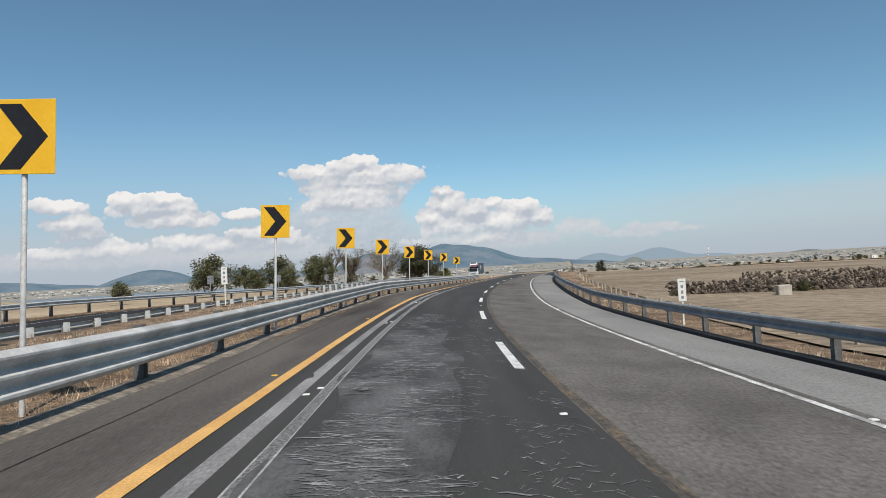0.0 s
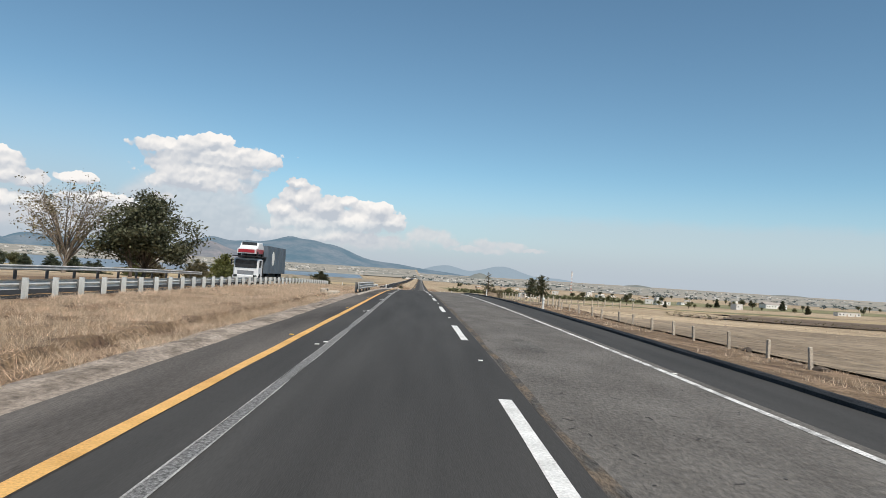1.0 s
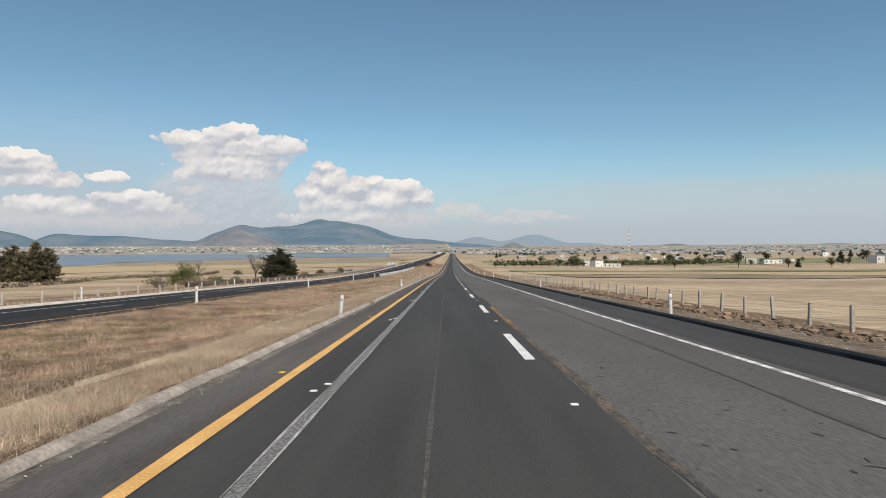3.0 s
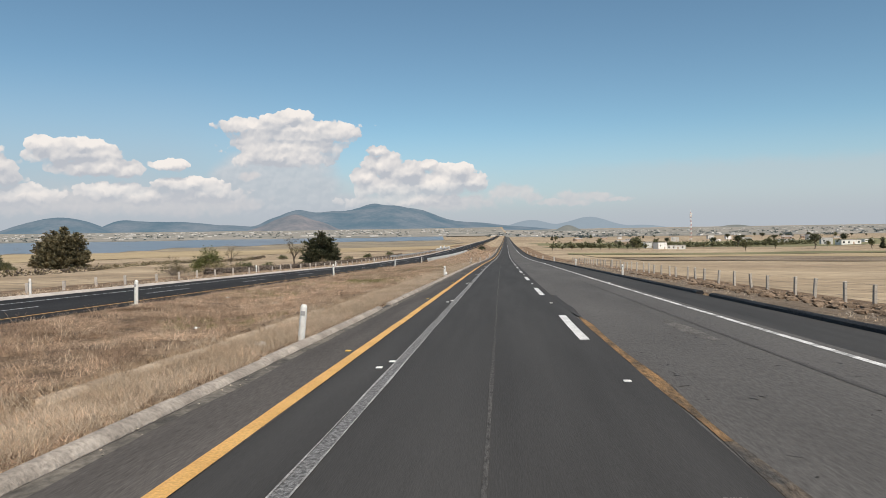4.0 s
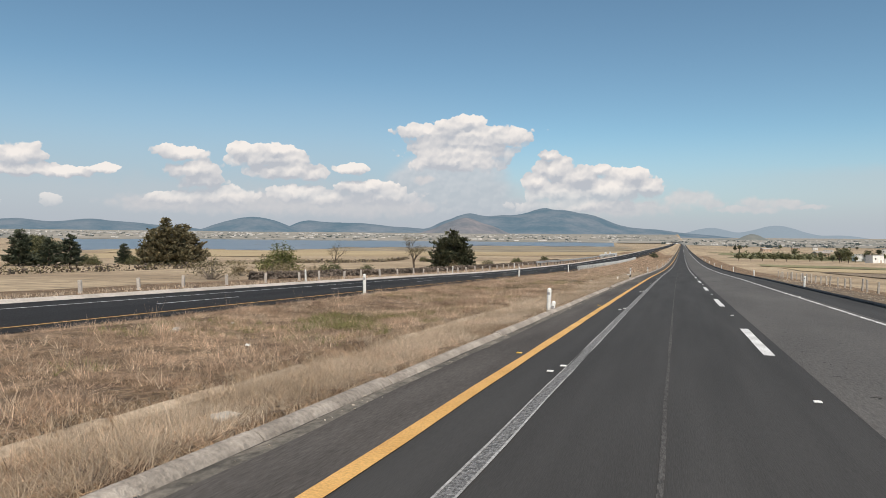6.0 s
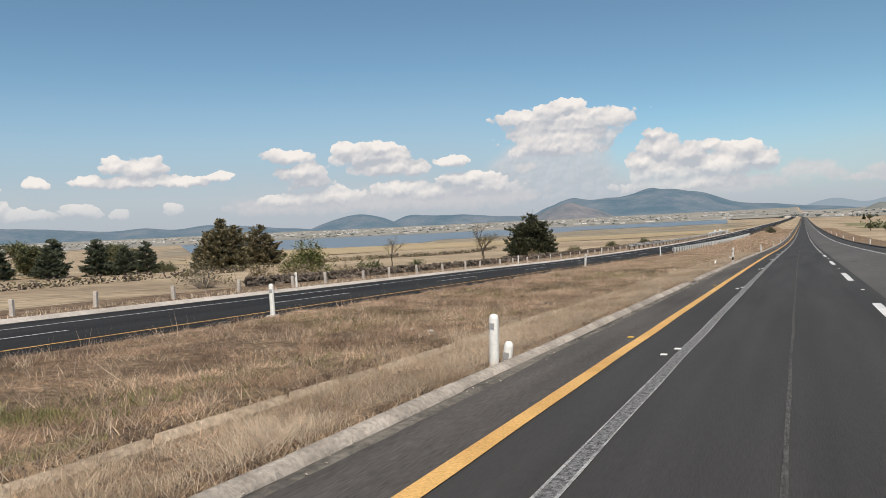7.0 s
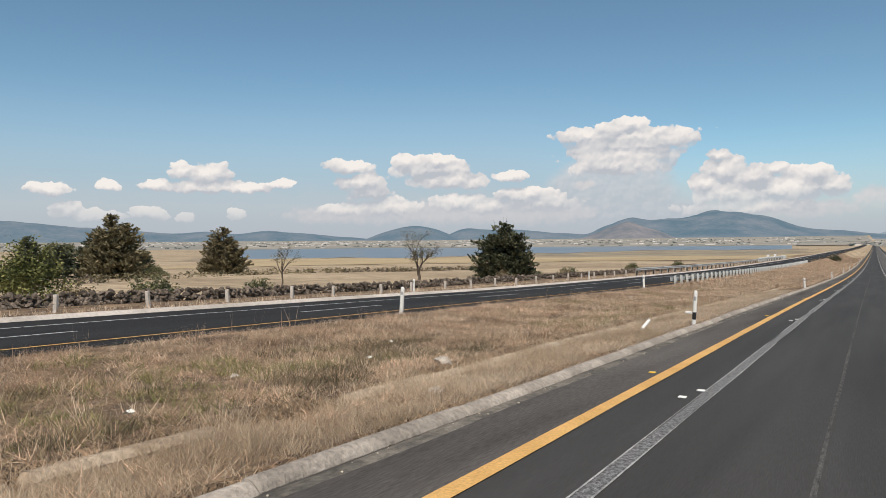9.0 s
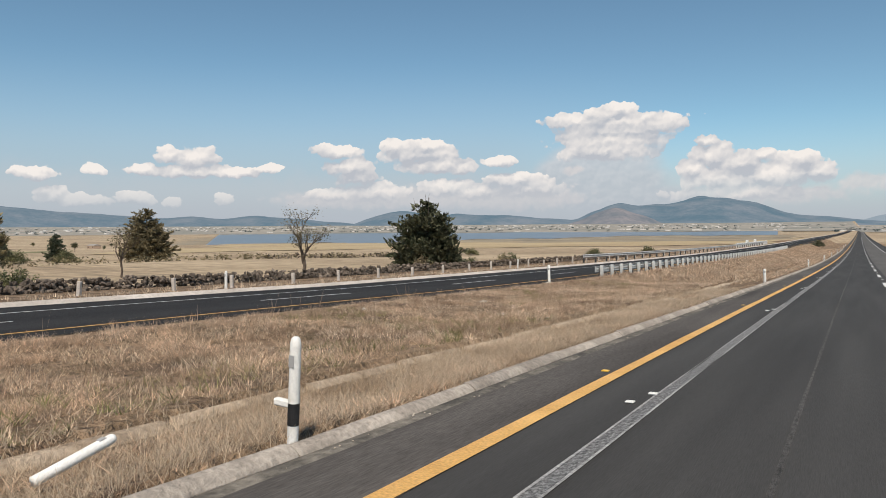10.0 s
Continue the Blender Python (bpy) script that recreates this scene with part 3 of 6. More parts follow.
def lathe(profile, n=12):
    """A turned shape from (radius, height) pairs, closed at both ends."""
    first, last = Vector(profile[0]).lerp(Vector(profile[1]), 0.01), Vector(profile[-1]).lerp(Vector(profile[-2]), 0.01)
    profile = [profile[0], tuple(first), *profile[1:-1], tuple(last), profile[-1]]
    v = [(r * math.cos(2 * math.pi * k / n), r * math.sin(2 * math.pi * k / n), z) for r, z in profile for k in range(n)]
    f = [(i * n + k, i * n + (k + 1) % n, (i + 1) * n + (k + 1) % n, (i + 1) * n + k) for i in range(len(profile) - 1) for k in range(n)]
    f += [tuple(reversed(range(n))), tuple(range((len(profile) - 1) * n, len(profile) * n))]
    return v, f


def steps(a, b, near=2.0, far=40.0):
    """Distances from a to b, close together where the car passes."""
    out, s = [a], a
    while s < b:
        s += near if -340 < s < 260 else min(far, near + 0.04 * max(s - 260, -340 - s))
        out.append(min(s, b))
    return np.array(out)


def ribbon(name, profile, a, b, mat, parent=None, near=2.0, closed=False, label="", smooth=False, wobble=0.0, caps=True):
    """A cross-section, (offset, height) pairs from left to right, drawn along the road."""
    s = steps(a, b, near)
    lat = np.array([p[0] for p in profile])
    dz = np.array([p[1] for p in profile])
    L2 = np.broadcast_to(lat, (len(s), len(lat))).copy()
    if wobble:
        for j in range(len(lat)):
            L2[:, j] += [wobble * noise.noise((x * 0.35, j * 3.1, 5.0)) for x in s]
    v = along(s[:, None], L2, dz[None, :]).reshape(-1, 3)
    n = len(lat)
    f = [(i * n + j, i * n + j + 1, (i + 1) * n + j + 1, (i + 1) * n + j) for i in range(len(s) - 1) for j in range(n - 1)]
    if closed:
        f += [(i * n + n - 1, i * n, (i + 1) * n, (i + 1) * n + n - 1) for i in range(len(s) - 1)]
        if caps:
            f += [tuple(reversed(range(n))), tuple(range((len(s) - 1) * n, len(s) * n))]
    uv = np.stack([L2.ravel(), np.repeat(s, n)], -1)
    return obj(name, (v, f), mat, parent, smooth, label, uv=uv)


def structure(ob, label, category):
    return tagged(ob, label, category, kind="structure")


# ---------------------------------------------------------------- ground
def build_ground():
    lat = np.concatenate([-np.geomspace(15500, 140, 34), np.arange(-125, -30, 6.0), np.arange(-30, 14, 0.75), np.arange(14, 40, 3.0), np.geomspace(42, 15500, 44)])
    lat = np.unique(np.concatenate([lat, LAND_LAT]))
    s = np.concatenate([-np.geomspace(6000, 400, 14), np.arange(-390, 260, 4.0), np.geomspace(264, 15500, 74)])
    p = land(s[:, None], lat[None, :]).copy()
    near = (np.abs(lat) < 40)[None, :] & ((s > -340) & (s < 260))[:, None]
    bump = np.array([[0.05 * noise.noise((q[0] * 0.5, q[1] * 0.5, 1.0)) if near[i, j] and not (-24.1 < lat[j] < -13.95 or -5.1 < lat[j] < 12.5) else 0.0
                      for j, q in enumerate(row)] for i, row in enumerate(p)])
    p[..., 2] += bump
    n = len(lat)
    f = [(i * n + j, i * n + j + 1, (i + 1) * n + j + 1, (i + 1) * n + j) for i in range(len(s) - 1) for j in range(n - 1)]
    g = obj("ground", (p.reshape(-1, 3), f), GROUND, smooth=True)
    g.data.materials.append(GRASS_SOIL)
    mid = (lat[:-1] + lat[1:]) / 2
    strip = ((mid > -34) & (mid < 12)).astype(np.int32)
    near_s = (s[:-1] < 450).astype(np.int32)
    g.data.polygons.foreach_set("material_index", (near_s[:, None] * strip[None, :]).ravel())
    g.data.update()
    structure(g, "dry straw-coloured plain with bleached grass beside the road", "ground")


build_ground()


def sheet(name, outline, mat, label, category, cols=24, rows=24, lift=0.12, ragged=6.0):
    """A patch of land draped on the ground; outline(u, v) gives its distance along and offset."""
    v = []
    for i in range(rows + 1):
        for j in range(cols + 1):
            s, lat = outline(i / rows, j / cols)
            if i in (0, rows) or j in (0, cols):
                s += ragged * noise.noise((s * 0.02, lat * 0.02, 3.0))
                lat += ragged * noise.noise((s * 0.02, lat * 0.02, 8.0))
            v.append((s, lat))
    v = np.array(v)
    p = land(v[:, 0], v[:, 1]).copy()
    p[:, 2] += lift
    n = cols + 1
    f = [(i * n + j, i * n + j + 1, (i + 1) * n + j + 1, (i + 1) * n + j) for i in range(rows) for j in range(cols)]
    ob = obj(name, (p, f), mat, smooth=True)
    return structure(ob, label, category)


def polar(a0, a1, d0, d1):
    """An outline between two bearings to the left of the road and two distances."""
    def at(u, v):
        a, d = radians(a0 + (a1 - a0) * v), d0 + (d1 - d0) * u
        return d * math.cos(a), -d * math.sin(a)
    return at


def lake_outline(u, v):
    a = 45.5 - 40.5 * v
    near = 680 + 620 * smooth01(np.array((36.0 - a) / 30.0)) + 50 * math.sin(a * 0.55) + 35 * math.sin(a * 1.7 + 1)
    far = 2500 + 150 * math.sin(a * 0.4)
    d = near + (far - near) * u
    return 80 + d * math.cos(radians(a)), -d * math.sin(radians(a))


def build_fields():
    v = [lake_outline(i / 24, j / 60) for i in range(25) for j in range(61)]
    p = [tuple(along(s, lat)[:2]) + (-12.9,) for s, lat in v]
    f = [(i * 61 + j, i * 61 + j + 1, (i + 1) * 61 + j + 1, (i + 1) * 61 + j) for i in range(24) for j in range(60)]
    structure(obj("water", (p, f), WATER, smooth=True), "calm grey-blue shallow lake on the plain", "lake")
    sheet("field", polar(40, 3, 330, 760), FIELD_GOLD, "golden stubble field reaching to the lake", "field", ragged=25)
    sheet("field", polar(44, 4, 740, 1400), MUD_FLAT, "brown drying mud along the lake shore", "shore", lift=0.1, ragged=40)
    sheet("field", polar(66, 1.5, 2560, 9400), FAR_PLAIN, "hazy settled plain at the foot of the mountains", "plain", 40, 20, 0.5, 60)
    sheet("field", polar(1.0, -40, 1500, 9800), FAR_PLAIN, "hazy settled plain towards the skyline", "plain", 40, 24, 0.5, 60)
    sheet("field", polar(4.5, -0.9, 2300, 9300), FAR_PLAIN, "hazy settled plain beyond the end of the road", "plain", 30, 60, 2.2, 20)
    sheet("field", polar(75, 44, 280, 330), FIELD_GREEN, "dull green strip of crop on the plain", "field", ragged=10)
    sheet("field", polar(60, 47, 420, 520), FIELD_GREEN, "dull green far crop", "field", ragged=14)
    sheet("field", polar(70, 42, 190, 260), FIELD_GOLD, "pale stubble field behind the trees", "field", ragged=10)
    sheet("field", lambda u, w: (-330 + 262 * u, 11.5 + 190 * w), EARTH, "bare brown grazed earth of the dry field", "field", lift=0.06, ragged=5)
    sheet("field", lambda u, w: (-45 + 85 * u, 29 + 35 * u + 150 * w), FIELD_BROWN, "dark ploughed field behind the fence", "field", ragged=5)
    sheet("field", lambda u, w: (170 + 40 * u, 26 + 330 * w), EARTH, "brown ploughed strip across the plain", "field", ragged=8)
    sheet("field", lambda u, w: (262 + 34 * u, 20 + 200 * w), FIELD_GREEN, "strip of green crop beyond the stubble", "field", ragged=6)
    sheet("field", lambda u, w: (420 + 240 * u, 24 + 420 * w), FIELD_GREEN, "green and straw fields in the distance", "field", ragged=14)
    sheet("field", lambda u, w: (-49 + 3 * u, 23 + 100 * w), FIELD_BROWN, "dark earth bank along a field edge", "field", ragged=4)
    sheet("field", lambda u, w: (215 + 40 * u, 24 + 330 * w), FIELD_GOLD, "golden stubble behind the fence", "field", ragged=6)


build_fields()


# ---------------------------------------------------------------- roads
YELLOW_AT, GREY_AT, JOINT_AT, EDGE_AT = -3.70, -2.88, 0.30, 3.5


def build_roads():
    top = ribbon("road", [(-5.0, -0.35), (-4.9, -0.02), (-4.0, 0.0), (-2.0, 0.012), (0.0, 0.014), (JOINT_AT, 0.012), (JOINT_AT + 0.02, -0.02)], -420, 3200, ASPHALT_NEW)
    structure(top, "smooth dark asphalt of the freshly laid fast lane", "road")
    side = ribbon("road", [(JOINT_AT, -0.012), (2.0, -0.012), (3.75, -0.014)], -420, -16, ASPHALT_RAVELLED)
    structure(side, "old ravelled pale grey asphalt of the slow lane", "road")
    side = ribbon("road", [(JOINT_AT, -0.012), (2.0, -0.012), (3.75, -0.014)], -16, 3200, ASPHALT_OLD)
    structure(side, "older coarse grey asphalt of the slow lane", "road")
    edge = ribbon("road", [(3.75, -0.016), (4.9, -0.03), (5.45, -0.06), (5.5, -0.4)], -118, 3200, ASPHALT_NEW)
    structure(edge, "dark asphalt hard shoulder", "shoulder")
    pale = ribbon("road", [(3.75, -0.016), (4.9, -0.03), (5.9, -0.05), (5.95, -0.4)], -420, -118, ASPHALT_PALE)
    structure(pale, "pale dusty concrete shoulder in the bend", "shoulder")
    inner = ribbon("road", [(-4.93, -0.014), (-4.3, 0.004), (-3.86, 0.0085), (-3.62, 0.0065)], -420, 900, ASPHALT_SHOULDER, near=1.0, wobble=0.05)
    structure(inner, "dusty brownish strip of asphalt inside the yellow line", "shoulder")
    structure(ribbon("road", [(-5.45, 0.006), (-5.1, 0.004), (-4.84, -0.002)], -330, -126, ASPHALT_SHOULDER, near=0.6, wobble=0.06), "dark asphalt reaching to the foot of the guardrail", "shoulder")
    scraped = ribbon("road", [(-2.72, 0.0125), (-2.1, 0.0165), (-1.55, 0.0175), (-1.15, 0.0175)], -246, -221, ASPHALT_MILLED, near=0.4, wobble=0.45)
    structure(scraped, "scraped whitish wheel track of milled asphalt", "road patch")
    structure(ribbon("trim", [(GREY_AT - 0.066, 0.0105), (GREY_AT + 0.066, 0.013)], -420, 900, GREY_LINE, near=1.0, wobble=0.03), "blacked-out old edge line worn to grey", "old line")
    structure(ribbon("trim", [(-3.36, 0.0055), (-3.17, 0.0085)], -300, -190, SCRAPED_LINE, near=1.0, wobble=0.02), "second worn grey strip beside the old line", "old line")
    for e in (-0.070, 0.070):
        structure(ribbon("trim", [(GREY_AT + e - 0.009, 0.0155), (GREY_AT + e + 0.009, 0.0155)], -240, 400, LINE_EDGE, near=1.0, wobble=0.02), "pale rim of the blacked-out line", "old line")
    structure(ribbon("road", [(JOINT_AT - 0.02, 0.0145), (0.38, -0.002), (0.50, -0.0088)], 38.5, 47, ASPHALT_NEW, near=0.7, wobble=0.12), "dark asphalt spread over the lane joint", "road patch")
    structure(ribbon("trim", [(YELLOW_AT - 0.085, 0.0125), (YELLOW_AT + 0.085, 0.0125)], -420, 3200, YELLOW_LINE, near=1.0, wobble=0.02), "solid yellow edge line", "road line")
    structure(ribbon("trim", [(EDGE_AT - 0.062, -0.008), (EDGE_AT + 0.062, -0.008)], -420, 3200, WORN_WHITE, near=1.0, wobble=0.02), "solid white edge line, slightly worn", "road line")
    structure(ribbon("trim", [(JOINT_AT + 0.03, -0.007), (JOINT_AT + 0.09, -0.007), (JOINT_AT + 0.17, -0.007)], -260, 38.5, RUST_JOINT, near=0.8, wobble=0.10), "rusty stain along the lane joint", "joint stain")
    structure(ribbon("trim", [(JOINT_AT + 0.035, -0.0045), (JOINT_AT + 0.10, -0.0045), (JOINT_AT + 0.155, -0.0045)], 27, 38.3, RUST_STRONG, near=0.5, wobble=0.07), "strong orange-brown stain along the lane joint", "joint stain")
    structure(ribbon("trim", [(-1.575, 0.0182), (-1.535, 0.0182)], -20, 300, SEAM, near=0.8, wobble=0.02), "thin pale paving seam", "seam")
    structure(ribbon("trim", [(2.52, -0.007), (2.585, -0.007)], -12, 60, TAR_CRACK, near=0.8, wobble=0.05), "dark tar over a long crack", "crack")
    other = ribbon("road", [(-23.65, -0.7), (-23.6, -0.315), (-21.0, -0.258), (-18.2, -0.198), (-15.3, -0.125), (-14.35, -0.11), (-14.3, -0.45)], -420, 3200, ASPHALT_FAR)
    structure(other, "dark asphalt of the opposite carriageway", "road")
    structure(ribbon("trim", [(-15.37, -0.114), (-15.23, -0.110)], -420, 3200, YELLOW_LINE, near=1.0), "yellow edge line of the opposite carriageway", "road line")
    structure(ribbon("trim", [(-21.06, -0.247), (-20.94, -0.244)], -420, 3200, WHITE_LINE, near=1.0), "white edge line of the opposite carriageway", "road line")
    structure(ribbon("trim", [(-24.0, -0.6), (-23.98, -0.19), (-23.75, -0.17), (-23.55, -0.30), (-23.5, -0.45)], -60, 1500, KERB_PALE, near=3.0), "pale concrete kerb of the opposite carriageway", "kerb")
    structure(ribbon("trim", [(5.36, -0.2), (5.42, 0.015), (5.5, 0.05), (5.62, 0.04), (5.75, -0.25)], -124, -15, ASPHALT_DARK, wobble=0.06, closed=True), "low black asphalt berm", "kerb")
    structure(ribbon("trim", [(5.36, -0.2), (5.42, 0.015), (5.5, 0.05), (5.62, 0.04), (5.75, -0.25)], 15.0, 46, ASPHALT_DARK, wobble=0.06, closed=True), "low black asphalt berm", "kerb")
    structure(ribbon("trim", [(5.38, -0.2), (5.44, -0.02), (5.52, 0.0), (5.6, -0.01), (5.72, -0.25)], 13.6, 15.2, ASPHALT_DARK, near=0.4, wobble=0.06, closed=True), "crumbled end of the black asphalt berm", "kerb")
    structure(ribbon("trim", [(5.36, -0.2), (5.42, 0.015), (5.5, 0.05), (5.62, 0.04), (5.75, -0.25)], 47.6, 900, ASPHALT_DARK, wobble=0.06, closed=True), "low black asphalt berm", "kerb")
    structure(ribbon("trim", [(5.96, -0.2), (6.0, 0.02), (6.1, 0.06), (6.3, 0.04), (6.4, -0.3)], -420, -124, ASPHALT_DARK, wobble=0.05, closed=True), "low black asphalt berm under the guardrail", "kerb")


build_roads()
DASH, PERIOD, DASH_AT = 4.88, 13.13, 7.53


def build_dashes():
    ours = structure(empty("trim"), "broken white line between the lanes", "road line")
    for k in range(-32, 60):
        s0 = DASH_AT + k * PERIOD
        if s0 > -415:
            ribbon("dash", [(-0.085, 0.0185), (0.085, 0.0185)], s0, s0 + DASH, WHITE_LINE, ours, near=0.7, wobble=0.015)
    theirs = structure(empty("trim"), "broken white line of the opposite carriageway", "road line")
    for k in range(-20, 40):
        s0 = 68.0 + k * PERIOD
        ribbon("dash", [(-18.26, -0.188), (-18.14, -0.185)], s0, s0 + DASH, WHITE_LINE, theirs, near=2.4)


build_dashes()

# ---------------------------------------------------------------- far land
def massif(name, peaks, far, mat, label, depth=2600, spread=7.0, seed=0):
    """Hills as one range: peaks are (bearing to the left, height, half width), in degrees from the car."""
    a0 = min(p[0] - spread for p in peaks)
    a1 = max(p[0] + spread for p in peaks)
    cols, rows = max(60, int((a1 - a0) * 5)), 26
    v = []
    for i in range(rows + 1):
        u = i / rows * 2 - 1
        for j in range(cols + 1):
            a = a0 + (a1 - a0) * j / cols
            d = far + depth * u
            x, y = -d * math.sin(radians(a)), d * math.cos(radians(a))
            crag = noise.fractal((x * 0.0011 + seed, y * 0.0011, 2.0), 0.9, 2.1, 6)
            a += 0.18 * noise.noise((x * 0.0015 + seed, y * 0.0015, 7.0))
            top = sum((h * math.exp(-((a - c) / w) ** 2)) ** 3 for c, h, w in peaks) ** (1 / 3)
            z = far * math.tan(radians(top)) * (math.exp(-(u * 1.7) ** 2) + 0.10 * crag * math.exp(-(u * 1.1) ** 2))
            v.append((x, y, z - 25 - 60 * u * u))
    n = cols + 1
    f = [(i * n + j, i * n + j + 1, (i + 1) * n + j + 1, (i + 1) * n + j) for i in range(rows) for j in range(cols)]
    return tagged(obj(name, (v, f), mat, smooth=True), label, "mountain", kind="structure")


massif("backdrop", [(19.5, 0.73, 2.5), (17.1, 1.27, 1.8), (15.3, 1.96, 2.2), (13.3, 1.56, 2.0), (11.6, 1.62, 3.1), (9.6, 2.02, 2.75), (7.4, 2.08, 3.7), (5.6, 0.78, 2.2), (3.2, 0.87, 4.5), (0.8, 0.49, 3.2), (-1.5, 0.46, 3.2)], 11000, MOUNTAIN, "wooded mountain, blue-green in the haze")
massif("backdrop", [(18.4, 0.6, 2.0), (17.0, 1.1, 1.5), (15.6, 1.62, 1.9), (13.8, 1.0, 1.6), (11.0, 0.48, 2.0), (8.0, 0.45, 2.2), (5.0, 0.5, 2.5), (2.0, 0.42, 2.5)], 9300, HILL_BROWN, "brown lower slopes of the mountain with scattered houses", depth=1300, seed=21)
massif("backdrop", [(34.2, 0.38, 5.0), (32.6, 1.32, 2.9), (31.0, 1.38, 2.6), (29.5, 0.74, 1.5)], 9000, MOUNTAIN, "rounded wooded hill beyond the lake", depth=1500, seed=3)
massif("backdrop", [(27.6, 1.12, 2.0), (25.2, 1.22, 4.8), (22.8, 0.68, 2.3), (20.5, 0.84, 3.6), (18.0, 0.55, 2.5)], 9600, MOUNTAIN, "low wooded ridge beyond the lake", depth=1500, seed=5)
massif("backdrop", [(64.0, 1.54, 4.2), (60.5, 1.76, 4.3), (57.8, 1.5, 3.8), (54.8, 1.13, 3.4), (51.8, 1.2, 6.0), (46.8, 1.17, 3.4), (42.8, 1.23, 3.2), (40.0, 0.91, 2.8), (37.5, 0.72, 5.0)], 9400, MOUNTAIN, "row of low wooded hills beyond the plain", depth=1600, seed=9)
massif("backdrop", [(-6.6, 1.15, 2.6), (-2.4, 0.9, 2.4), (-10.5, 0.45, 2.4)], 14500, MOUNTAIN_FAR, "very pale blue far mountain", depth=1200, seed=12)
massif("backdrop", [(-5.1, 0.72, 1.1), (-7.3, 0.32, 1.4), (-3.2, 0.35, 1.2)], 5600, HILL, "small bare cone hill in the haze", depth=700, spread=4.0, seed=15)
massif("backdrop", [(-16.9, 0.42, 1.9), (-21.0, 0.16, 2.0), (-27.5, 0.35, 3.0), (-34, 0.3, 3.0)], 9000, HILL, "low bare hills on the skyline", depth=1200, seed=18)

DUSTY = surf("dusty_asphalt_edge", (0.065, 0.06, 0.052), (0.22, 0.195, 0.16), 2.2, 0.95, 0.5, 14, uv=True, grain=0.4, stretch=(1, 0.6, 1))

# ---------------------------------------------------------------- kerb, gutter, studs
def kerb_block(ln, lip):
    """A low kerb block with a rounded top and a sloping face towards the road."""
    prof = [(-0.10, -0.22), (-0.10, 0.045), (-0.085, 0.062), (-0.05, 0.072), (0.0, 0.064), (0.035, 0.045), (0.07, 0.012), (0.085, -0.01), (0.085, -0.22)]
    n, v, f = len(prof), [], []
    ys = ((-ln / 2, 0.94), (-ln / 2 + lip, 1.0), (0.0, 1.02), (ln / 2 - lip, 1.0), (ln / 2, 0.94))
    for y, k in ys:
        v += [(x * k, y, z * k if z > 0 else z) for x, z in prof]
    for i in range(len(ys) - 1):
        f += [(i * n + j, (i + 1) * n + j, (i + 1) * n + j + 1, i * n + j + 1) for j in range(n - 1)]
    f += [tuple(range(n)), tuple(reversed(range((len(ys) - 1) * n, len(ys) * n)))]
    return v, f


def build_kerb():
    line = structure(empty("trim"), "low pale concrete kerb of short blocks", "kerb")
    me = mesh_of("kerb_block", *kerb_block(2.992, 0.03), KERB_GREY)
    half = mesh_of("kerb_block", *kerb_block(1.5, 0.08), KERB_GREY)
    rng = random.Random(4)
    s = -66.0
    while s < 330:
        if not (41.0 < s < 43.0 or 86.0 < s < 88.0):
            drop = -0.07 if s < -66 else 0.0
            m = lying(s, -4.87 + rng.uniform(-0.015, 0.015), 0.0 + drop + rng.uniform(-0.012, 0.012))
            share("kerb_block", me, line, m @ pose(0, 0, 0, 0, rng.uniform(-1.5, 1.5), rng.uniform(-0.5, 0.5)))
        else:
            share("kerb_block", half, line, lying(s - 0.75, -4.88, -0.01) @ pose(0, 0, 0, 0, 2, 1.5))
        s += 3.0
    structure(ribbon("trim", [(-4.80, -0.012), (-4.70, 0.006), (-4.55, -0.011)], -67, 330, DUSTY, near=0.8, wobble=0.10), "pale dust and crumbled edge along the kerb", "dust")
    gut = structure(empty("trim"), "low concrete drain edge half sunk in the grass", "drain edge")
    me2 = mesh_of("drain_block", *box(0.26, 1.99, 0.3, (0, 0, -0.10), 0.07), EARTHY_EDGE)
    s = 4.0
    while s < 150:
        if rng.random() > 0.12:
            share("drain_block", me2, gut, lying(s, -6.82 + rng.uniform(-0.04, 0.04), -0.095 + rng.uniform(-0.03, 0.01)) @ pose(0, 0, 0, rng.uniform(-0.6, 0.6), rng.uniform(-8, 2), rng.uniform(-0.8, 0.8)))
        s += 2.0


build_kerb()


def build_studs():
    shape = join(box(0.09, 0.09, 0.018, (0, 0, 0.009), 0.006))
    white, amber = mesh_of("stud", *shape, WHITE_PAINT), mesh_of("stud", *shape, REFLECTOR_YELLOW)
    row = structure(empty("trim"), "white road studs between the dashes", "road studs")
    row2 = structure(empty("trim"), "white road studs along the old line", "road studs")
    row3 = structure(empty("trim"), "amber road studs along the yellow line", "road studs")
    mid = DASH_AT + DASH + (PERIOD - DASH) / 2
    for k in range(-24, 22):
        s = mid + k * PERIOD
        share("stud", white, row, lying(s, 0.03, 0.014))
        share("stud", white, row2, lying(s + 1.2, GREY_AT - 0.22, 0.008))
        share("stud", white, row2, lying(s + 1.75, GREY_AT - 0.12, 0.009))
        share("stud", amber, row3, lying(s + 3.0, YELLOW_AT - 0.2, 0.004))
        if k % 2:
            share("stud", white, row, lying(s, EDGE_AT + 0.1, -0.012))


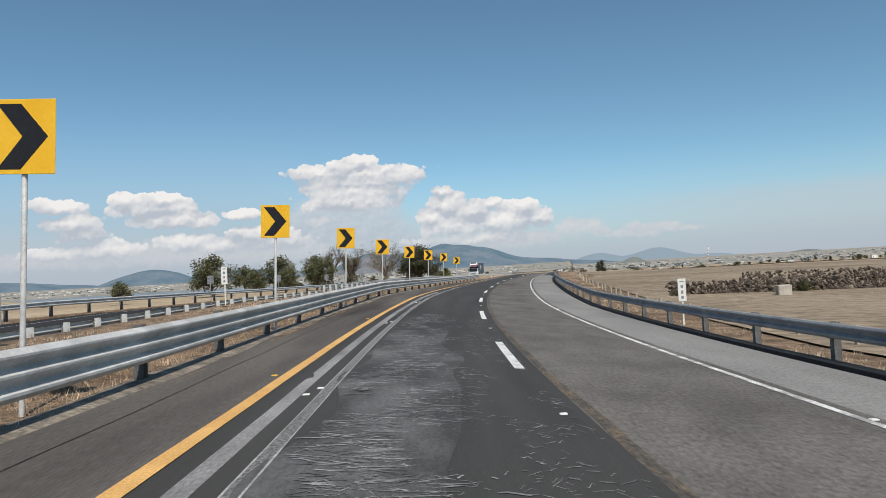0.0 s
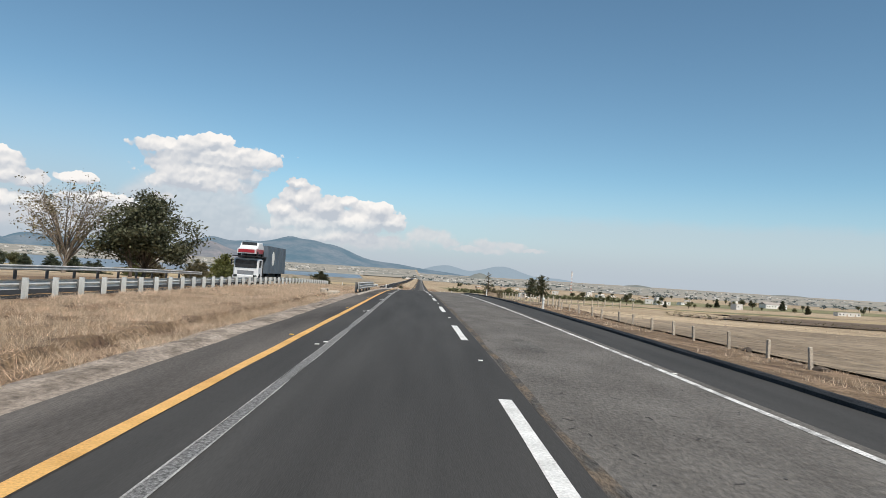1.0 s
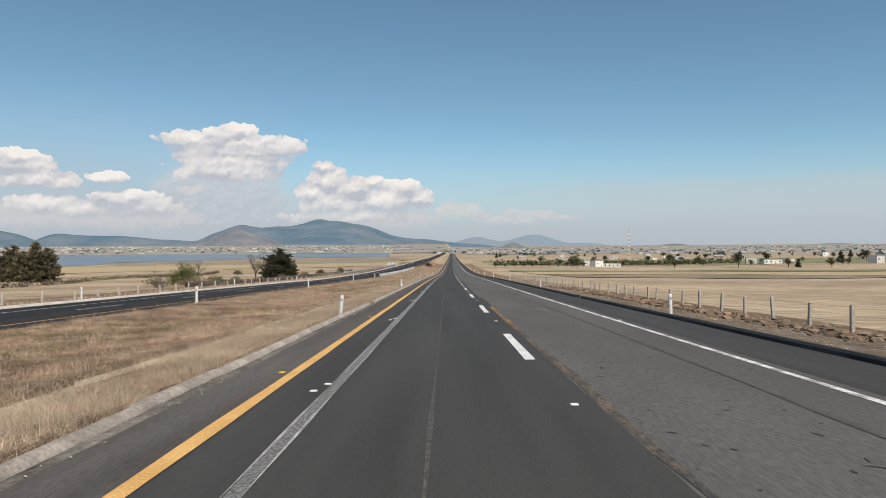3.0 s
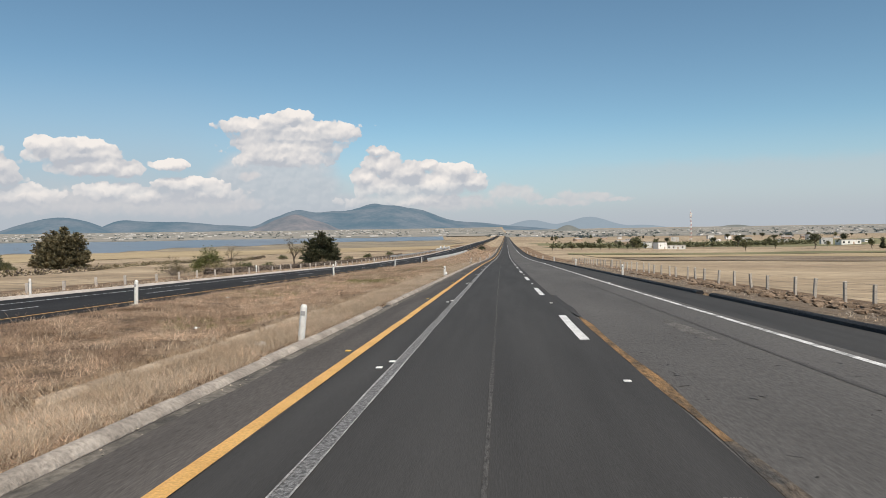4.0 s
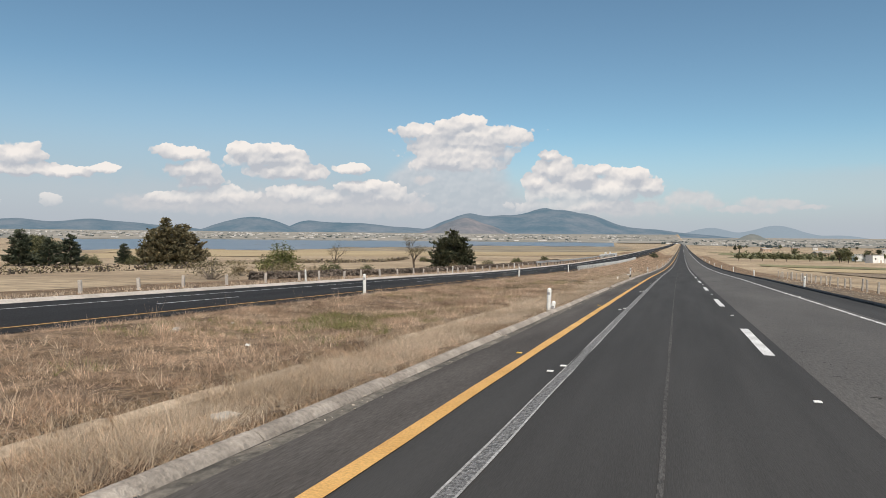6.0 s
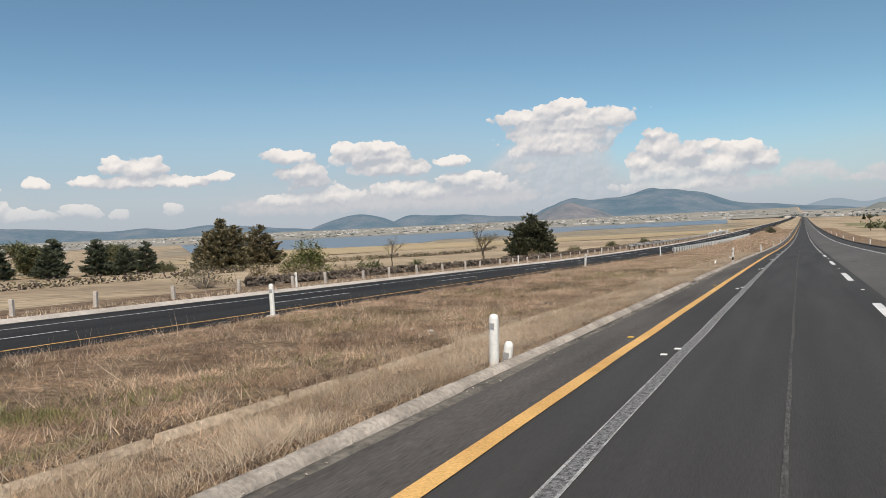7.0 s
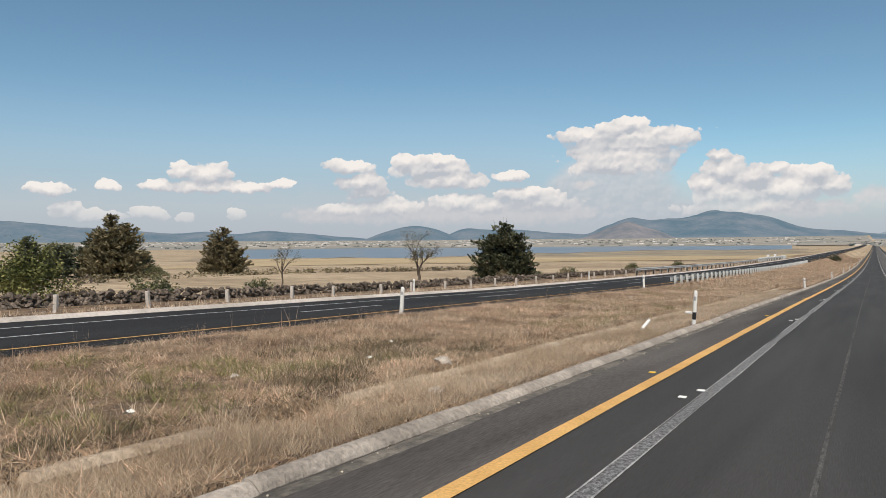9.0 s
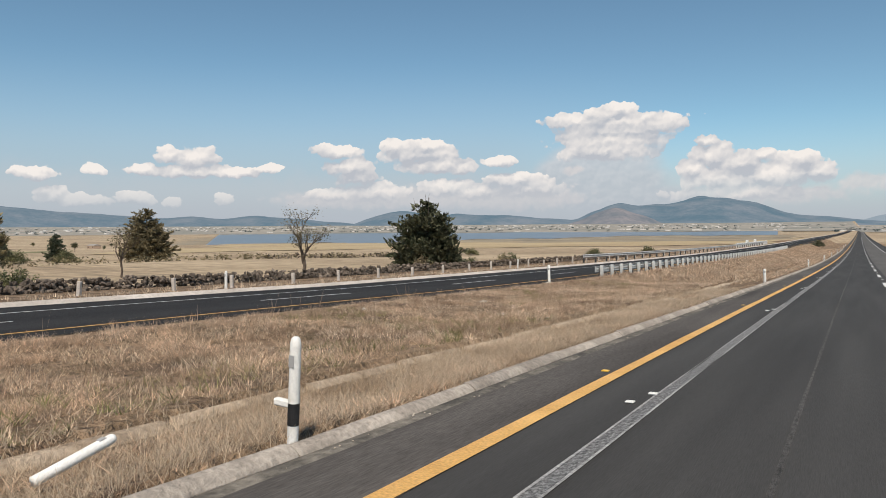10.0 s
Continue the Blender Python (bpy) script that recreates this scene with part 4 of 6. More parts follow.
build_studs()
structure(ribbon("trim", [(-5.85, 0.0), (-5.60, 0.03), (-5.48, 0.026), (-5.38, 0.016), (-5.25, -0.004)], -330, -126, DUST_STRAW, near=0.4, wobble=0.16), "crumbled dusty edge under the guardrail", "dust")
structure(ribbon("trim", [(-5.7, 0.0), (-5.4, 0.04), (-5.2, 0.03), (-5.05, 0.0), (-4.80, -0.036)], -127, -66, DUST_PALE, near=0.7, wobble=0.2), "broad pale dusty edge below the grass bank", "dust")

# ---------------------------------------------------------------- guardrails
TRIPLE = [(0.0, 0.51), (0.05, 0.51), (0.13, 0.465), (0.13, 0.44), (0.02, 0.335), (0.02, 0.328), (0.13, 0.28), (0.13, 0.255), (0.02, 0.155), (0.02, 0.148), (0.13, 0.10), (0.13, 0.07), (0.04, 0.0), (0.0, 0.0)]
DOUBLE = [(0.0, 0.31), (0.05, 0.30), (0.083, 0.262), (0.083, 0.235), (0.005, 0.165), (0.005, 0.145), (0.083, 0.085), (0.083, 0.055), (0.05, 0.01), (0.0, 0.0)]


def guard_post():
    """A C-shaped steel post, 1.3 m long, its top at zero."""
    t, w, d, h = 0.008, 0.14, 0.16, 1.3
    return join(box(w, t, h, (0, -d / 2, -h / 2)), box(w, t, h, (0, d / 2, -h / 2)), box(t, d, h, (-w / 2, 0, -h / 2)))


def guardrail(label, a, b, lat, face, top, shape, group, gap=3.81, amber=False, tall=0.0, steel=STEEL):
    """face: 1 where the beam's ridges look to the right, -1 to the left."""
    rail = tagged(empty("guardrail"), label, "guardrail", group)
    h = shape[0][1]
    outer = [(lat + face * (0.09 + o), top - h + z) for o, z in shape]
    inner = [(lat + face * (0.084 + o), top - h + z) for o, z in reversed(shape)]
    loop = outer + inner if face < 0 else inner + outer
    s = a
    while s < b - 0.5:
        e = min(s + gap * 2 if s < 260 else s + gap * 6, b)
        ribbon("beam", loop, s, e + (0.1 if e < b else 0), steel, rail, near=1.9, closed=True, caps=False)
        s = e
    # Post shade goes by colour: dark on shaded sides, pale towards the sun.
    me = mesh_of("post", *guard_post(), STEEL_OLD_SHADED if face > 0 or tall == 0 else STEEL_PALE)
    blk = mesh_of("spacer", *box(0.1, 0.14, h * 0.8, (0, 0, -h / 2), 0.006), STEEL_OLD_SHADED)
    ref = mesh_of("reflector", *box(0.015, 0.07, 0.11, (0, 0, 0), 0.004), REFLECTOR_YELLOW)
    s, k = a + 0.4, 0
    while s < b:
        share("post", me, rail, stand(s, lat - face * 0.06, top + 0.01 + tall))
        share("spacer", blk, rail, stand(s, lat + face * 0.045, top - 0.04))
        if amber and k % 3 == 0:
            share("reflector", ref, rail, stand(s + 0.6, lat + face * 0.105, top - 0.19), "amber reflector")
        s += gap
        k += 1
    # flared end piece
    for e, sign in ((a, -1), (b, 1)):
        if -400 < e < 400:
            p = box(0.03, 0.28, h + 0.02, (0, sign * 0.14, -h / 2 - 0.0), 0.012)
            obj("end_piece", p, STEEL, rail, m=stand(e, lat + face * 0.12, top))
    return rail


guardrail("three-ridge galvanised guardrail on dark posts along the bend", -330, -127.9, -5.64, 1, 0.80, TRIPLE, "guardrails", amber=True)
guardrail("short three-ridge galvanised guardrail over the culvert", -63.0, -44.4, -5.3, 1, 0.74, TRIPLE, "guardrails", amber=True)
guardrail("guardrail on the slow lane side, shade painted into its grey", -330, -124.8, 6.42, -1, 0.76, DOUBLE, "guardrails", steel=STEEL_SHADED)
guardrail("pale two-ridge guardrail in the median, posts towards the fast lane", -330, -182.0, -13.62, -1, 0.17, DOUBLE, "guardrails", gap=2.0, tall=0.05, steel=STEEL_PALE)
guardrail("pale two-ridge guardrail in the median, posts towards the fast lane", -181.6, -8.0, -13.62, -1, 0.55, DOUBLE, "guardrails", gap=2.0, tall=0.06, steel=STEEL_PALE)
guardrail("two-ridge guardrail beyond the opposite carriageway", -330, -33.0, -24.7, 1, 0.62, DOUBLE, "guardrails")
guardrail("pale guardrail in the median with close posts", 142.4, 265.0, -13.7, -1, 0.52, DOUBLE, "guardrails", gap=2.0, tall=0.06, steel=STEEL_PALE)
guardrail("guardrail beyond the opposite carriageway before the bridge", 173.0, 330.0, -24.9, 1, 0.62, DOUBLE, "guardrails")


def parapet():
    p = tagged(empty("parapet"), "white painted concrete bridge parapet", "parapet")
    ribbon("wall", [(-25.6, -0.4), (-25.6, 0.75), (-25.55, 0.8), (-25.35, 0.8), (-25.3, 0.75), (-25.3, -0.4)], 282, 345, WHITE_PAINT, p, closed=True)
    for s in (300, 316):
        obj("block", box(0.5, 1.6, 0.6, (0, 0, 0.3), 0.03), WHITE_PAINT, p, m=stand(s, -25.45, 0.8))


parapet()


# ---------------------------------------------------------------- roadside posts and signs
def delineator():
    post = empty("delineator_post")
    obj("body", lathe([(0.064, -0.3), (0.064, 0.74), (0.061, 0.80), (0.050, 0.835), (0.031, 0.853), (0.004, 0.857)], 14), WHITE_PAINT, post, True)
    obj("plate", box(0.075, 0.008, 0.10, (0, -0.064, 0.66), 0.003), LINE_EDGE, post, label="small pale reflector plate")
    return post


def build_delineators():
    first = None
    rows = [("white round delineator post behind the kerb", "left edge posts", -5.12, -0.02, (-114, -13.4, 34.3, 69.2, 142, 178, 212, 242, 277, 312, 347, 382), 0.80),
            ("white round delineator post beyond the slow lane", "right edge posts", 6.25, -0.1, (-72, -38, 33.6, 68.7, 99, 133, 167, 201, 236, 270, 305, 340), 0.80),
            ("white delineator post on the median edge of the opposite carriageway", "median posts", -13.95, -0.08, (17, 45.5, 75.7, 107.2, 135.5), 1.0),
            ("white delineator post on the far verge of the opposite carriageway", "far posts", -25.4, -0.35, (-14, 22, 57, 92, 126, 158), 1.0)]
    rng = random.Random(11)
    for label, group, lat, dz, places, tall in rows:
        for s in places:
            tilt = rng.uniform(-2.5, 2.5)
            m = stand(s, lat, dz) @ Matrix.Diagonal((1.0, 1.0, tall, 1.0)) @ pose(0, 0, 0, rng.uniform(-2, 2), {34.3: 5.5, 107.2: 3.5}.get(s, tilt), rng.uniform(-20, 20))
            if first is None:
                first = delineator()
                first.matrix_basis = m
                p = first
            else:
                p = copy_thing(first, m)
                p.matrix_basis = m
            tagged(p, label, "post", group)
    band = delineator()
    band.matrix_basis = stand(106.7, -5.02, 0.03) @ pose(0, 0, 0, 1.0, 4.0, 0) @ Matrix.Diagonal((0.72, 0.72, 1.0, 1.0))
    obj("stub", box(0.26, 0.08, 0.06, (-0.18, 0.05, 0.29), 0.012), WHITE_PAINT, band, label="short white cross piece at the foot")
    obj("band", lathe([(0.0665, 0.14), (0.0665, 0.32)], 14), BLACK_PAINT, band, True, "black painted band")
    tagged(band, "white delineator post with a black band at the kerb", "post", "left edge posts")
    stub = delineator()
    stub.matrix_basis = stand(69.5, -5.14, -0.58) @ pose(0, 0, 0, 0, 9, 0)
    tagged(stub, "broken short white post leaning at the kerb", "post", "left edge posts")
    down = delineator()
    down.matrix_basis = stand(105.10, -5.85, 0.035) @ pose(0, 0, 0, -77, 0, 0) @ Matrix.Translation((0, 0, 0.14)) @ Matrix.Diagonal((0.62, 0.62, 0.56, 1.0))
    tagged(down, "slim white post knocked over in the dry grass", "post", "left edge posts")


build_delineators()


def chevron_sign():
    """A square yellow board with a black arrowhead, on a round pole; the board's foot is 2.5 m up."""
    sign = empty("chevron_sign")
    w, h, z = 0.77, 0.86, 2.47
    obj("pole", lathe([(0.032, -0.5), (0.032, z + h - 0.05), (0.02, z + h - 0.03)], 10), STEEL, sign, True)
    board = obj("board", box(w, 0.012, h, (0, -0.045, z + h / 2), 0.004), SIGN_YELLOW, sign)
    y = -0.0545
    pts = [(-0.30, 0.375), (-0.02, 0.375), (0.30, 0.0), (-0.02, -0.375), (-0.30, -0.375), (0.0, 0.0)]
    v = [(x, y, z + h / 2 + q) for x, q in pts] + [(x, y + 0.003, z + h / 2 + q) for x, q in pts]
    f = [(0, 5, 2, 1), (5, 4, 3, 2)] + [(i, (i + 1) % 6, (i + 1) % 6 + 6, i + 6) for i in range(6)]
    obj("arrow", (v, [tuple(reversed(q)) for q in f]), SIGN_BLACK, board, label="black arrowhead pointing right")
    for q in (0.18, h - 0.18):
        obj("clamp", box(0.12, 0.05, 0.04, (0, -0.02, z + q), 0.006), SIGN_GREY, sign)
    return sign


def build_chevrons():
    first = None
    for s, lat, dz in ((-232.9, -6.10, 0.2), (-222.0, -5.70, -0.02), (-210.2, -5.70, -0.01), (-198.8, -5.70, -0.10), (-186.4, -5.70, -0.05), (-174.8, -5.70, 0.0), (-162.6, -5.70, 0.05), (-150.4, -5.70, -0.13)):
        m = stand(s, lat, dz, turn=-4) @ pose(0, 0, 0, 0, 3.0, 0)
        if first is None:
            first = chevron_sign()
            first.matrix_basis = m
        p = first if s == -232.9 else copy_thing(first, m)
        tagged(p, "yellow board with a black chevron on a grey pole", "road sign", "chevron signs")


build_chevrons()


def marker_sign(s, lat, dz, label):
    """A narrow white distance marker with dark bars for its writing."""
    sign = tagged(empty("distance_marker", stand(s, lat, dz)), label, "road sign", "distance markers")
    obj("pole", box(0.06, 0.04, 1.5, (0, 0, 0.55), 0.005), WHITE_PAINT, sign)
    board = obj("board", box(0.30, 0.015, 0.86, (0, -0.03, 1.25), 0.004), WHITE_PAINT, sign)
    for z, w, h in ((1.57, 0.16, 0.04), (1.38, 0.09, 0.12), (1.17, 0.09, 0.12), (0.97, 0.09, 0.10)):
        obj("bar", box(w, 0.006, h, (0, -0.0395, z)), SIGN_GREY, board)


marker_sign(-206.0, -12.3, 0.25, "narrow white distance marker in the median")
marker_sign(-213.0, 7.6, -0.15, "narrow white distance marker behind the guardrail")


def back_of_sign(s, lat, w, h, z):
    sign = tagged(empty("road_sign", stand(s, lat, -0.3)), "grey back of a road sign for the other direction", "road sign", "signs seen from behind")
    obj("pole", lathe([(0.035, -0.4), (0.035, z + h), (0.02, z + h + 0.02)], 8), SIGN_GREY, sign, True)
    obj("board", box(w, 0.012, h, (0, 0.04, z + h / 2), 0.004), SIGN_GREY, sign)
    for q in (0.2, h - 0.2):
        obj("brace", box(w * 0.8, 0.03, 0.04, (0, 0.015, z + q), 0.005), SIGN_GREY, sign)


for _s, _lat in ((-223.0, -12.6), (-176.0, -25.6), (-158.0, -25.6), (-140.0, -25.6), (-122.0, -25.6), (-104.0, -25.6)):
    back_of_sign(_s, _lat, 0.62, 0.75, 1.6 if _lat < -20 else 0.8)


# ---------------------------------------------------------------- fences and walls
def fence(label, a, b, lat, gap, size, height, mat, wires, group, seed):
    rng = random.Random(seed)
    fe = tagged(empty("fence"), label, "fence", group)
    me = mesh_of("post", *box(size, size, height + 0.5, (0, 0, height / 2 - 0.25), size * 0.12), mat)
    s = a
    while s < b:
        l2 = lat + rng.uniform(-0.12, 0.12)
        x, y, z = land(s, l2).tolist()
        share("post", me, fe, pose(x, y, z, rng.uniform(-4, 4), rng.uniform(-4, 4), rng.uniform(0, 20)) @ Matrix.Scale(rng.uniform(0.88, 1.08), 4, (0, 0, 1)))
        s += gap * rng.uniform(0.85, 1.15)
    for w in wires:
        pts = [tuple(land(q, lat) + np.array((0, 0, w))) for q in np.arange(a, b, gap * 1.5)]
        obj("wire", ring_tube(pts, [0.003] * len(pts), 3), STEEL_OLD_SHADED, fe)


fence("row of short weathered posts with barbed wire", -108, -58, 9.3, 2.9, 0.10, 0.55, CONCRETE_DIRTY, (0.2, 0.45), "field fences", 14)
fence("row of weathered concrete posts with barbed wire", -55, -9, 10.6, 2.75, 0.11, 0.85, CONCRETE_DIRTY, (0.3, 0.6, 0.9), "field fences", 13)
fence("row of weathered concrete posts with barbed wire", 20, 150, 10.4, 2.45, 0.11, 0.76, CONCRETE, (0.25, 0.48, 0.70), "field fences", 3)
fence("row of short posts across the stubble field", -30, 40, 24.0, 4.2, 0.12, 0.9, CONCRETE_DIRTY, (0.5, 0.8), "field fences", 5)
fence("row of white concrete posts beyond the opposite carriageway", -20, 320, -26.6, 3.9, 0.15, 0.62, KERB_PALE, (0.3, 0.52), "field fences", 7)
fence("row of posts behind the shaded guardrail", -330, -110, 9.8, 3.2, 0.11, 0.55, CONCRETE_DIRTY, (0.2, 0.45), "field fences", 9)


def rock(rng, size):
    """A rough stone of about 40 triangles."""
    bm = bmesh.new()
    bmesh.ops.create_icosphere(bm, subdivisions=1, radius=size)
    k = rng.uniform(0, 50)
    for v in bm.verts:
        n = noise.noise(v.co * (2.1 / size) + Vector((k, k, k)))
        v.co *= 1 + 0.75 * n
        v.co.z *= 0.6
    out = [tuple(v.co) for v in bm.verts], [tuple(v.index for v in f.verts) for f in bm.faces]
    bm.free()
    return out


def stone_wall(label, line, n_parts, n_rest, seed, height=0.75, single=0.55):
    """line(u) gives distance along and offset; the first stretch is of single stones, the rest one heap."""
    rng = random.Random(seed)
    wall = tagged(empty("stone_wall"), label, "stone wall", "dry-stone walls")
    meshes = [mesh_of("stone", *rock(rng, rng.uniform(0.10, 0.19)), STONE) for _ in range(6)]

    def spot(u):
        s, lat = line(u)
        h = rng.random() ** 1.4 * height
        x, y, z = land(s + rng.gauss(0, 0.05), lat + rng.gauss(0, 0.22) * (1.1 - h / height)).tolist()
        return pose(x, y, z + h, rng.uniform(0, 360), rng.uniform(-30, 30), rng.uniform(0, 360)) @ Matrix.Scale(rng.uniform(0.6, 1.25), 4)

    for _ in range(n_parts):
        share("stone", meshes[rng.randrange(6)], wall, spot(rng.uniform(0.25, single)))
    rest = []
    for _ in range(n_rest):
        u = rng.random()
        if not 0.25 < u < single:
            rest.append(moved(rock(rng, rng.uniform(0.10, 0.19)), spot(u)))
    heap = obj("stones", join(*rest), STONE, wall)
    heap["kind"] = "stuff"


stone_wall("tumbled dry-stone wall along the pasture", lambda u: (96 + 150 * u ** 1.15, -32.2 + 0.5 * math.sin(u * 11)), 300, 6000, 21, 0.55, 0.31)
stone_wall("tumbled dry-stone wall in front of the trees", lambda u: (95 + 150 * u, -62 - 14 * u + 2 * math.sin(u * 9)), 0, 700, 22, 0.8)
stone_wall("heaped dry-stone wall across the dry field", lambda u: (-187 + 4 * u, 13 + 62 * u), 290, 4600, 23, 0.95)
stone_wall("second heaped stone wall further up the dry field", lambda u: (-166 + 6 * u, 24 + 70 * u), 0, 2600, 24, 0.9)


# ---------------------------------------------------------------- plants
def leaf_cloud(centres, size, rng, per, spread, long=1.7, outs=None):
    """Many small leaf quads round the centres, as arrays; outs: the way each spray points."""
    c = np.repeat(np.asarray(centres, float), per, 0)
    n = len(c)
    c = c + rng.normal(0, 1, (n, 3)) * np.asarray(spread)
    up = rng.normal(0, 0.62, (n, 3)) + np.array((0, 0, 1.0))
    if outs is None:
        u = np.cross(up, rng.normal(0, 1, (n, 3)))
    else:
        o = np.repeat(np.asarray(outs, float), per, 0)
        u = o / (np.linalg.norm(o, axis=1)[:, None] + 1e-9) + rng.normal(0, 0.45, (n, 3))
    u /= np.linalg.norm(u, axis=1)[:, None] + 1e-9
    w = np.cross(u, up)
    w /= np.linalg.norm(w, axis=1)[:, None] + 1e-9
    k = size * rng.uniform(0.6, 1.35, n)[:, None]
    a, b = u * k * long * 0.5, w * k * 0.5
    v = np.stack([c - a, c + b * 0.8, c + a, c - b * 0.8], 1).reshape(-1, 3)
    f = np.arange(4 * n).reshape(-1, 4)
    return v, f


def leaf_object(name, v, f, mat, parent):
    me = bpy.data.meshes.new(name)
    me.vertices.add(len(v))
    me.vertices.foreach_set("co", np.asarray(v, np.float32).ravel())
    n = f.shape[1]
    me.loops.add(f.size)
    me.loops.foreach_set("vertex_index", f.astype(np.int32).ravel())
    me.polygons.add(len(f))
    me.polygons.foreach_set("loop_start", np.arange(0, f.size, n, dtype=np.int32))
    me.polygons.foreach_set("loop_total", np.full(len(f), n, np.int32))
    me.materials.append(mat)
    me.update(calc_edges=True)
    me.validate()
    ob = new(name, me)
    if parent is not None:
        ob.parent = parent
    return ob


def conifer(h, r, seed, mat, per=9, droop=0.25, ragged=0.3, leaf=0.22, bare=0.08, full=0.62, leaders=((0, 0, 1.0, 1.0),), spikes=0):
    """A tapered trunk with one or more leaders, limbs in rough whorls and sprays of needles along them.
    full: how fast the crown narrows upwards; leaders: place, height and breadth as shares of the tree's."""
    rng = np.random.default_rng(seed)
    tree = empty("conifer_tree")
    parts, cs, outs = [], [], []
    for dx, dy, kh, kr in leaders:
        hh, rr, ox, oy = h * kh, r * kr, dx * r, dy * r
        parts.append(ring_tube([(ox * 0.2, oy * 0.2, -0.4), (ox * 0.8 + 0.02 * h, oy * 0.8, hh * 0.35), (ox, oy + 0.02 * h, hh * 0.7), (ox + 0.01, oy, hh * 0.98)], [0.035 * h * kr, 0.026 * h * kr, 0.014 * h * kr, 0.004 * h], 7))
        for z in np.arange(bare * hh, hh * 0.98, 0.035 * h):
            t = z / hh
            reach = rr * min(1.0, 0.55 + 2.2 * t) * (1 - t) ** full * (0.9 + 0.1 * math.sin(t * 11)) + 0.1
            for _ in range(int(4 + 6 * (1 - t))):
                a = rng.uniform(0, 6.28)
                ln = max(0.15, reach * rng.uniform(1 - ragged, 1 + ragged))
                tip = (ln * math.cos(a), ln * math.sin(a), ln * rng.uniform(-droop, droop * 1.9))
                if rng.random() < 0.45:
                    parts.append(ring_tube([(ox, oy, z), (ox + tip[0] * 0.55, oy + tip[1] * 0.55, z + tip[2] * 0.35), (ox + tip[0], oy + tip[1], z + tip[2])], [0.008 * h, 0.005 * h, 0.002 * h], 4))
                for q in np.linspace(0.35, 1.0, max(2, int(ln / 0.35))):
                    cs.append((ox + tip[0] * q, oy + tip[1] * q, z + tip[2] * q * q))
                    outs.append((tip[0], tip[1], tip[2] + 0.35 * ln))
    for _ in range(spikes):
        a, z = rng.uniform(0, 6.28), h * rng.uniform(0.7, 0.95)
        d = rng.uniform(0.05, 0.3) * r
        parts.append(ring_tube([(0, 0, z * 0.8), (d * math.cos(a), d * math.sin(a), z), (1.5 * d * math.cos(a), 1.5 * d * math.sin(a), h * rng.uniform(1.0, 1.13))], [0.03, 0.02, 0.008], 4))
    obj("trunk", join(*parts), BARK, tree)
    v, f = leaf_cloud(cs, leaf, rng, per, (0.13, 0.13, 0.10), 2.0, outs)
    leaf_object("crown", v, f, mat, tree)
    return tree


def limbs(h, seed, levels=4, fork=0.55, first=0.3, thick=0.035, spread=0.75, low=0.55):
    """Branching limbs: tubes, and the twigs' ends."""
    rng = random.Random(seed)
    tubes, tips = [], []

    def grow(p, d, ln, r, lev):
        mid = p + d * ln * 0.5 + Vector((rng.uniform(-1, 1), rng.uniform(-1, 1), rng.uniform(-0.3, 0.6))) * ln * 0.07
        end = p + d * ln
        tubes.append(ring_tube([p, mid, end], [r, r * 0.82, r * 0.62], 7 if lev == 0 else 5 if lev < 3 else 3))
        if lev >= levels:
            tips.append(end)
            return
        for _ in range(rng.choice((2, 3, 3)) if lev else (4 if low > 0.5 else 7)):
            t = rng.uniform(fork if lev else low, 1.0)
            q = p + d * ln * t
            nd = (d + Vector((rng.uniform(-1, 1), rng.uniform(-1, 1), rng.uniform(-0.35, 0.7))) * spread).normalized()
            grow(q, nd, ln * rng.uniform(0.55, 0.85), r * 0.55, lev + 1)
        tips.append(end)

    grow(Vector((0, 0, -0.3)), Vector((rng.uniform(-0.08, 0.08), rng.uniform(-0.08, 0.08), 1)).normalized(), h * first + 0.3, h * thick, 0)
    return tubes, tips


def broadleaf(h, seed, mat, per=45, leaf=0.24, puff=0.055, bark=None, levels=4, name="broadleaf_tree", keep=1.0, first=0.3, spread=0.75, thick=0.03, broad=1.0, low=0.55):
    rng = np.random.default_rng(seed)
    tubes, tips = limbs(h, seed, levels, first=first, spread=spread, thick=thick, low=low)
    top = max(t.z for t in tips)
    k = h / top * 0.95
    wide = k * broad
    fit = Matrix.Diagonal((wide, wide, k, 1))
    tree = empty(name)
    obj("trunk", moved(join(*tubes), fit), bark or BARK, tree)
    cs = [tuple(fit @ t) for t in tips if rng.random() < keep]
    if low < 0.5:
        for _ in range(60):
            q, t = rng.uniform(0, 6.28), rng.uniform(0.18, 0.62)
            rad = h * 0.36 * broad * rng.uniform(0.35, 1.0) * min(1.0, 0.5 + t)
            cs.append((rad * math.cos(q), rad * math.sin(q), h * t))
    if per:
        v, f = leaf_cloud(cs, leaf, rng, per, (puff * h, puff * h, puff * h * 0.75), 1.6)
        leaf_object("crown", v, f, mat, tree)
    return tree


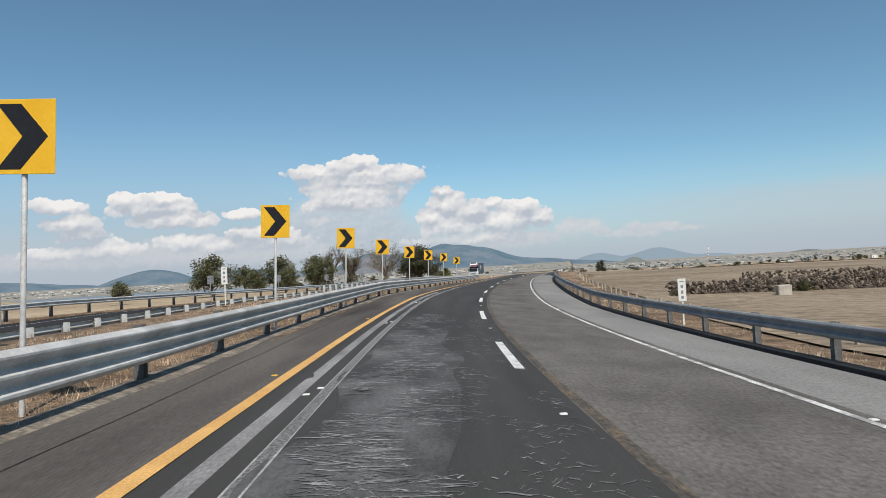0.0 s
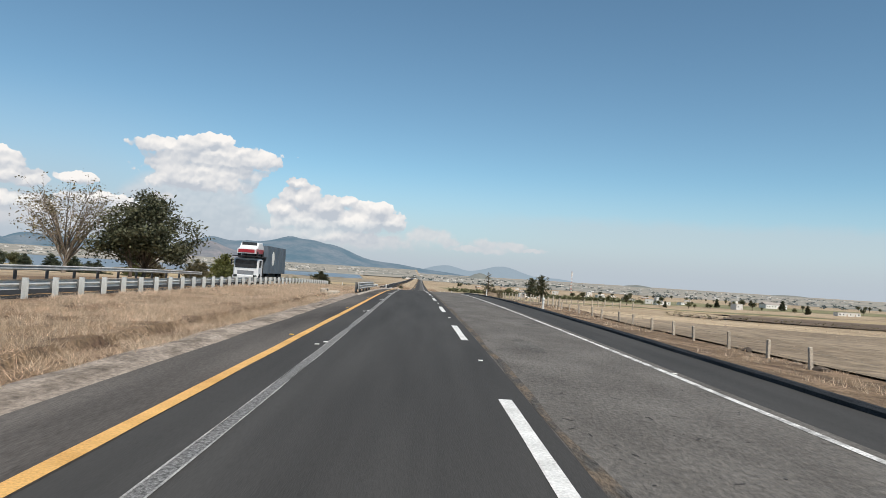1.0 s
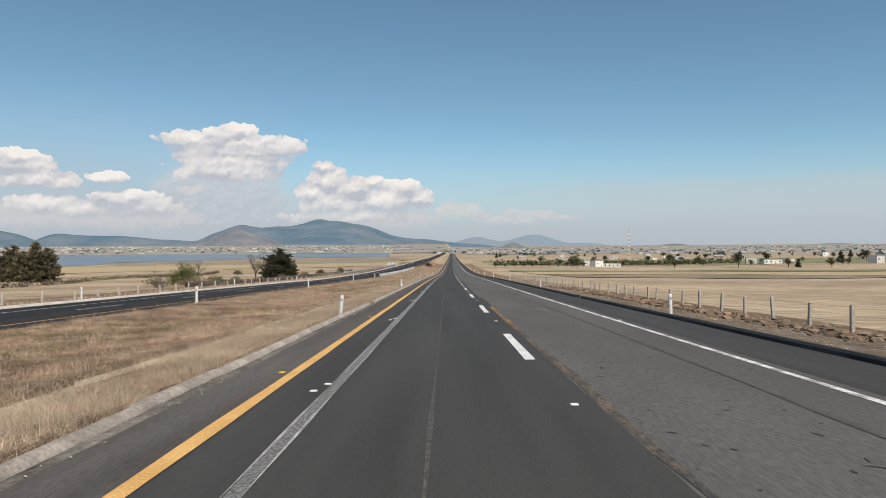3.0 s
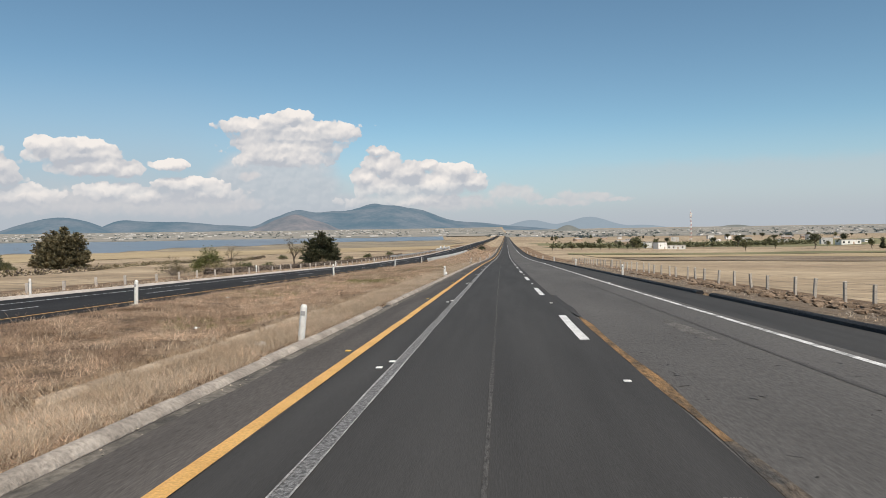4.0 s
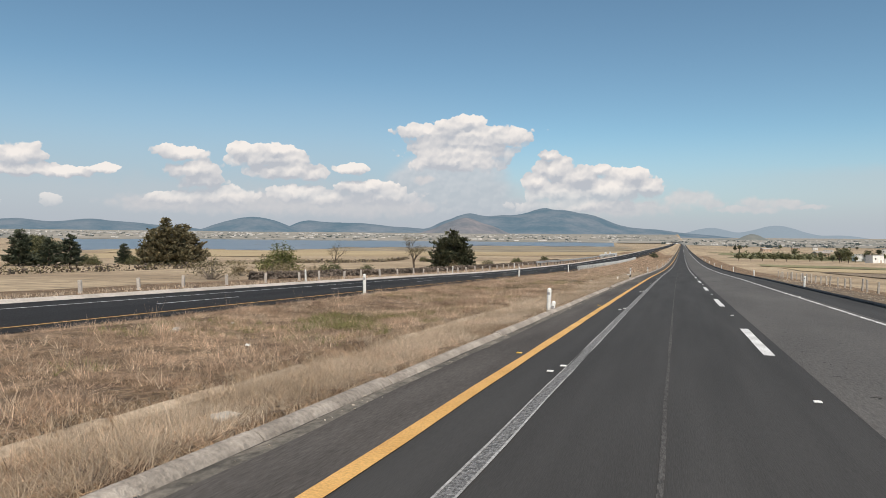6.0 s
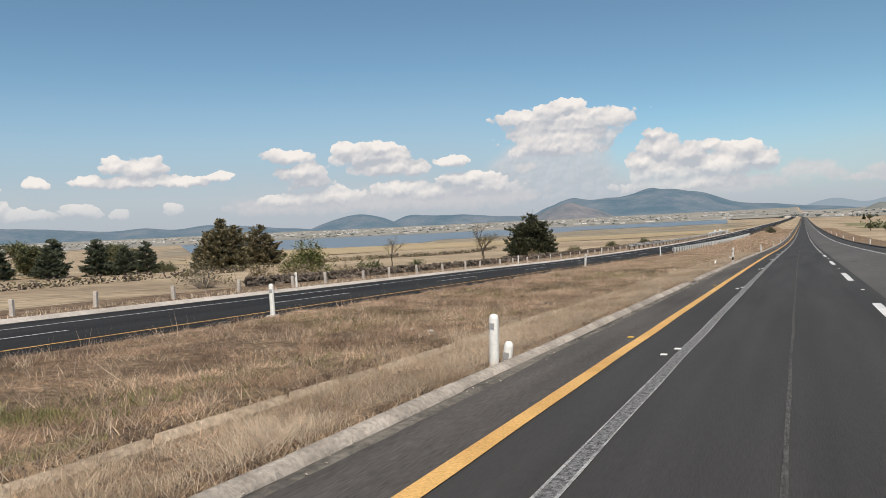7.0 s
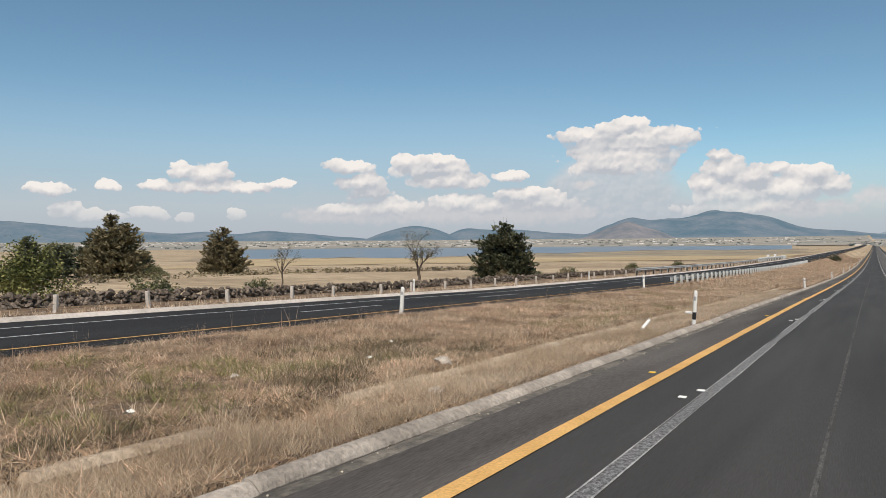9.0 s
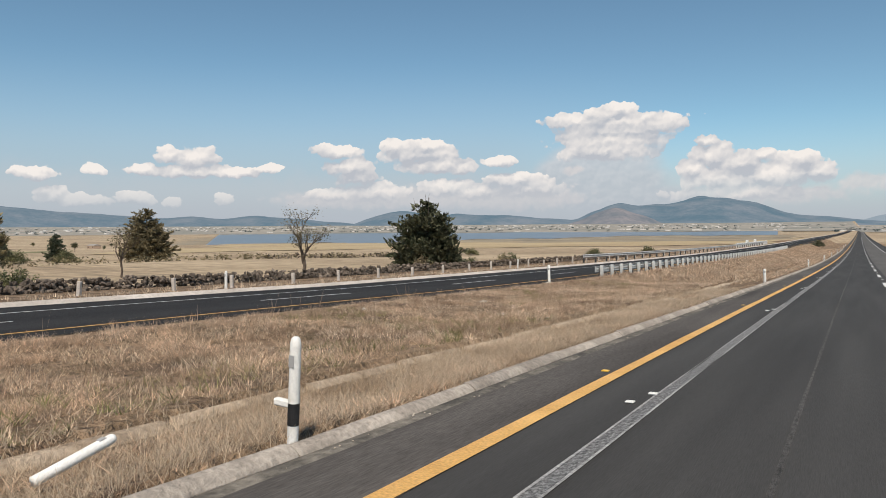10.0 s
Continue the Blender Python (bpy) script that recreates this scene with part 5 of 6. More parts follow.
def gum_tree(h, r, seed, mat, n=30, per=200, leaf=0.30, puff=0.105, bark=None, twigs=0, foot=0.22, name="eucalyptus_tree"):
    """A forked trunk whose limbs each carry a clump of leaves; foot: how low the crown reaches."""
    rng = np.random.default_rng(seed)
    tree = empty(name)
    tubes, cs = [], []
    fork = [np.array((rng.uniform(-0.05, 0.05) * r, rng.uniform(-0.05, 0.05) * r, h * q)) for q in (0.10, 0.17, 0.25)]
    w = h * 0.022
    tubes.append(ring_tube([(0, 0, -0.3)] + [tuple(p) for p in fork], [w * 1.25, w * 1.05, w * 0.95, w * 0.8], 8))
    for k in range(n):
        up = (k + rng.random()) / n
        rim = math.sin(math.pi * min(1.0, 0.20 + 0.80 * up ** 0.8)) ** 0.6 if not twigs else 0.35 + 0.75 * up ** 0.6 * (1.25 - 0.55 * up)
        q, a = rim * math.sqrt(rng.uniform(0.12, 1.0)), k * 2.4 + rng.uniform(-0.5, 0.5)
        tip = np.array((r * q * math.cos(a), r * q * math.sin(a), h * (foot + (0.95 - foot) * up) * rng.uniform(0.93, 1.05)))
        root = fork[rng.integers(0, 3)]
        mid = root + (tip - root) * 0.55 + np.array((0, 0, 0.07 * h * rng.uniform(-0.2, 1.0)))
        tubes.append(ring_tube([tuple(root), tuple(mid), tuple(tip)], [w * 0.5, w * 0.28, w * 0.08], 5))
        cs.append(tuple(tip))
        if rng.random() < 0.6:
            cs.append(tuple(mid + (tip - mid) * 0.45 + rng.normal(0, 0.03 * h, 3)))
        for _ in range(twigs):
            end = tip + rng.normal(0, 1, 3) * np.array((0.09, 0.09, 0.08)) * h
            tubes.append(ring_tube([tuple(mid + (tip - mid) * rng.uniform(0.3, 0.9)), tuple((mid + end) / 2 + (tip - mid) * 0.25), tuple(end)], [w * 0.14, w * 0.09, w * 0.04], 3))
            cs.append(tuple(end))
    obj("trunk", join(*tubes), bark or BARK, tree)
    v, f = leaf_cloud(cs, leaf, rng, per, (puff * h * 0.62, puff * h * 0.62, puff * h * 0.42), 1.6)
    leaf_object("crown", v, f, mat, tree)
    return tree


def shrub(h, r, seed, mat, n=40, per=26, leaf=0.12, name="shrub"):
    rng = np.random.default_rng(seed)
    b = empty(name)
    tubes, cs = [], []
    for _ in range(n):
        a, q = rng.uniform(0, 6.28), math.sqrt(rng.random())
        z = h * (1 - 0.75 * q * q) * rng.uniform(0.45, 1.0)
        tip = (r * q * math.cos(a), r * q * math.sin(a), z)
        cs += [tip, (tip[0] * 0.85, tip[1] * 0.85, z * 0.7)]
        tubes.append(ring_tube([(tip[0] * 0.1, tip[1] * 0.1, -0.1), (tip[0] * 0.5, tip[1] * 0.5, z * 0.6), tip], [0.018, 0.012, 0.004], 3))
    obj("branchwork", join(*tubes), BARK_PALE, b)
    v, f = leaf_cloud(cs, leaf, rng, per, (r * 0.12, r * 0.12, h * 0.09), 1.7)
    leaf_object("foliage", v, f, mat, b)
    return b


def on_land(ob, s, lat, turn=0.0, scale=1.0, sink=0.0):
    if s > 0 and abs(lat) > 20:   # far plants are laid out from the straight line ahead
        lat -= float(np.interp(s, _S, _cx))
    x, y, z = land(s, lat).tolist()
    ob.matrix_basis = pose(x, y, z - sink, 0, 0, turn) @ Matrix.Scale(scale, 4)
    return ob


def plant(ob, s, lat, label, category, group="", turn=0.0, scale=1.0):
    return tagged(on_land(ob, s, lat, turn, scale), label, category, group)


# left of the road, along the pasture
plant(conifer(6.2, 3.6, 31, LEAF_DARK, 6, 0.3, 0.45, 0.26, 0.06, 0.42, ((0.1, 0, 1.0, 0.62), (-0.5, 0.1, 0.78, 0.6), (0.5, -0.1, 0.82, 0.58), (0.0, 0.4, 0.7, 0.6)), 5), 162.3, -36.2, "dark spreading cypress with bare spikes at its top", "tree", "pasture trees")
plant(conifer(7.2, 4.4, 32, LEAF_BROWN, 8, 0.3, 0.35, 0.26, 0.03, 0.68, ((0.05, 0, 1.0, 0.72), (-0.55, 0.1, 0.8, 0.62), (0.5, 0.1, 0.86, 0.62))), 142.0, -76.0, "brownish broad cypress beside the stone wall", "tree", "pasture trees")
plant(conifer(8.8, 5.6, 33, LEAF_SAGE, 8, 0.25, 0.3, 0.28, 0.03, 0.55, ((0.05, 0, 1.0, 0.75), (-0.5, 0.1, 0.72, 0.6), (0.55, 0.0, 0.66, 0.6))), 188.9, -107.5, "dull brownish-green cone-shaped cypress in the pasture", "tree", "pasture trees")
plant(broadleaf(5.2, 34, LEAF_BROWN, 5, 0.08, 0.05, BARK, 5, "bare_tree", spread=0.6, thick=0.03), 145.1, -36.7, "leafless pale tree beside the dark cypress", "tree", "bare trees")
plant(broadleaf(4.0, 35, LEAF_BROWN, 4, 0.08, 0.05, BARK, 4, "bare_tree", spread=0.65, thick=0.022), 135.0, -44.0, "small leafless tree by the stone wall", "tree", "bare trees")
plant(shrub(3.0, 2.1, 36, LEAF_GREEN, 70, 34, 0.13, "bush"), 109.1, -37.0, "yellow-green rounded bush by the fence", "bush", "pasture bushes")
plant(shrub(2.2, 1.6, 138, LEAF_DARK, 60, 20, 0.14, "bush"), 330.0, -11.0, "single dark bush growing in the far median", "bush", "median bushes")
plant(shrub(2.3, 1.9, 136, LEAF_BROWN, 70, 5, 0.10, "bush"), 95.8, -35.4, "leafless brown rounded bush by the wall", "bush", "pasture bushes")
plant(shrub(1.6, 2.2, 137, LEAF_DRY, 60, 10, 0.10, "bush"), 104.0, -33.9, "grey-green prickly bush by the wall", "bush", "pasture bushes")
_blue = conifer(7.4, 3.5, 37, LEAF_BLUE, 7, 0.2, 0.25, 0.28)
for _i, (_s, _lat, _k) in enumerate(((163.0, -127.0, 1.0), (158.0, -133.0, 1.05), (170.0, -121.0, 0.9), (150.0, -138.0, 0.95), (146.0, -150.0, 1.15), (176.0, -112.5, 0.62), (154.0, -129.0, 0.85), (166.5, -123.0, 0.8), (141.0, -142.0, 1.0))):
    _p = _blue if _i == 0 else copy_thing(_blue, Matrix())
    plant(_p, _s, _lat, "dense bluish conifer in a row behind the pasture", "tree", "row of conifers", 47 * _i, _k)
_olive = broadleaf(6.5, 38, LEAF_OLIVE, 60, 0.28, 0.075, first=0.3, spread=0.9, broad=1.1, low=0.2)
for _i, (_s, _lat, _k) in enumerate(((171.0, -131.0, 0.95), (162.0, -146.0, 1.1), (140.0, -158.0, 1.15))):
    _p = _olive if _i == 0 else copy_thing(_olive, Matrix())
    plant(_p, _s, _lat, "olive-green leafy tree between the conifers", "tree", "row of conifers", 70 * _i, _k)
_under = shrub(3.0, 2.8, 139, LEAF_OLIVE, 60, 26, 0.20, "bush")
for _i, (_s, _lat, _k) in enumerate(((167.0, -128.0, 1.0), (160.0, -137.0, 1.1), (153.0, -143.0, 1.2), (172.0, -118.0, 0.8), (148.0, -146.0, 1.0), (176.0, -110.0, 0.7), (143.0, -154.0, 1.2))):
    _p = _under if _i == 0 else copy_thing(_under, Matrix())
    plant(_p, _s, _lat, "dense olive undergrowth between the conifers", "bush", "undergrowth", 75 * _i, _k)
_scrub = shrub(1.3, 1.3, 39, LEAF_OLIVE, 30, 24, 0.11)
_scrub_dry = shrub(1.2, 1.1, 40, LEAF_DRY, 30, 20, 0.09)
_rng = random.Random(77)
for _i in range(14):
    _s, _lat = 92 + 155 * _rng.random(), -33.4 - (3.0 if _i % 3 else 30.0) * _rng.random() ** 2
    _b = (_scrub, _scrub_dry)[_i % 2]
    _p = _b if _i < 2 else copy_thing(_b, Matrix())
    plant(_p, _s, _lat, "low olive scrub against the stone wall" if _i % 2 == 0 else "low dry grey-brown scrub", "bush", "pasture scrub", _rng.uniform(0, 360), _rng.uniform(0.5, 1.15))
# left of the bend
plant(gum_tree(11.2, 7.2, 41, LEAF_DARK, 46, 190, 0.32, 0.115), -12.0, -38.4, "dark spreading eucalyptus with clumped olive foliage", "tree", "bend trees", 40)
plant(broadleaf(6.2, 141, LEAF_DARK, 40, 0.28, 0.055, levels=4, first=0.28, spread=1.0, broad=1.1), -15.0, -39.0, "low dark undergrowth tree below the eucalyptus", "tree", "bend trees")
plant(gum_tree(12.4, 6.6, 42, LEAF_SAGE, 40, 7, 0.24, 0.06, BARK_PALE, 9, 0.40), -11.0, -49.6, "thinly leaved pale branching tree", "tree", "bend trees")
_bare = broadleaf(10.4, 43, LEAF_BROWN, 7, 0.14, 0.04, BARK, 5, "bare_tree", spread=0.6, low=0.35)
for _i, (_s, _lat, _k) in enumerate(((-61.5, -45.0, 0.95), (-60.0, -51.0, 1.05), (-55.0, -48.0, 0.8), (-66.0, -54.0, 0.75))):
    _p = _bare if _i == 0 else copy_thing(_bare, Matrix())
    plant(_p, _s, _lat, "tall leafless grey tree in a small grove", "tree", "bare trees", 80 * _i, _k)
_dark = gum_tree(7.0, 3.9, 44, LEAF_OLIVE, 26, 110, 0.26, 0.12)
for _i, (_s, _lat, _k) in enumerate(((-112.3, -36.9, 0.9), (-98.2, -49.6, 1.0), (-125.4, -50.7, 1.0), (-76.0, -49.0, 0.7), (-117.0, -41.0, 0.6), (-104.0, -52.5, 0.65), (-139.0, -58.0, 0.5), (-88.0, -62.0, 0.8), (-47.0, -50.0, 0.55), (-140.0, -120.0, 0.8), (-120.0, -160.0, 0.9))):
    _p = _dark if _i == 0 else copy_thing(_dark, Matrix())
    plant(_p, _s, _lat, "dark leafy eucalyptus below the embankment", "tree", "bend trees", 60 * _i, _k)
_mid = conifer(4.8, 2.5, 45, LEAF_GREEN, 7, 0.35, 0.35, 0.22)
for _i, (_s, _lat, _k) in enumerate(((18.4, -35.2, 1.05), (30.0, -39.0, 0.95), (11.5, -33.5, 0.6), (70.0, -70.0, 0.9))):
    _p = _mid if _i == 0 else copy_thing(_mid, Matrix())
    plant(_p, _s, _lat, "olive-green bushy cedar beyond the opposite carriageway", "tree", "cedars", 100 * _i, _k)
# right of the road
_pine = conifer(4.0, 1.25, 46, LEAF_DARK, 5, 0.5, 0.55, 0.17, 0.22, 0.45)
plant(_pine, -1.0, 18.3, "young dark pine beside the field gate", "tree", "young pines")
plant(copy_thing(_pine, Matrix()), 3.0, 17.4, "young dark pine beside the field gate", "tree", "young pines", 110, 0.92)
plant(conifer(3.3, 0.8, 47, LEAF_SAGE, 2, 0.35, 0.6, 0.085, 0.2, 0.8), -11.5, 9.0, "thin sparse young cypress on a dirt mound", "tree", "young pines")
_hedge = conifer(2.1, 0.8, 48, LEAF_SAGE, 8, 0.5, 0.6, 0.060, 0.03, 0.45)
plant(_hedge, 15.9, 11.6, "tall feathery tan-brown shrub at the gravel patch", "bush", "roadside shrubs")
for _i, (_s, _lat, _k) in enumerate(((15.0, 12.8, 0.85), (-10.5, 10.0, 0.6), (-8.5, 10.8, 0.55), (-6.0, 11.5, 0.6), (-15.5, 10.2, 0.45), (12.0, 13.4, 0.7), (16.8, 12.3, 0.7), (13.6, 12.2, 0.5))):
    plant(copy_thing(_hedge, Matrix()), _s, _lat, "feathery tan-brown shrub at the gravel patch", "bush", "roadside shrubs", 50 * _i, _k)


def agave(s, lat, size, label):
    """A rosette of thick pointed leaves."""
    plant_ob = tagged(empty("agave"), label, "plant", "agaves")
    rng = random.Random(int(s))
    for k in range(22):
        a, up = k * 2.4, 0.25 + 1.1 * (k / 22)
        d = Vector((math.cos(a) * math.cos(up), math.sin(a) * math.cos(up), math.sin(up)))
        w = Vector((-math.sin(a), math.cos(a), 0))
        n = d.cross(w)
        ln = size * rng.uniform(0.85, 1.1)
        v, f = [], []
        for t, q in ((0, 0.10), (0.35, 0.13), (0.75, 0.07), (1.0, 0.004)):
            p = d * ln * t - Vector((0, 0, 0.12 * size * t * t))
            v += [tuple(p - w * q * size), tuple(p + n * q * 0.35 * size), tuple(p + w * q * size), tuple(p - n * 0.05 * size)]
        for i in range(3):
            f += [(i * 4 + j, i * 4 + (j + 1) % 4, i * 4 + 4 + (j + 1) % 4, i * 4 + 4 + j) for j in range(4)]
        f += [(3, 2, 1, 0), (12, 13, 14, 15)]
        obj("leaf", (v, f), LEAF_OLIVE, plant_ob)
    on_land(plant_ob, s, lat)


agave(-186.5, 22.5, 1.15, "large grey-green agave at the stone wall")
agave(-184.6, 24.0, 0.8, "smaller grey-green agave at the stone wall")
agave(-188.5, 13.4, 0.7, "dark agave beside the guardrail")
tagged(on_land(obj("stone_block", box(0.85, 0.8, 0.75, (0, 0, 0.33), 0.05), CONCRETE), -190.5, 19.8), "pale square concrete block in the dry field", "block")


# ---------------------------------------------------------------- dirt, rocks, litter
def build_loose():
    structure(sheet("ground", lambda u, w: (-8 + 25 * u, 5.55 + 6.0 * w), GRAVEL, "spread grey gravel of a field entrance", "gravel", 20, 10, 0.030, 0.8), "spread grey gravel of a field entrance", "gravel")
    structure(sheet("ground", lambda u, w: (-56 + 46 * u, 5.85 + 6.2 * w), DIRT, "bare trodden dirt beside the road", "dirt", 20, 10, 0.05, 0.8), "bare trodden dirt beside the road", "dirt")
    structure(sheet("ground", lambda u, w: (20 + 120 * u, 5.9 + 3.4 * w), DIRT, "bare stony verge beyond the berm", "dirt", 10, 60, 0.015, 0.5), "bare stony verge beyond the berm", "dirt")
    structure(ribbon("trim", [(5.0, -0.030), (5.25, -0.024), (5.55, -0.02), (5.9, -0.05)], -9, 13.6, GRAVEL, near=0.4, wobble=0.35), "grey gravel spilling onto the edge of the shoulder", "gravel")
    rng = random.Random(5)
    for s, lat, r, label in ((-12.0, 9.6, 1.6, "low mound of turned brown dirt"), (-7.0, 10.6, 1.3, "low mound of turned brown dirt"), (-4.0, 9.6, 0.9, "low mound of turned brown dirt"), (17.5, 12.2, 1.0, "heap of dug earth and stones")):
        v, n = [], 18
        for i in range(7):
            q = i / 6
            for k in range(n):
                a = 2 * math.pi * k / n
                w = 1 + 0.25 * noise.noise((math.cos(a) * 1.5 + s, math.sin(a) * 1.5, q * 2))
                v.append((r * q * w * math.cos(a), r * q * w * math.sin(a), r * 0.42 * (1 - q * q) * w - 0.06 * q))
        f = [(i * n + k, i * n + (k + 1) % n, (i + 1) * n + (k + 1) % n, (i + 1) * n + k) for i in range(6) for k in range(n)]
        tagged(on_land(obj("dirt_mound", (v, f), DIRT, smooth=True), s, lat), label, "dirt mound", "dirt mounds")
    for s, lat, k in ((21.2, 9.0, 1.7), (22.4, 8.6, 0.9), (19.4, 9.6, 1.1), (27.0, 9.8, 0.8), (33, 9.7, 0.7), (-96, 9.4, 0.9), (-91, 9.8, 0.7)):
        tagged(on_land(obj("boulder", rock(rng, 0.3 * k), STONE), s, lat, rng.uniform(0, 360)), "dark rough boulder on the verge", "rock", "boulders")
    for i in range(26):
        s, lat = rng.uniform(8, 128), rng.uniform(-12.5, -5.6)
        tagged(on_land(obj("stone", rock(rng, rng.uniform(0.06, 0.16)), CONCRETE), s, lat, rng.uniform(0, 360), 1, 0.0), "pale stone lying in the dry grass", "rock", "pale stones")
    for s in (17, 45.5, 75.7, 107.2, 135.5):
        tagged(obj("footing", box(0.34, 0.36, 0.2, (0, 0, 0), 0.07), CONCRETE_DIRTY, m=stand(s, -13.95, -0.14)), "rough concrete footing of a median post", "footing", "post footings")
    for s, lat, k in ((36.2, -7.9, 1.0), (58.0, -8.4, 0.7), (92.6, -7.6, 0.9), (97.5, -8.2, 0.6), (100.2, -9.6, 0.6), (83.0, -9.2, 0.5), (61.5, -11.0, 0.5)):
        v = [(0.13 * k * (i / 4 - 0.5 + 0.1 * rng.random()), 0.10 * k * (j / 4 - 0.5 + 0.1 * rng.random()), 0.03 + 0.05 * rng.random()) for j in range(5) for i in range(5)]
        f = [(j * 5 + i, j * 5 + i + 1, j * 5 + i + 6, j * 5 + i + 5) for j in range(4) for i in range(4)]
        tagged(on_land(obj("litter", (v, f), WHITE_PAINT), s, lat, rng.uniform(0, 360), 1.0, -0.04), "crumpled pale plastic litter in the dry grass", "litter", "litter")
    # culvert head in the median bank
    head = tagged(empty("culvert_head", stand(-66.5, -6.7, -0.05)), "dirty concrete culvert head in the grass bank", "culvert")
    obj("wall", box(0.35, 1.9, 0.75, (-0.4, 0, -0.05), 0.05), CONCRETE_DIRTY, head)
    obj("cheek", box(0.9, 0.25, 0.6, (0.05, 0.85, -0.1), 0.05), CONCRETE_DIRTY, head)
    obj("cheek", box(0.9, 0.25, 0.6, (0.05, -0.85, -0.1), 0.05), CONCRETE_DIRTY, head)
    # Flat black disc: the dark of a pipe mouth is painted, not cut.
    obj("opening_dark_disc", lathe([(0.3, 0.0), (0.3, 0.02)], 16), BLACK_PAINT, head, m=pose(-0.22, 0, 0.0, 0, 90, 0))


build_loose()


# ---------------------------------------------------------------- dry grass
def blades(name, n, s0, s1, lat0, lat1, height, width, mat, label, per=7, seed=0, lean=0.35, pick=None, clump=0.05):
    rng = np.random.default_rng(seed)
    s, lat = rng.uniform(s0, s1, n), rng.uniform(lat0, lat1, n)
    if pick is not None:
        keep = np.array([noise.noise((a * pick[0], b * pick[0], pick[1])) > pick[2] for a, b in zip(s, lat)])
        s, lat = s[keep], lat[keep]
    base = np.repeat(land(s, lat), per, 0)
    clumps = np.array([0.85 + 0.9 * noise.noise((p * 0.9, q * 0.9, seed)) + 0.5 * noise.noise((p * 2.6, q * 2.6, seed + 4.0)) for p, q in zip(s, lat)])
    tall = np.repeat(rng.uniform(0.7, 1.2, len(s)) * np.clip(clumps, 0.25, 2.0), per) * height * rng.uniform(0.55, 1.1, len(base))
    base[:, :2] += rng.normal(0, clump, (len(base), 2))
    a = rng.uniform(0, 2 * np.pi, len(base))
    side = np.stack([np.cos(a), np.sin(a), 0 * a], -1) * (width * rng.uniform(0.6, 1.4, len(base)) / 2)[:, None]
    tip = base + np.stack([rng.normal(0, lean, len(base)) * tall, rng.normal(0, lean, len(base)) * tall, tall], -1)
    v = np.stack([base - side, base + side, tip], 1).reshape(-1, 3)
    v[:, 2] -= 0.02
    f = np.arange(len(v)).reshape(-1, 3)
    ob = leaf_object(name, v, f, mat, None)
    return tagged(ob, label, "grass", kind="stuff")


blades("grass", 62000, 2, 134, -6.90, -5.12, 0.19, 0.0055, BLADE_KERB, "dull straw-coloured grass along the kerb", 7, 1, lean=0.7, clump=0.08)
blades("grass", 12000, 2, 134, -6.75, -5.18, 0.10, 0.014, BLADE_BROWN, "trodden brown grass along the kerb", 7, 21, lean=1.4)
blades("grass", 115000, 2, 142, -13.7, -7.0, 0.10, 0.010, BLADE_BROWN, "brown dry matted grass covering the median", 8, 2, lean=1.25, clump=0.10, pick=(1.15, 2.0, -0.10))
blades("grass", 16000, 2, 142, -13.6, -7.0, 0.22, 0.009, BLADE_BROWN, "standing brown grass in the median", 8, 22, lean=0.5, pick=(0.75, 1.0, -0.02))
blades("grass", 8000, 2, 142, -13.4, -6.95, 0.19, 0.010, BLADE_STRAW, "tufts of straw grass in the median", 8, 3, pick=(0.9, 3.0, 0.05), lean=0.6)
blades("grass", 6000, 2, 142, -13.5, -7.0, 0.12, 0.008, BLADE_STRAW, "pale stalks lying flat in the median", 4, 41, lean=3.2, clump=0.16, pick=(0.5, 6.0, -0.1))
blades("grass", 1500, 2, 142, -13.4, -7.1, 0.30, 0.010, BLADE_BROWN, "tall tufts of brown grass in the median", 12, 42, lean=0.35, clump=0.07, pick=(0.6, 2.0, 0.12))
blades("grass", 9000, 2, 142, -13.0, -7.0, 0.15, 0.014, BLADE_GREEN, "few green weeds in the dry median", 8, 4, pick=(0.22, 9.0, 0.12), lean=0.9)
blades("grass", 1500, 60.5, 65.5, -10.5, -7.05, 0.17, 0.012, BLADE_GREEN, "patch of green weeds beside the drain edge", 9, 44, pick=(0.6, 4.0, -0.05), lean=0.8)
blades("grass", 900, 92, 99, -10.5, -7.2, 0.16, 0.012, BLADE_GREEN, "patch of green weeds beside the drain edge", 9, 45, pick=(0.6, 8.0, 0.0), lean=0.8)
blades("grass", 3600, 84, 101, -10.6, -7.0, 0.17, 0.012, BLADE_DULL, "olive-brown withered weeds in tufts", 8, 46, pick=(0.55, 3.0, -0.02), lean=0.8)
blades("grass", 9000, 66, 142, -13.4, -7.0, 0.10, 0.016, BLADE_DULL, "dull withered weeds low in the median", 7, 43, pick=(0.4, 12.0, 0.0), lean=1.3, clump=0.09)
blades("grass", 6000, 96, 142, -13.4, -6.9, 0.14, 0.012, BLADE_STRAW, "pale straw grass of the far median", 7, 31, lean=0.7)
blades("grass", 9000, 142, 330, -13.6, -5.4, 0.26, 0.03, BLADE_STRAW, "pale straw grass beyond the posts", 5, 32, lean=0.6)
blades("grass", 10000, 142, 330, -13.6, -5.3, 0.28, 0.03, BLADE_BROWN, "brown dry grass of the far median", 5, 5, lean=0.7)
blades("grass", 30000, -128, 2, -13.4, -5.45, 0.12, 0.012, BLADE_BROWN, "short brown grass on the median bank", 7, 26, lean=1.4, clump=0.09)
blades("grass", 52000, -128, 2, -13.4, -5.5, 0.24, 0.009, BLADE_STRAW, "straw grass on the median bank", 6, 6, lean=0.7, pick=(0.8, 7.0, -0.14))
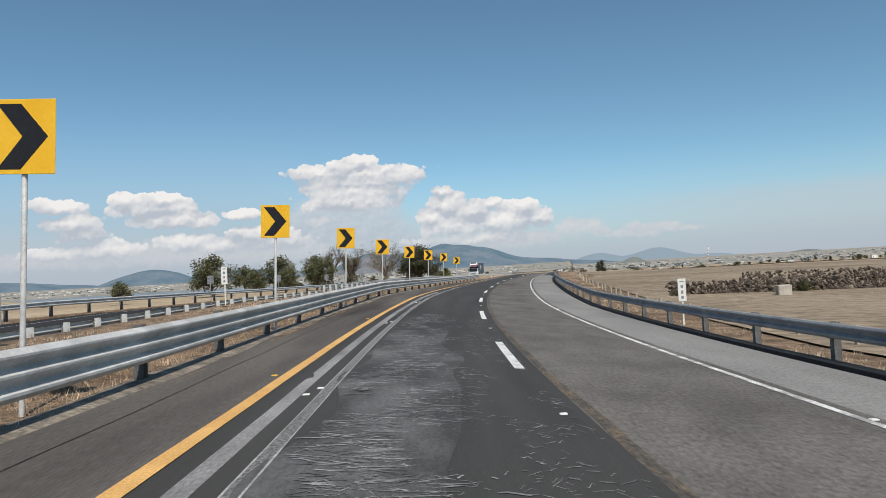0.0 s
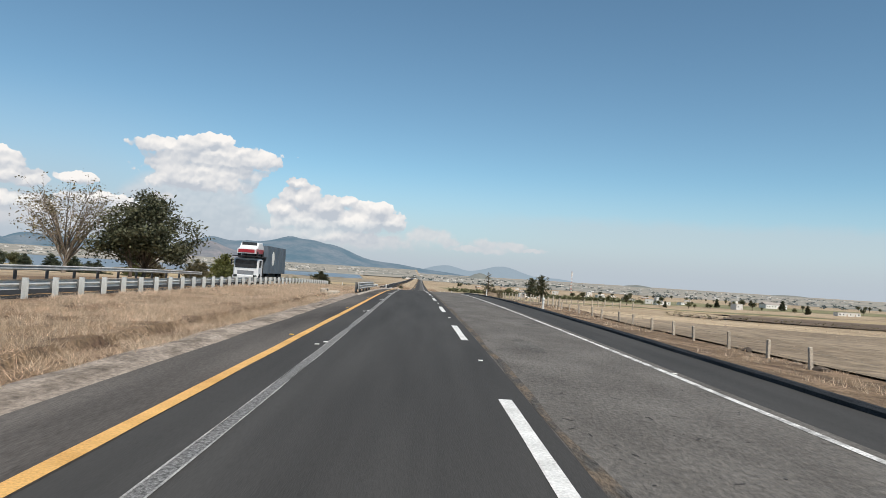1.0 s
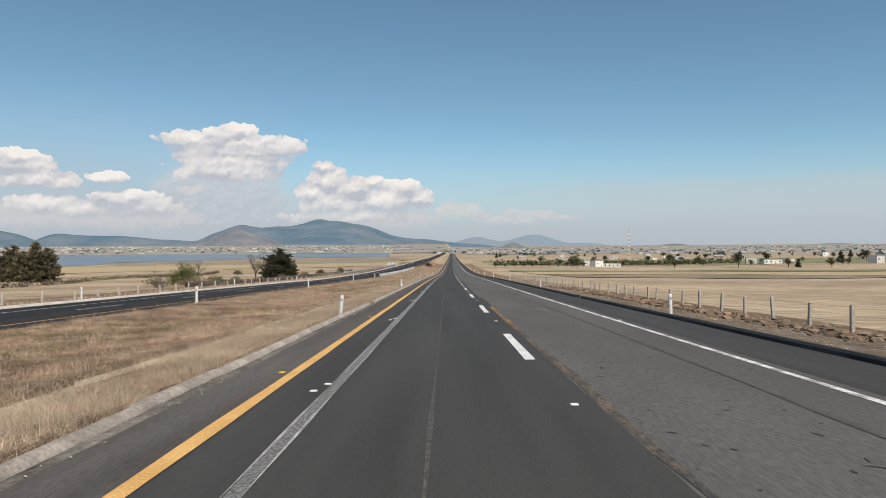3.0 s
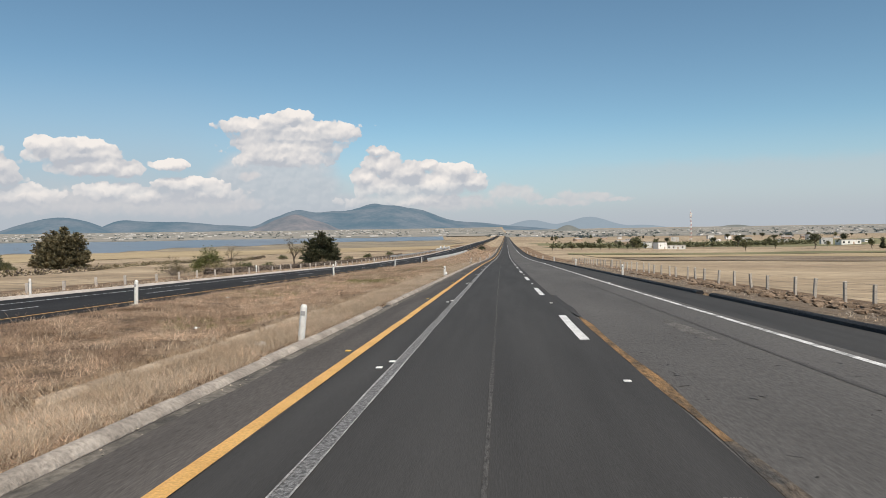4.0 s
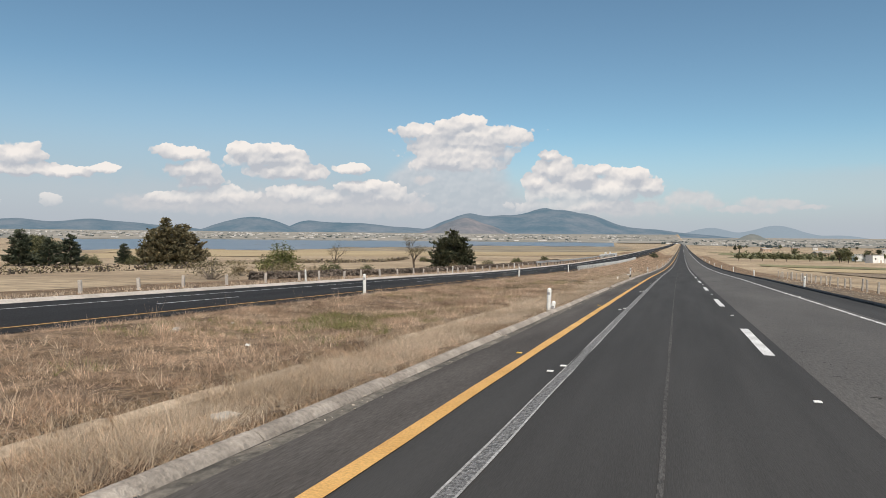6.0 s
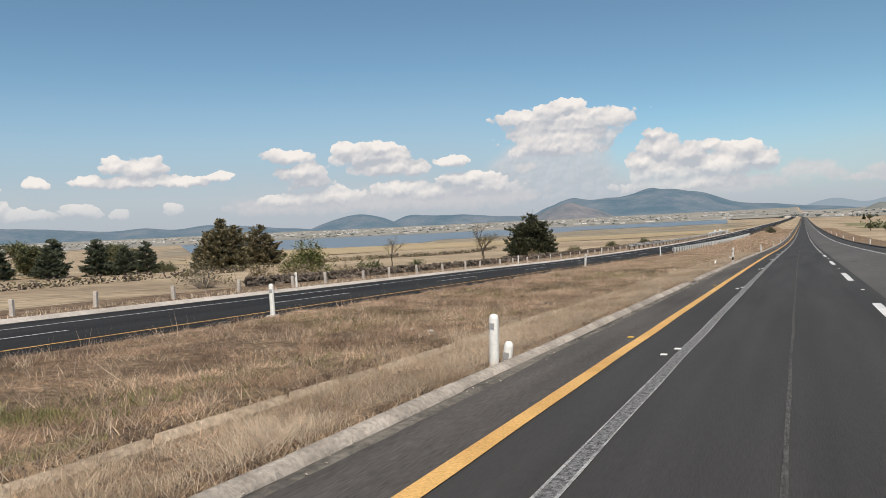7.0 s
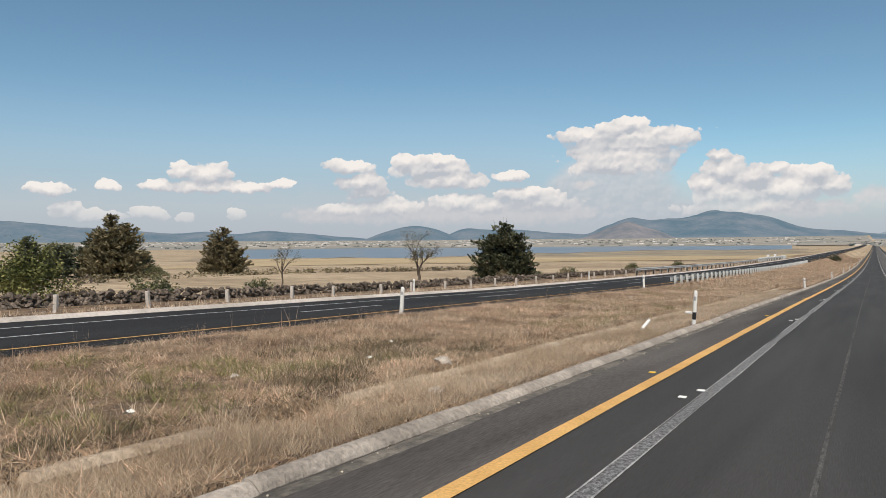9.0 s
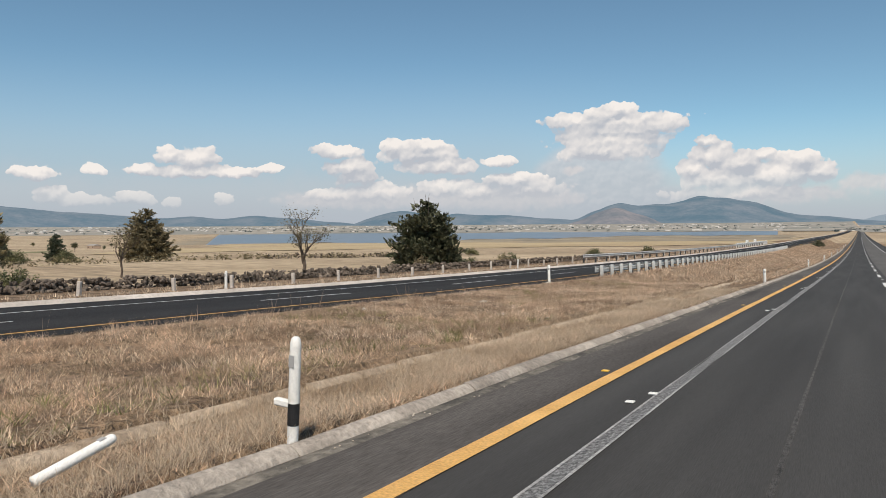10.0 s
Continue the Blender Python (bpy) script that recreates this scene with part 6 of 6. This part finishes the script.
blades("grass", 20000, -260, -128, -12.4, -5.5, 0.13, 0.014, BLADE_STRAW, "straw grass behind the guardrail", 5, 7, lean=0.5)
blades("grass", 5000, -20, 330, -28.0, -24.2, 0.22, 0.03, BLADE_STRAW, "thin straw grass beyond the opposite carriageway", 5, 8)
blades("grass", 3500, 20, 140, 6.5, 10.2, 0.14, 0.014, BLADE_STRAW, "short dry grass on the right verge", 6, 29, pick=(0.3, 5.0, 0.12), lean=0.6)
blades("grass", 7000, -330, -52, 6.7, 10.2, 0.16, 0.016, BLADE_STRAW, "short dry grass on the right verge", 6, 9, pick=(0.3, 5.0, 0.0), lean=0.5)
blades("grass", 110, 50, 130, -14.2, -13.3, 0.5, 0.007, BLADE_BROWN, "single tall seed stalks at the median edge", 3, 10, lean=0.15)
blades("grass", 9000, -200, -51, 10.5, 60, 0.10, 0.04, BLADE_STRAW, "short stubble in the dry field", 5, 11, lean=0.6)


# ---------------------------------------------------------------- worn places in the asphalt
def worn(s, lat, length, width, mat, dz, label, seed, ragged=0.3):
    """A flat patch with an uneven outline on the road."""
    n, v = 26, [(s, lat)]
    for k in range(n):
        a = 2 * math.pi * k / n
        c, d = math.cos(a), math.sin(a)
        q = (abs(c) ** 4 + abs(d) ** 4) ** -0.25 * (1 + ragged * noise.noise((c * 2.2 + seed, d * 2.2, seed * 1.7)))
        v.append((s + length / 2 * q * c, lat + width / 2 * q * d))
    v = np.array(v)
    p = along(v[:, 0], v[:, 1], dz)
    structure(obj("road_patch", (p, [(0, 1 + (k + 1) % n, 1 + k) for k in range(n)]), mat), label, "road patch")


def build_worn():
    OLD, NEW = -0.0092, 0.0178
    worn(-160.5, 1.15, 4.5, 1.5, WORN_PATCH, OLD, "pale ravelled patch in the slow lane", 1)
    worn(-164.5, 1.5, 4.0, 1.9, RUSTY_PATCH, OLD, "reddish worn patch in the slow lane", 2, 0.45)
    worn(-168.3, 1.4, 3.0, 1.5, RUSTY_PATCH, OLD, "reddish worn patch in the slow lane", 3, 0.5)
    worn(-171.5, 2.2, 3.4, 1.6, WORN_PATCH, OLD, "pale ravelled patch in the slow lane", 4, 0.5)
    worn(-33.5, 2.0, 2.6, 0.8, WORN_PATCH, OLD, "pale ravelled patch in the slow lane", 5, 0.45)
    worn(-38.0, 2.5, 3.2, 1.2, WORN_PATCH, OLD, "pale ravelled patch in the slow lane", 6, 0.5)
    worn(4.4, -1.9, 5.0, 0.34, SMOOTH_PATCH, NEW, "slightly paler worn strip in the fast lane", 7, 0.4)
    worn(3.0, -1.45, 7.0, 0.22, SMOOTH_PATCH, NEW, "slightly paler worn strip in the fast lane", 8, 0.4)
    rng = random.Random(31)
    for i in range(16):
        s = rng.uniform(-150, 110)
        worn(s, rng.choice((0.95, 1.4, 2.3, 2.8)) + rng.uniform(-0.2, 0.2), rng.uniform(0.8, 3.6), rng.uniform(0.25, 0.7), rng.choice((WORN_PATCH, WORN_PATCH, SMOOTH_PATCH)), OLD, "ravelled patch in the old slow lane", i + 20, 0.6)


build_worn()


def build_flakes():
    """Loose flakes and short open cracks in the old lane, grit along the kerb."""
    rng = random.Random(37)
    v, f = [], []
    for i in range(1700):
        s, lat = rng.uniform(-200, 75), rng.choice((rng.uniform(0.6, 3.2), rng.gauss(0.75, 0.12), rng.gauss(1.8, 0.3)))
        ln, w, a = 0.02 + 0.10 * rng.random() ** 2, rng.uniform(0.006, 0.024), rng.uniform(-1.2, 1.2)
        n = len(v)
        for k in range(6):
            t = 2 * math.pi * k / 6 + rng.uniform(-0.3, 0.3)
            x, y = ln * math.cos(t) * rng.uniform(0.7, 1.1), w * math.sin(t) * rng.uniform(0.7, 1.2)
            v.append(along(s + x * math.cos(a) - y * math.sin(a), lat + x * math.sin(a) + y * math.cos(a), -0.0085).tolist())
        f.append(tuple(reversed(range(n, n + 6))))
    tagged(obj("road_flakes", (v, f), FLAKE), "dark flakes and short cracks in the slow lane", "road damage", kind="stuff")
    grit = [moved(rock(rng, rng.uniform(0.005, 0.016)), pose(*along(rng.uniform(-60, 125), rng.choice((-4.76, -4.70, -4.62)) + rng.gauss(0, 0.05), 0.008).tolist())) for _ in range(700)]
    tagged(obj("grit", join(*grit), CONCRETE_DIRTY), "pale crumbs of concrete along the kerb", "grit", kind="stuff")
    pebbles = [moved(rock(rng, rng.uniform(0.012, 0.035)), pose(*(land(s, lat) + np.array((0, 0, 0.032))).tolist())) for s, lat in [(rng.uniform(-8, 18), rng.uniform(5.7, 11.0)) for _ in range(1500)] + [(rng.uniform(18, 120), rng.uniform(6.0, 10.0)) for _ in range(900)]]
    clods = []
    for _ in range(1500):
        s, lat = rng.uniform(19, 75), 9.0 + rng.gauss(0, 0.55)
        if noise.noise((s * 0.5, lat, 3.0)) > -0.1:
            clods.append(moved(rock(rng, 0.04 + 0.16 * rng.random() ** 2.5), pose(*(land(s, lat) + np.array((0, 0, 0.05))).tolist())))
    tagged(obj("clods", join(*clods), CLOD), "heaped clods of dug brown earth along the fence", "clods", kind="stuff")
    tagged(obj("pebbles", join(*pebbles), CONCRETE_DIRTY), "loose stones on the gravel verge", "stones", kind="stuff")


build_flakes()


def build_scratches():
    """Whitish scratches across the fast lane where it was milled, thickest in the left wheel track."""
    rng = random.Random(61)
    v, f = [], []
    for i in range(7500):
        left = rng.random() < 0.62
        lat = rng.gauss(-1.95, 0.42) if left else rng.uniform(-1.4, 0.2)
        s = -247 + 33 * rng.random() ** (1.25 if left else 1.6)
        if not -2.75 < lat < 0.22 or noise.noise((s * 0.45, lat * 1.3, 2.0)) < (-0.25 if left else -0.02):
            continue
        ln, w = 0.03 + (0.24 if left else 0.07) * rng.random() ** 3, rng.uniform(0.006, 0.024 if left else 0.015)
        turn, sway, n = rng.gauss(0, 0.35 if left else 0.8), rng.uniform(-0.05, 0.05), len(v)
        for k in range(5):
            q = k / 2 - 1
            x = ln * q
            y = sway * math.sin(3 * q) + x * math.tan(turn) * 0.6
            h = w * (1 - 0.85 * q * q) * rng.uniform(0.6, 1.2)
            for e in (-h, h):
                v.append(along(s + y + e, min(max(lat + x, -2.78), 0.24), 0.0215).tolist())
        f += [(n + 2 * k, n + 2 * k + 2, n + 2 * k + 3, n + 2 * k + 1) for k in range(4)]
    tagged(obj("road_scratches", (v, f), SCRATCH), "whitish milling scratches across the fast lane", "road damage", kind="stuff")


build_scratches()


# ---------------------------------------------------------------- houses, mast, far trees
# Haze put into the colours; the far leaves glow faintly as well.
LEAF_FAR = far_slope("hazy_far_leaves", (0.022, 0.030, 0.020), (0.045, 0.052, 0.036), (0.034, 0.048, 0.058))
WALL_FAR = surf("hazy_far_walls", (0.42, 0.40, 0.37), (0.66, 0.63, 0.59), 0.4, 0.9, 0.0, 6, island=0.3, grain=0.1)


def house(w, d, h, wall, pitched, seed):
    rng = random.Random(seed)
    ho = empty("house")
    obj("wall", box(w, d, h + 1.0, (0, 0, h / 2 - 0.5), 0.05), wall, ho)
    if pitched:
        v = [(-w / 2 - 0.3, -d / 2 - 0.3, h), (w / 2 + 0.3, -d / 2 - 0.3, h), (w / 2 + 0.3, d / 2 + 0.3, h), (-w / 2 - 0.3, d / 2 + 0.3, h), (-w / 2 - 0.3, 0, h + d * 0.22), (w / 2 + 0.3, 0, h + d * 0.22)]
        obj("roof", (v, [(0, 1, 5, 4), (2, 3, 4, 5), (0, 4, 3), (1, 2, 5), (3, 2, 1, 0)]), ROOF, ho)
    else:
        obj("roof", box(w + 0.3, d + 0.3, 0.25, (0, 0, h + 0.12), 0.03), ROOF, ho)
    n = max(2, int(w / 3.5))
    for k in range(n):
        x = -w / 2 + w * (k + 0.5) / n
        if k == n // 2:
            obj("door", box(1.0, 0.08, 2.05, (x, -d / 2 - 0.02, 1.02), 0.01), WALL_CLAY, ho)
        else:
            obj("window", box(1.2, 0.08, 1.1, (x, -d / 2 - 0.02, h * 0.55), 0.01), DARK_GLASS, ho)
    return ho


def build_town():
    rng = random.Random(8)
    kinds = [house(14, 8, 3.2, WALL_WHITE, False, 1), house(9, 7, 5.6, WALL_WHITE, False, 2), house(12, 7, 3.0, WALL_CLAY, True, 3), house(30, 14, 5.0, WALL_WHITE, True, 4)]
    spots = []
    for i in range(13):
        spots.append((rng.uniform(330, 560), rng.uniform(70, 300), rng.randrange(3)))
    for i in range(22):
        spots.append((rng.uniform(500, 1100), rng.uniform(60, 620), rng.randrange(3)))
    spots += [(560, 330, 3), (480, 470, 3), (900, 700, 3), (-10, 520, 3)]
    for i in range(20):
        spots.append((rng.uniform(150, 900), -rng.uniform(420, 800) if i % 2 else -rng.uniform(620, 900), rng.randrange(3)))
    used = set()
    for s, lat, k in spots:
        if lat < 0 and s > 450:
            continue
        p = kinds[k] if k not in used else copy_thing(kinds[k], Matrix())
        used.add(k)
        plant(p, s, lat, ("low whitewashed flat-roofed house on the plain", "two-storey whitewashed house on the plain", "low clay house with a grey pitched roof", "long white farm shed with a pale roof")[k], "house", "houses on the plain", rng.uniform(-30, 30), rng.uniform(0.5, 0.8))
    # the far settlement
    rest = []
    for i in range(1100):
        a = rng.uniform(-32, 66)
        d = 2700 + 4400 * rng.random() ** 0.8 if a > 2 else 1500 + 4200 * rng.random() ** 0.7
        s, lat = d * math.cos(radians(a)), -d * math.sin(radians(a))
        x, y, z = land(s, lat).tolist()
        w, h = rng.choice((rng.uniform(7, 14), rng.uniform(10, 20), rng.uniform(14, 34))) * (0.55 if a < 3 else 1.0), rng.uniform(3, 6) * (0.75 if a < 3 else 1.0)
        rest.append(moved(box(w, rng.uniform(8, 15), h, (0, 0, h / 2 - 0.5)), pose(x, y, z, 0, 0, rng.uniform(-40, 40))))
    tagged(obj("far_houses", join(*rest), WALL_FAR), "scattered pale houses of far villages", "village", kind="stuff")


build_town()


def lattice_mast(s, lat, h):
    mast = tagged(empty("lattice_mast"), "tall red and white lattice radio mast", "mast")
    n, w0, w1 = 14, 1.9, 0.6
    for k in range(n):
        z0, z1 = h * k / n, h * (k + 1) / n
        a, b = (w0 + (w1 - w0) * z0 / h), (w0 + (w1 - w0) * z1 / h)
        parts = []
        cs = ((-1, -1), (1, -1), (1, 1), (-1, 1))
        for i, (cx, cy) in enumerate(cs):
            nx, ny = cs[(i + 1) % 4]
            parts.append(ring_tube([(cx * a / 2, cy * a / 2, z0), (cx * b / 2, cy * b / 2, z1)], [0.11, 0.11], 4))
            parts.append(ring_tube([(cx * a / 2, cy * a / 2, z0), (nx * b / 2, ny * b / 2, z1)], [0.06, 0.06], 4))
            parts.append(ring_tube([(cx * b / 2, cy * b / 2, z1), (nx * b / 2, ny * b / 2, z1)], [0.06, 0.06], 4))
        obj("section", join(*parts), MAST_RED if k % 2 else WHITE_PAINT, mast)
    for q in (0.86, 0.93):
        for i in range(3):
            obj("panel_antenna", box(0.5, 0.25, 2.2, (1.0 * math.cos(2.1 * i), 1.0 * math.sin(2.1 * i), h * q), 0.05), WHITE_PAINT, mast)
    obj("tip", ring_tube([(0, 0, h), (0, 0, h + 3.0)], [0.08, 0.04], 6), WHITE_PAINT, mast)
    return on_land(mast, s, lat)


_z = float(land(794.2, 191.6)[2])
lattice_mast(794.2, 191.6, 18.5 - _z)


def build_far_trees():
    rng = random.Random(19)
    a = broadleaf(7.0, 51, LEAF_DARK, 16, 0.55, 0.10, levels=3)
    b = broadleaf(6.0, 52, LEAF_OLIVE, 16, 0.5, 0.11, levels=3)
    c = conifer(9.0, 3.0, 53, LEAF_DARK, 2, 0.2, 0.3, 0.6)
    kinds, used = (a, b, c), set()
    spots = [(rng.uniform(330, 560), rng.uniform(40, 330)) for _ in range(46)]
    spots += [(rng.uniform(560, 1200), rng.uniform(30, 700)) for _ in range(40)]
    spots += [(rng.uniform(250, 700), -rng.uniform(320, 600)) for _ in range(16)]
    spots += [(360 + 2.5 * i, 22 + 4.6 * i) for i in range(26)]
    for i, (s, lat) in enumerate(spots):
        if lat < 0 and s > 0.9 * -lat + 150:
            continue
        k = rng.choice((0, 0, 0, 1, 1, 1, 2)) if i < 102 else 1
        p = kinds[k] if k not in used else copy_thing(kinds[k], Matrix())
        used.add(k)
        plant(p, s, lat, ("dark round tree among far houses", "olive-green tree among the far fields", "dark pointed conifer among the far houses")[k], "tree", "far trees", rng.uniform(0, 360), rng.uniform(0.4, 0.95) if i < 102 else rng.uniform(0.3, 0.5))
    cs = []
    for _ in range(520):
        ang = rng.uniform(-34, 66)
        d = rng.uniform(2650, 5600) if ang > 2 else rng.uniform(1100, 4800)
        s, lat = d * math.cos(radians(ang)), -d * math.sin(radians(ang))
        x, y, z = land(s, lat).tolist()
        for _ in range(5):
            cs.append((x + rng.uniform(-7, 7), y + rng.uniform(-4, 4), z + rng.uniform(0.5, 4.5)))
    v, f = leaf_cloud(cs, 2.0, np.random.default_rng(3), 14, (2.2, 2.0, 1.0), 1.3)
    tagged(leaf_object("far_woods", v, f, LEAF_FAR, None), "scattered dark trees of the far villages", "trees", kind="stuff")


build_far_trees()


def hedge_row(label, line, n, mat, seed, size=0.5):
    """A low uneven row of brush along a field edge."""
    rng = np.random.default_rng(seed)
    t = rng.random(n)
    p = land(np.array([line(x)[0] for x in t]), np.array([line(x)[1] for x in t])).copy()
    p[:, 2] += rng.uniform(0.0, 1.0, n) * size
    v, f = leaf_cloud(p, size * 0.35, rng, 14, (size * 0.5, size * 0.5, size * 0.3), 1.5)
    tagged(leaf_object("hedge", v, f, mat, None), label, "hedge", kind="stuff")


hedge_row("dark dry brush along the ploughed field", lambda x: (-47.5 + 1.5 * math.sin(9 * x), 22 + 100 * x), 420, LEAF_BROWN, 61, 0.28)
hedge_row("low row of green bushes beyond the stubble", lambda x: (430 + 30 * x, 24 + 150 * x), 420, LEAF_OLIVE, 62, 2.4)
hedge_row("dark brush along the wall before the lake fields", lambda x: (95 + 150 * x, -62.5 - 14 * x + 2 * math.sin(9 * x)), 420, LEAF_SAGE, 64, 0.6)


# ---------------------------------------------------------------- the lorry on the other carriageway
def wheel(parent, x, y, r, w):
    m = pose(x, y, r, 0, 90, 0)
    wh = obj("wheel", lathe([(r * 0.6, -w / 2), (r * 0.95, -w / 2), (r, -w * 0.35), (r, w * 0.35), (r * 0.95, w / 2), (r * 0.6, w / 2)], 20), RUBBER, parent, True, m=m)
    obj("rim", lathe([(r * 0.2, -w * 0.52), (r * 0.6, -w * 0.45), (r * 0.6, w * 0.45), (r * 0.2, w * 0.52)], 16), STEEL, wh, True)


def small_car(parent, at, paint):
    body = [(-2.1, 0.35), (-2.15, 0.75), (-1.3, 0.95), (-0.7, 1.42), (0.8, 1.45), (1.5, 1.0), (2.1, 0.9), (2.15, 0.4)]
    v, f, n = [], [], len(body)
    for x, k in ((-0.85, 0.93), (-0.8, 1.0), (0.8, 1.0), (0.85, 0.93)):
        v += [(x, y, 0.35 + (z - 0.35) * k) for y, z in body]
    for i in range(3):
        f += [(i * n + j, i * n + (j + 1) % n, (i + 1) * n + (j + 1) % n, (i + 1) * n + j) for j in range(n)]
    f += [tuple(reversed(range(n))), tuple(range(3 * n, 4 * n))]
    c = obj("loaded_car", (v, f), paint, parent, m=pose(*at), label="white and red car carried above the cab")
    obj("side_panel", join(box(0.02, 3.6, 0.4, (-0.855, 0, 0.6)), box(0.02, 3.6, 0.4, (0.855, 0, 0.6)), box(1.5, 0.02, 0.3, (0, -2.14, 0.6))), CAR_RED, c)
    obj("windscreen", box(1.4, 0.05, 0.55, (0, -1.02, 1.17), 0.01), DARK_GLASS, c, m=pose(0, 0, 0))
    for x, y in ((-0.8, -1.35), (0.8, -1.35), (-0.8, 1.35), (0.8, 1.35)):
        obj("tyre", lathe([(0.18, -0.1), (0.31, -0.1), (0.31, 0.1), (0.18, 0.1)], 14), RUBBER, c, True, m=pose(x, y, 0.31, 0, 90, 0))


def lorry(s, lat):
    """A white cab with a car above it and a tarpaulin-sided body; its nose looks towards -y."""
    t = tagged(empty("lorry", stand(s, lat, -0.17)), "white lorry with a slate-blue covered body, on the opposite carriageway", "lorry")
    cab = obj("cab", box(2.3, 1.9, 1.75, (0, 0.95, 1.5), 0.12), TRUCK_WHITE, t)
    obj("windscreen", box(2.0, 0.05, 0.75, (0, -0.015, 1.85), 0.02), DARK_GLASS, cab)
    obj("grille", box(1.5, 0.06, 0.35, (0, -0.02, 1.05), 0.02), SIGN_GREY, cab)
    obj("bumper", box(2.35, 0.3, 0.4, (0, 0.05, 0.6), 0.05), TRUCK_WHITE, t)
    for x in (-0.9, 0.9):
        obj("headlight", box(0.34, 0.06, 0.2, (x, -0.13, 0.72), 0.03), DARK_GLASS, t)
        obj("mirror", box(0.12, 0.2, 0.5, (x * 1.5, 0.0, 1.95), 0.03), BLACK_PAINT, cab)
        obj("side_window", box(0.05, 0.8, 0.6, (x * 1.28, 0.75, 1.85), 0.02), DARK_GLASS, cab)
    obj("chassis", box(1.0, 13.5, 0.3, (0, 6.9, 0.75), 0.03), BLACK_PAINT, t)
    rack = obj("rack", join(box(2.4, 5.0, 0.1, (0, 2.0, 2.55), 0.02), box(0.1, 0.1, 2.2, (-1.1, 2.2, 1.5)), box(0.1, 0.1, 2.2, (1.1, 2.2, 1.5))), BLACK_PAINT, t)
    small_car(rack, (0, 1.9, 2.45), TRUCK_WHITE)
    body = obj("body", box(2.5, 10.2, 2.75, (0, 8.4, 2.35), 0.04), TRUCK_TARP, t)
    obj("emblem", lathe([(0.62, 0), (0.72, 0.0), (0.72, 0.01), (0.62, 0.01)], 24), WHITE_PAINT, body, m=pose(1.255, 6.3, 2.5, 0, 90, 0), label="plain pale ring on the tarpaulin")
    for k in range(6):
        obj("post", box(0.06, 0.08, 2.75, (1.26, 3.6 + k * 1.9, 2.35), 0.01), TRUCK_TARP, body)
    for y in (0.75, 4.6, 10.4, 11.6):
        for x in (-1.0, 1.0):
            wheel(t, x, y, 0.5, 0.32)
    obj("mudguard", box(2.4, 3.2, 0.08, (0, 11.0, 1.08), 0.02), BLACK_PAINT, t)
    return t


lorry(-45.5, -17.0)


# ---------------------------------------------------------------- model scale
for _ob in list(scene.objects):
    if _ob.parent is None and _ob.type in {"MESH", "EMPTY"}:
        _ob.matrix_basis = Matrix.Scale(MODEL, 4) @ _ob.matrix_basis
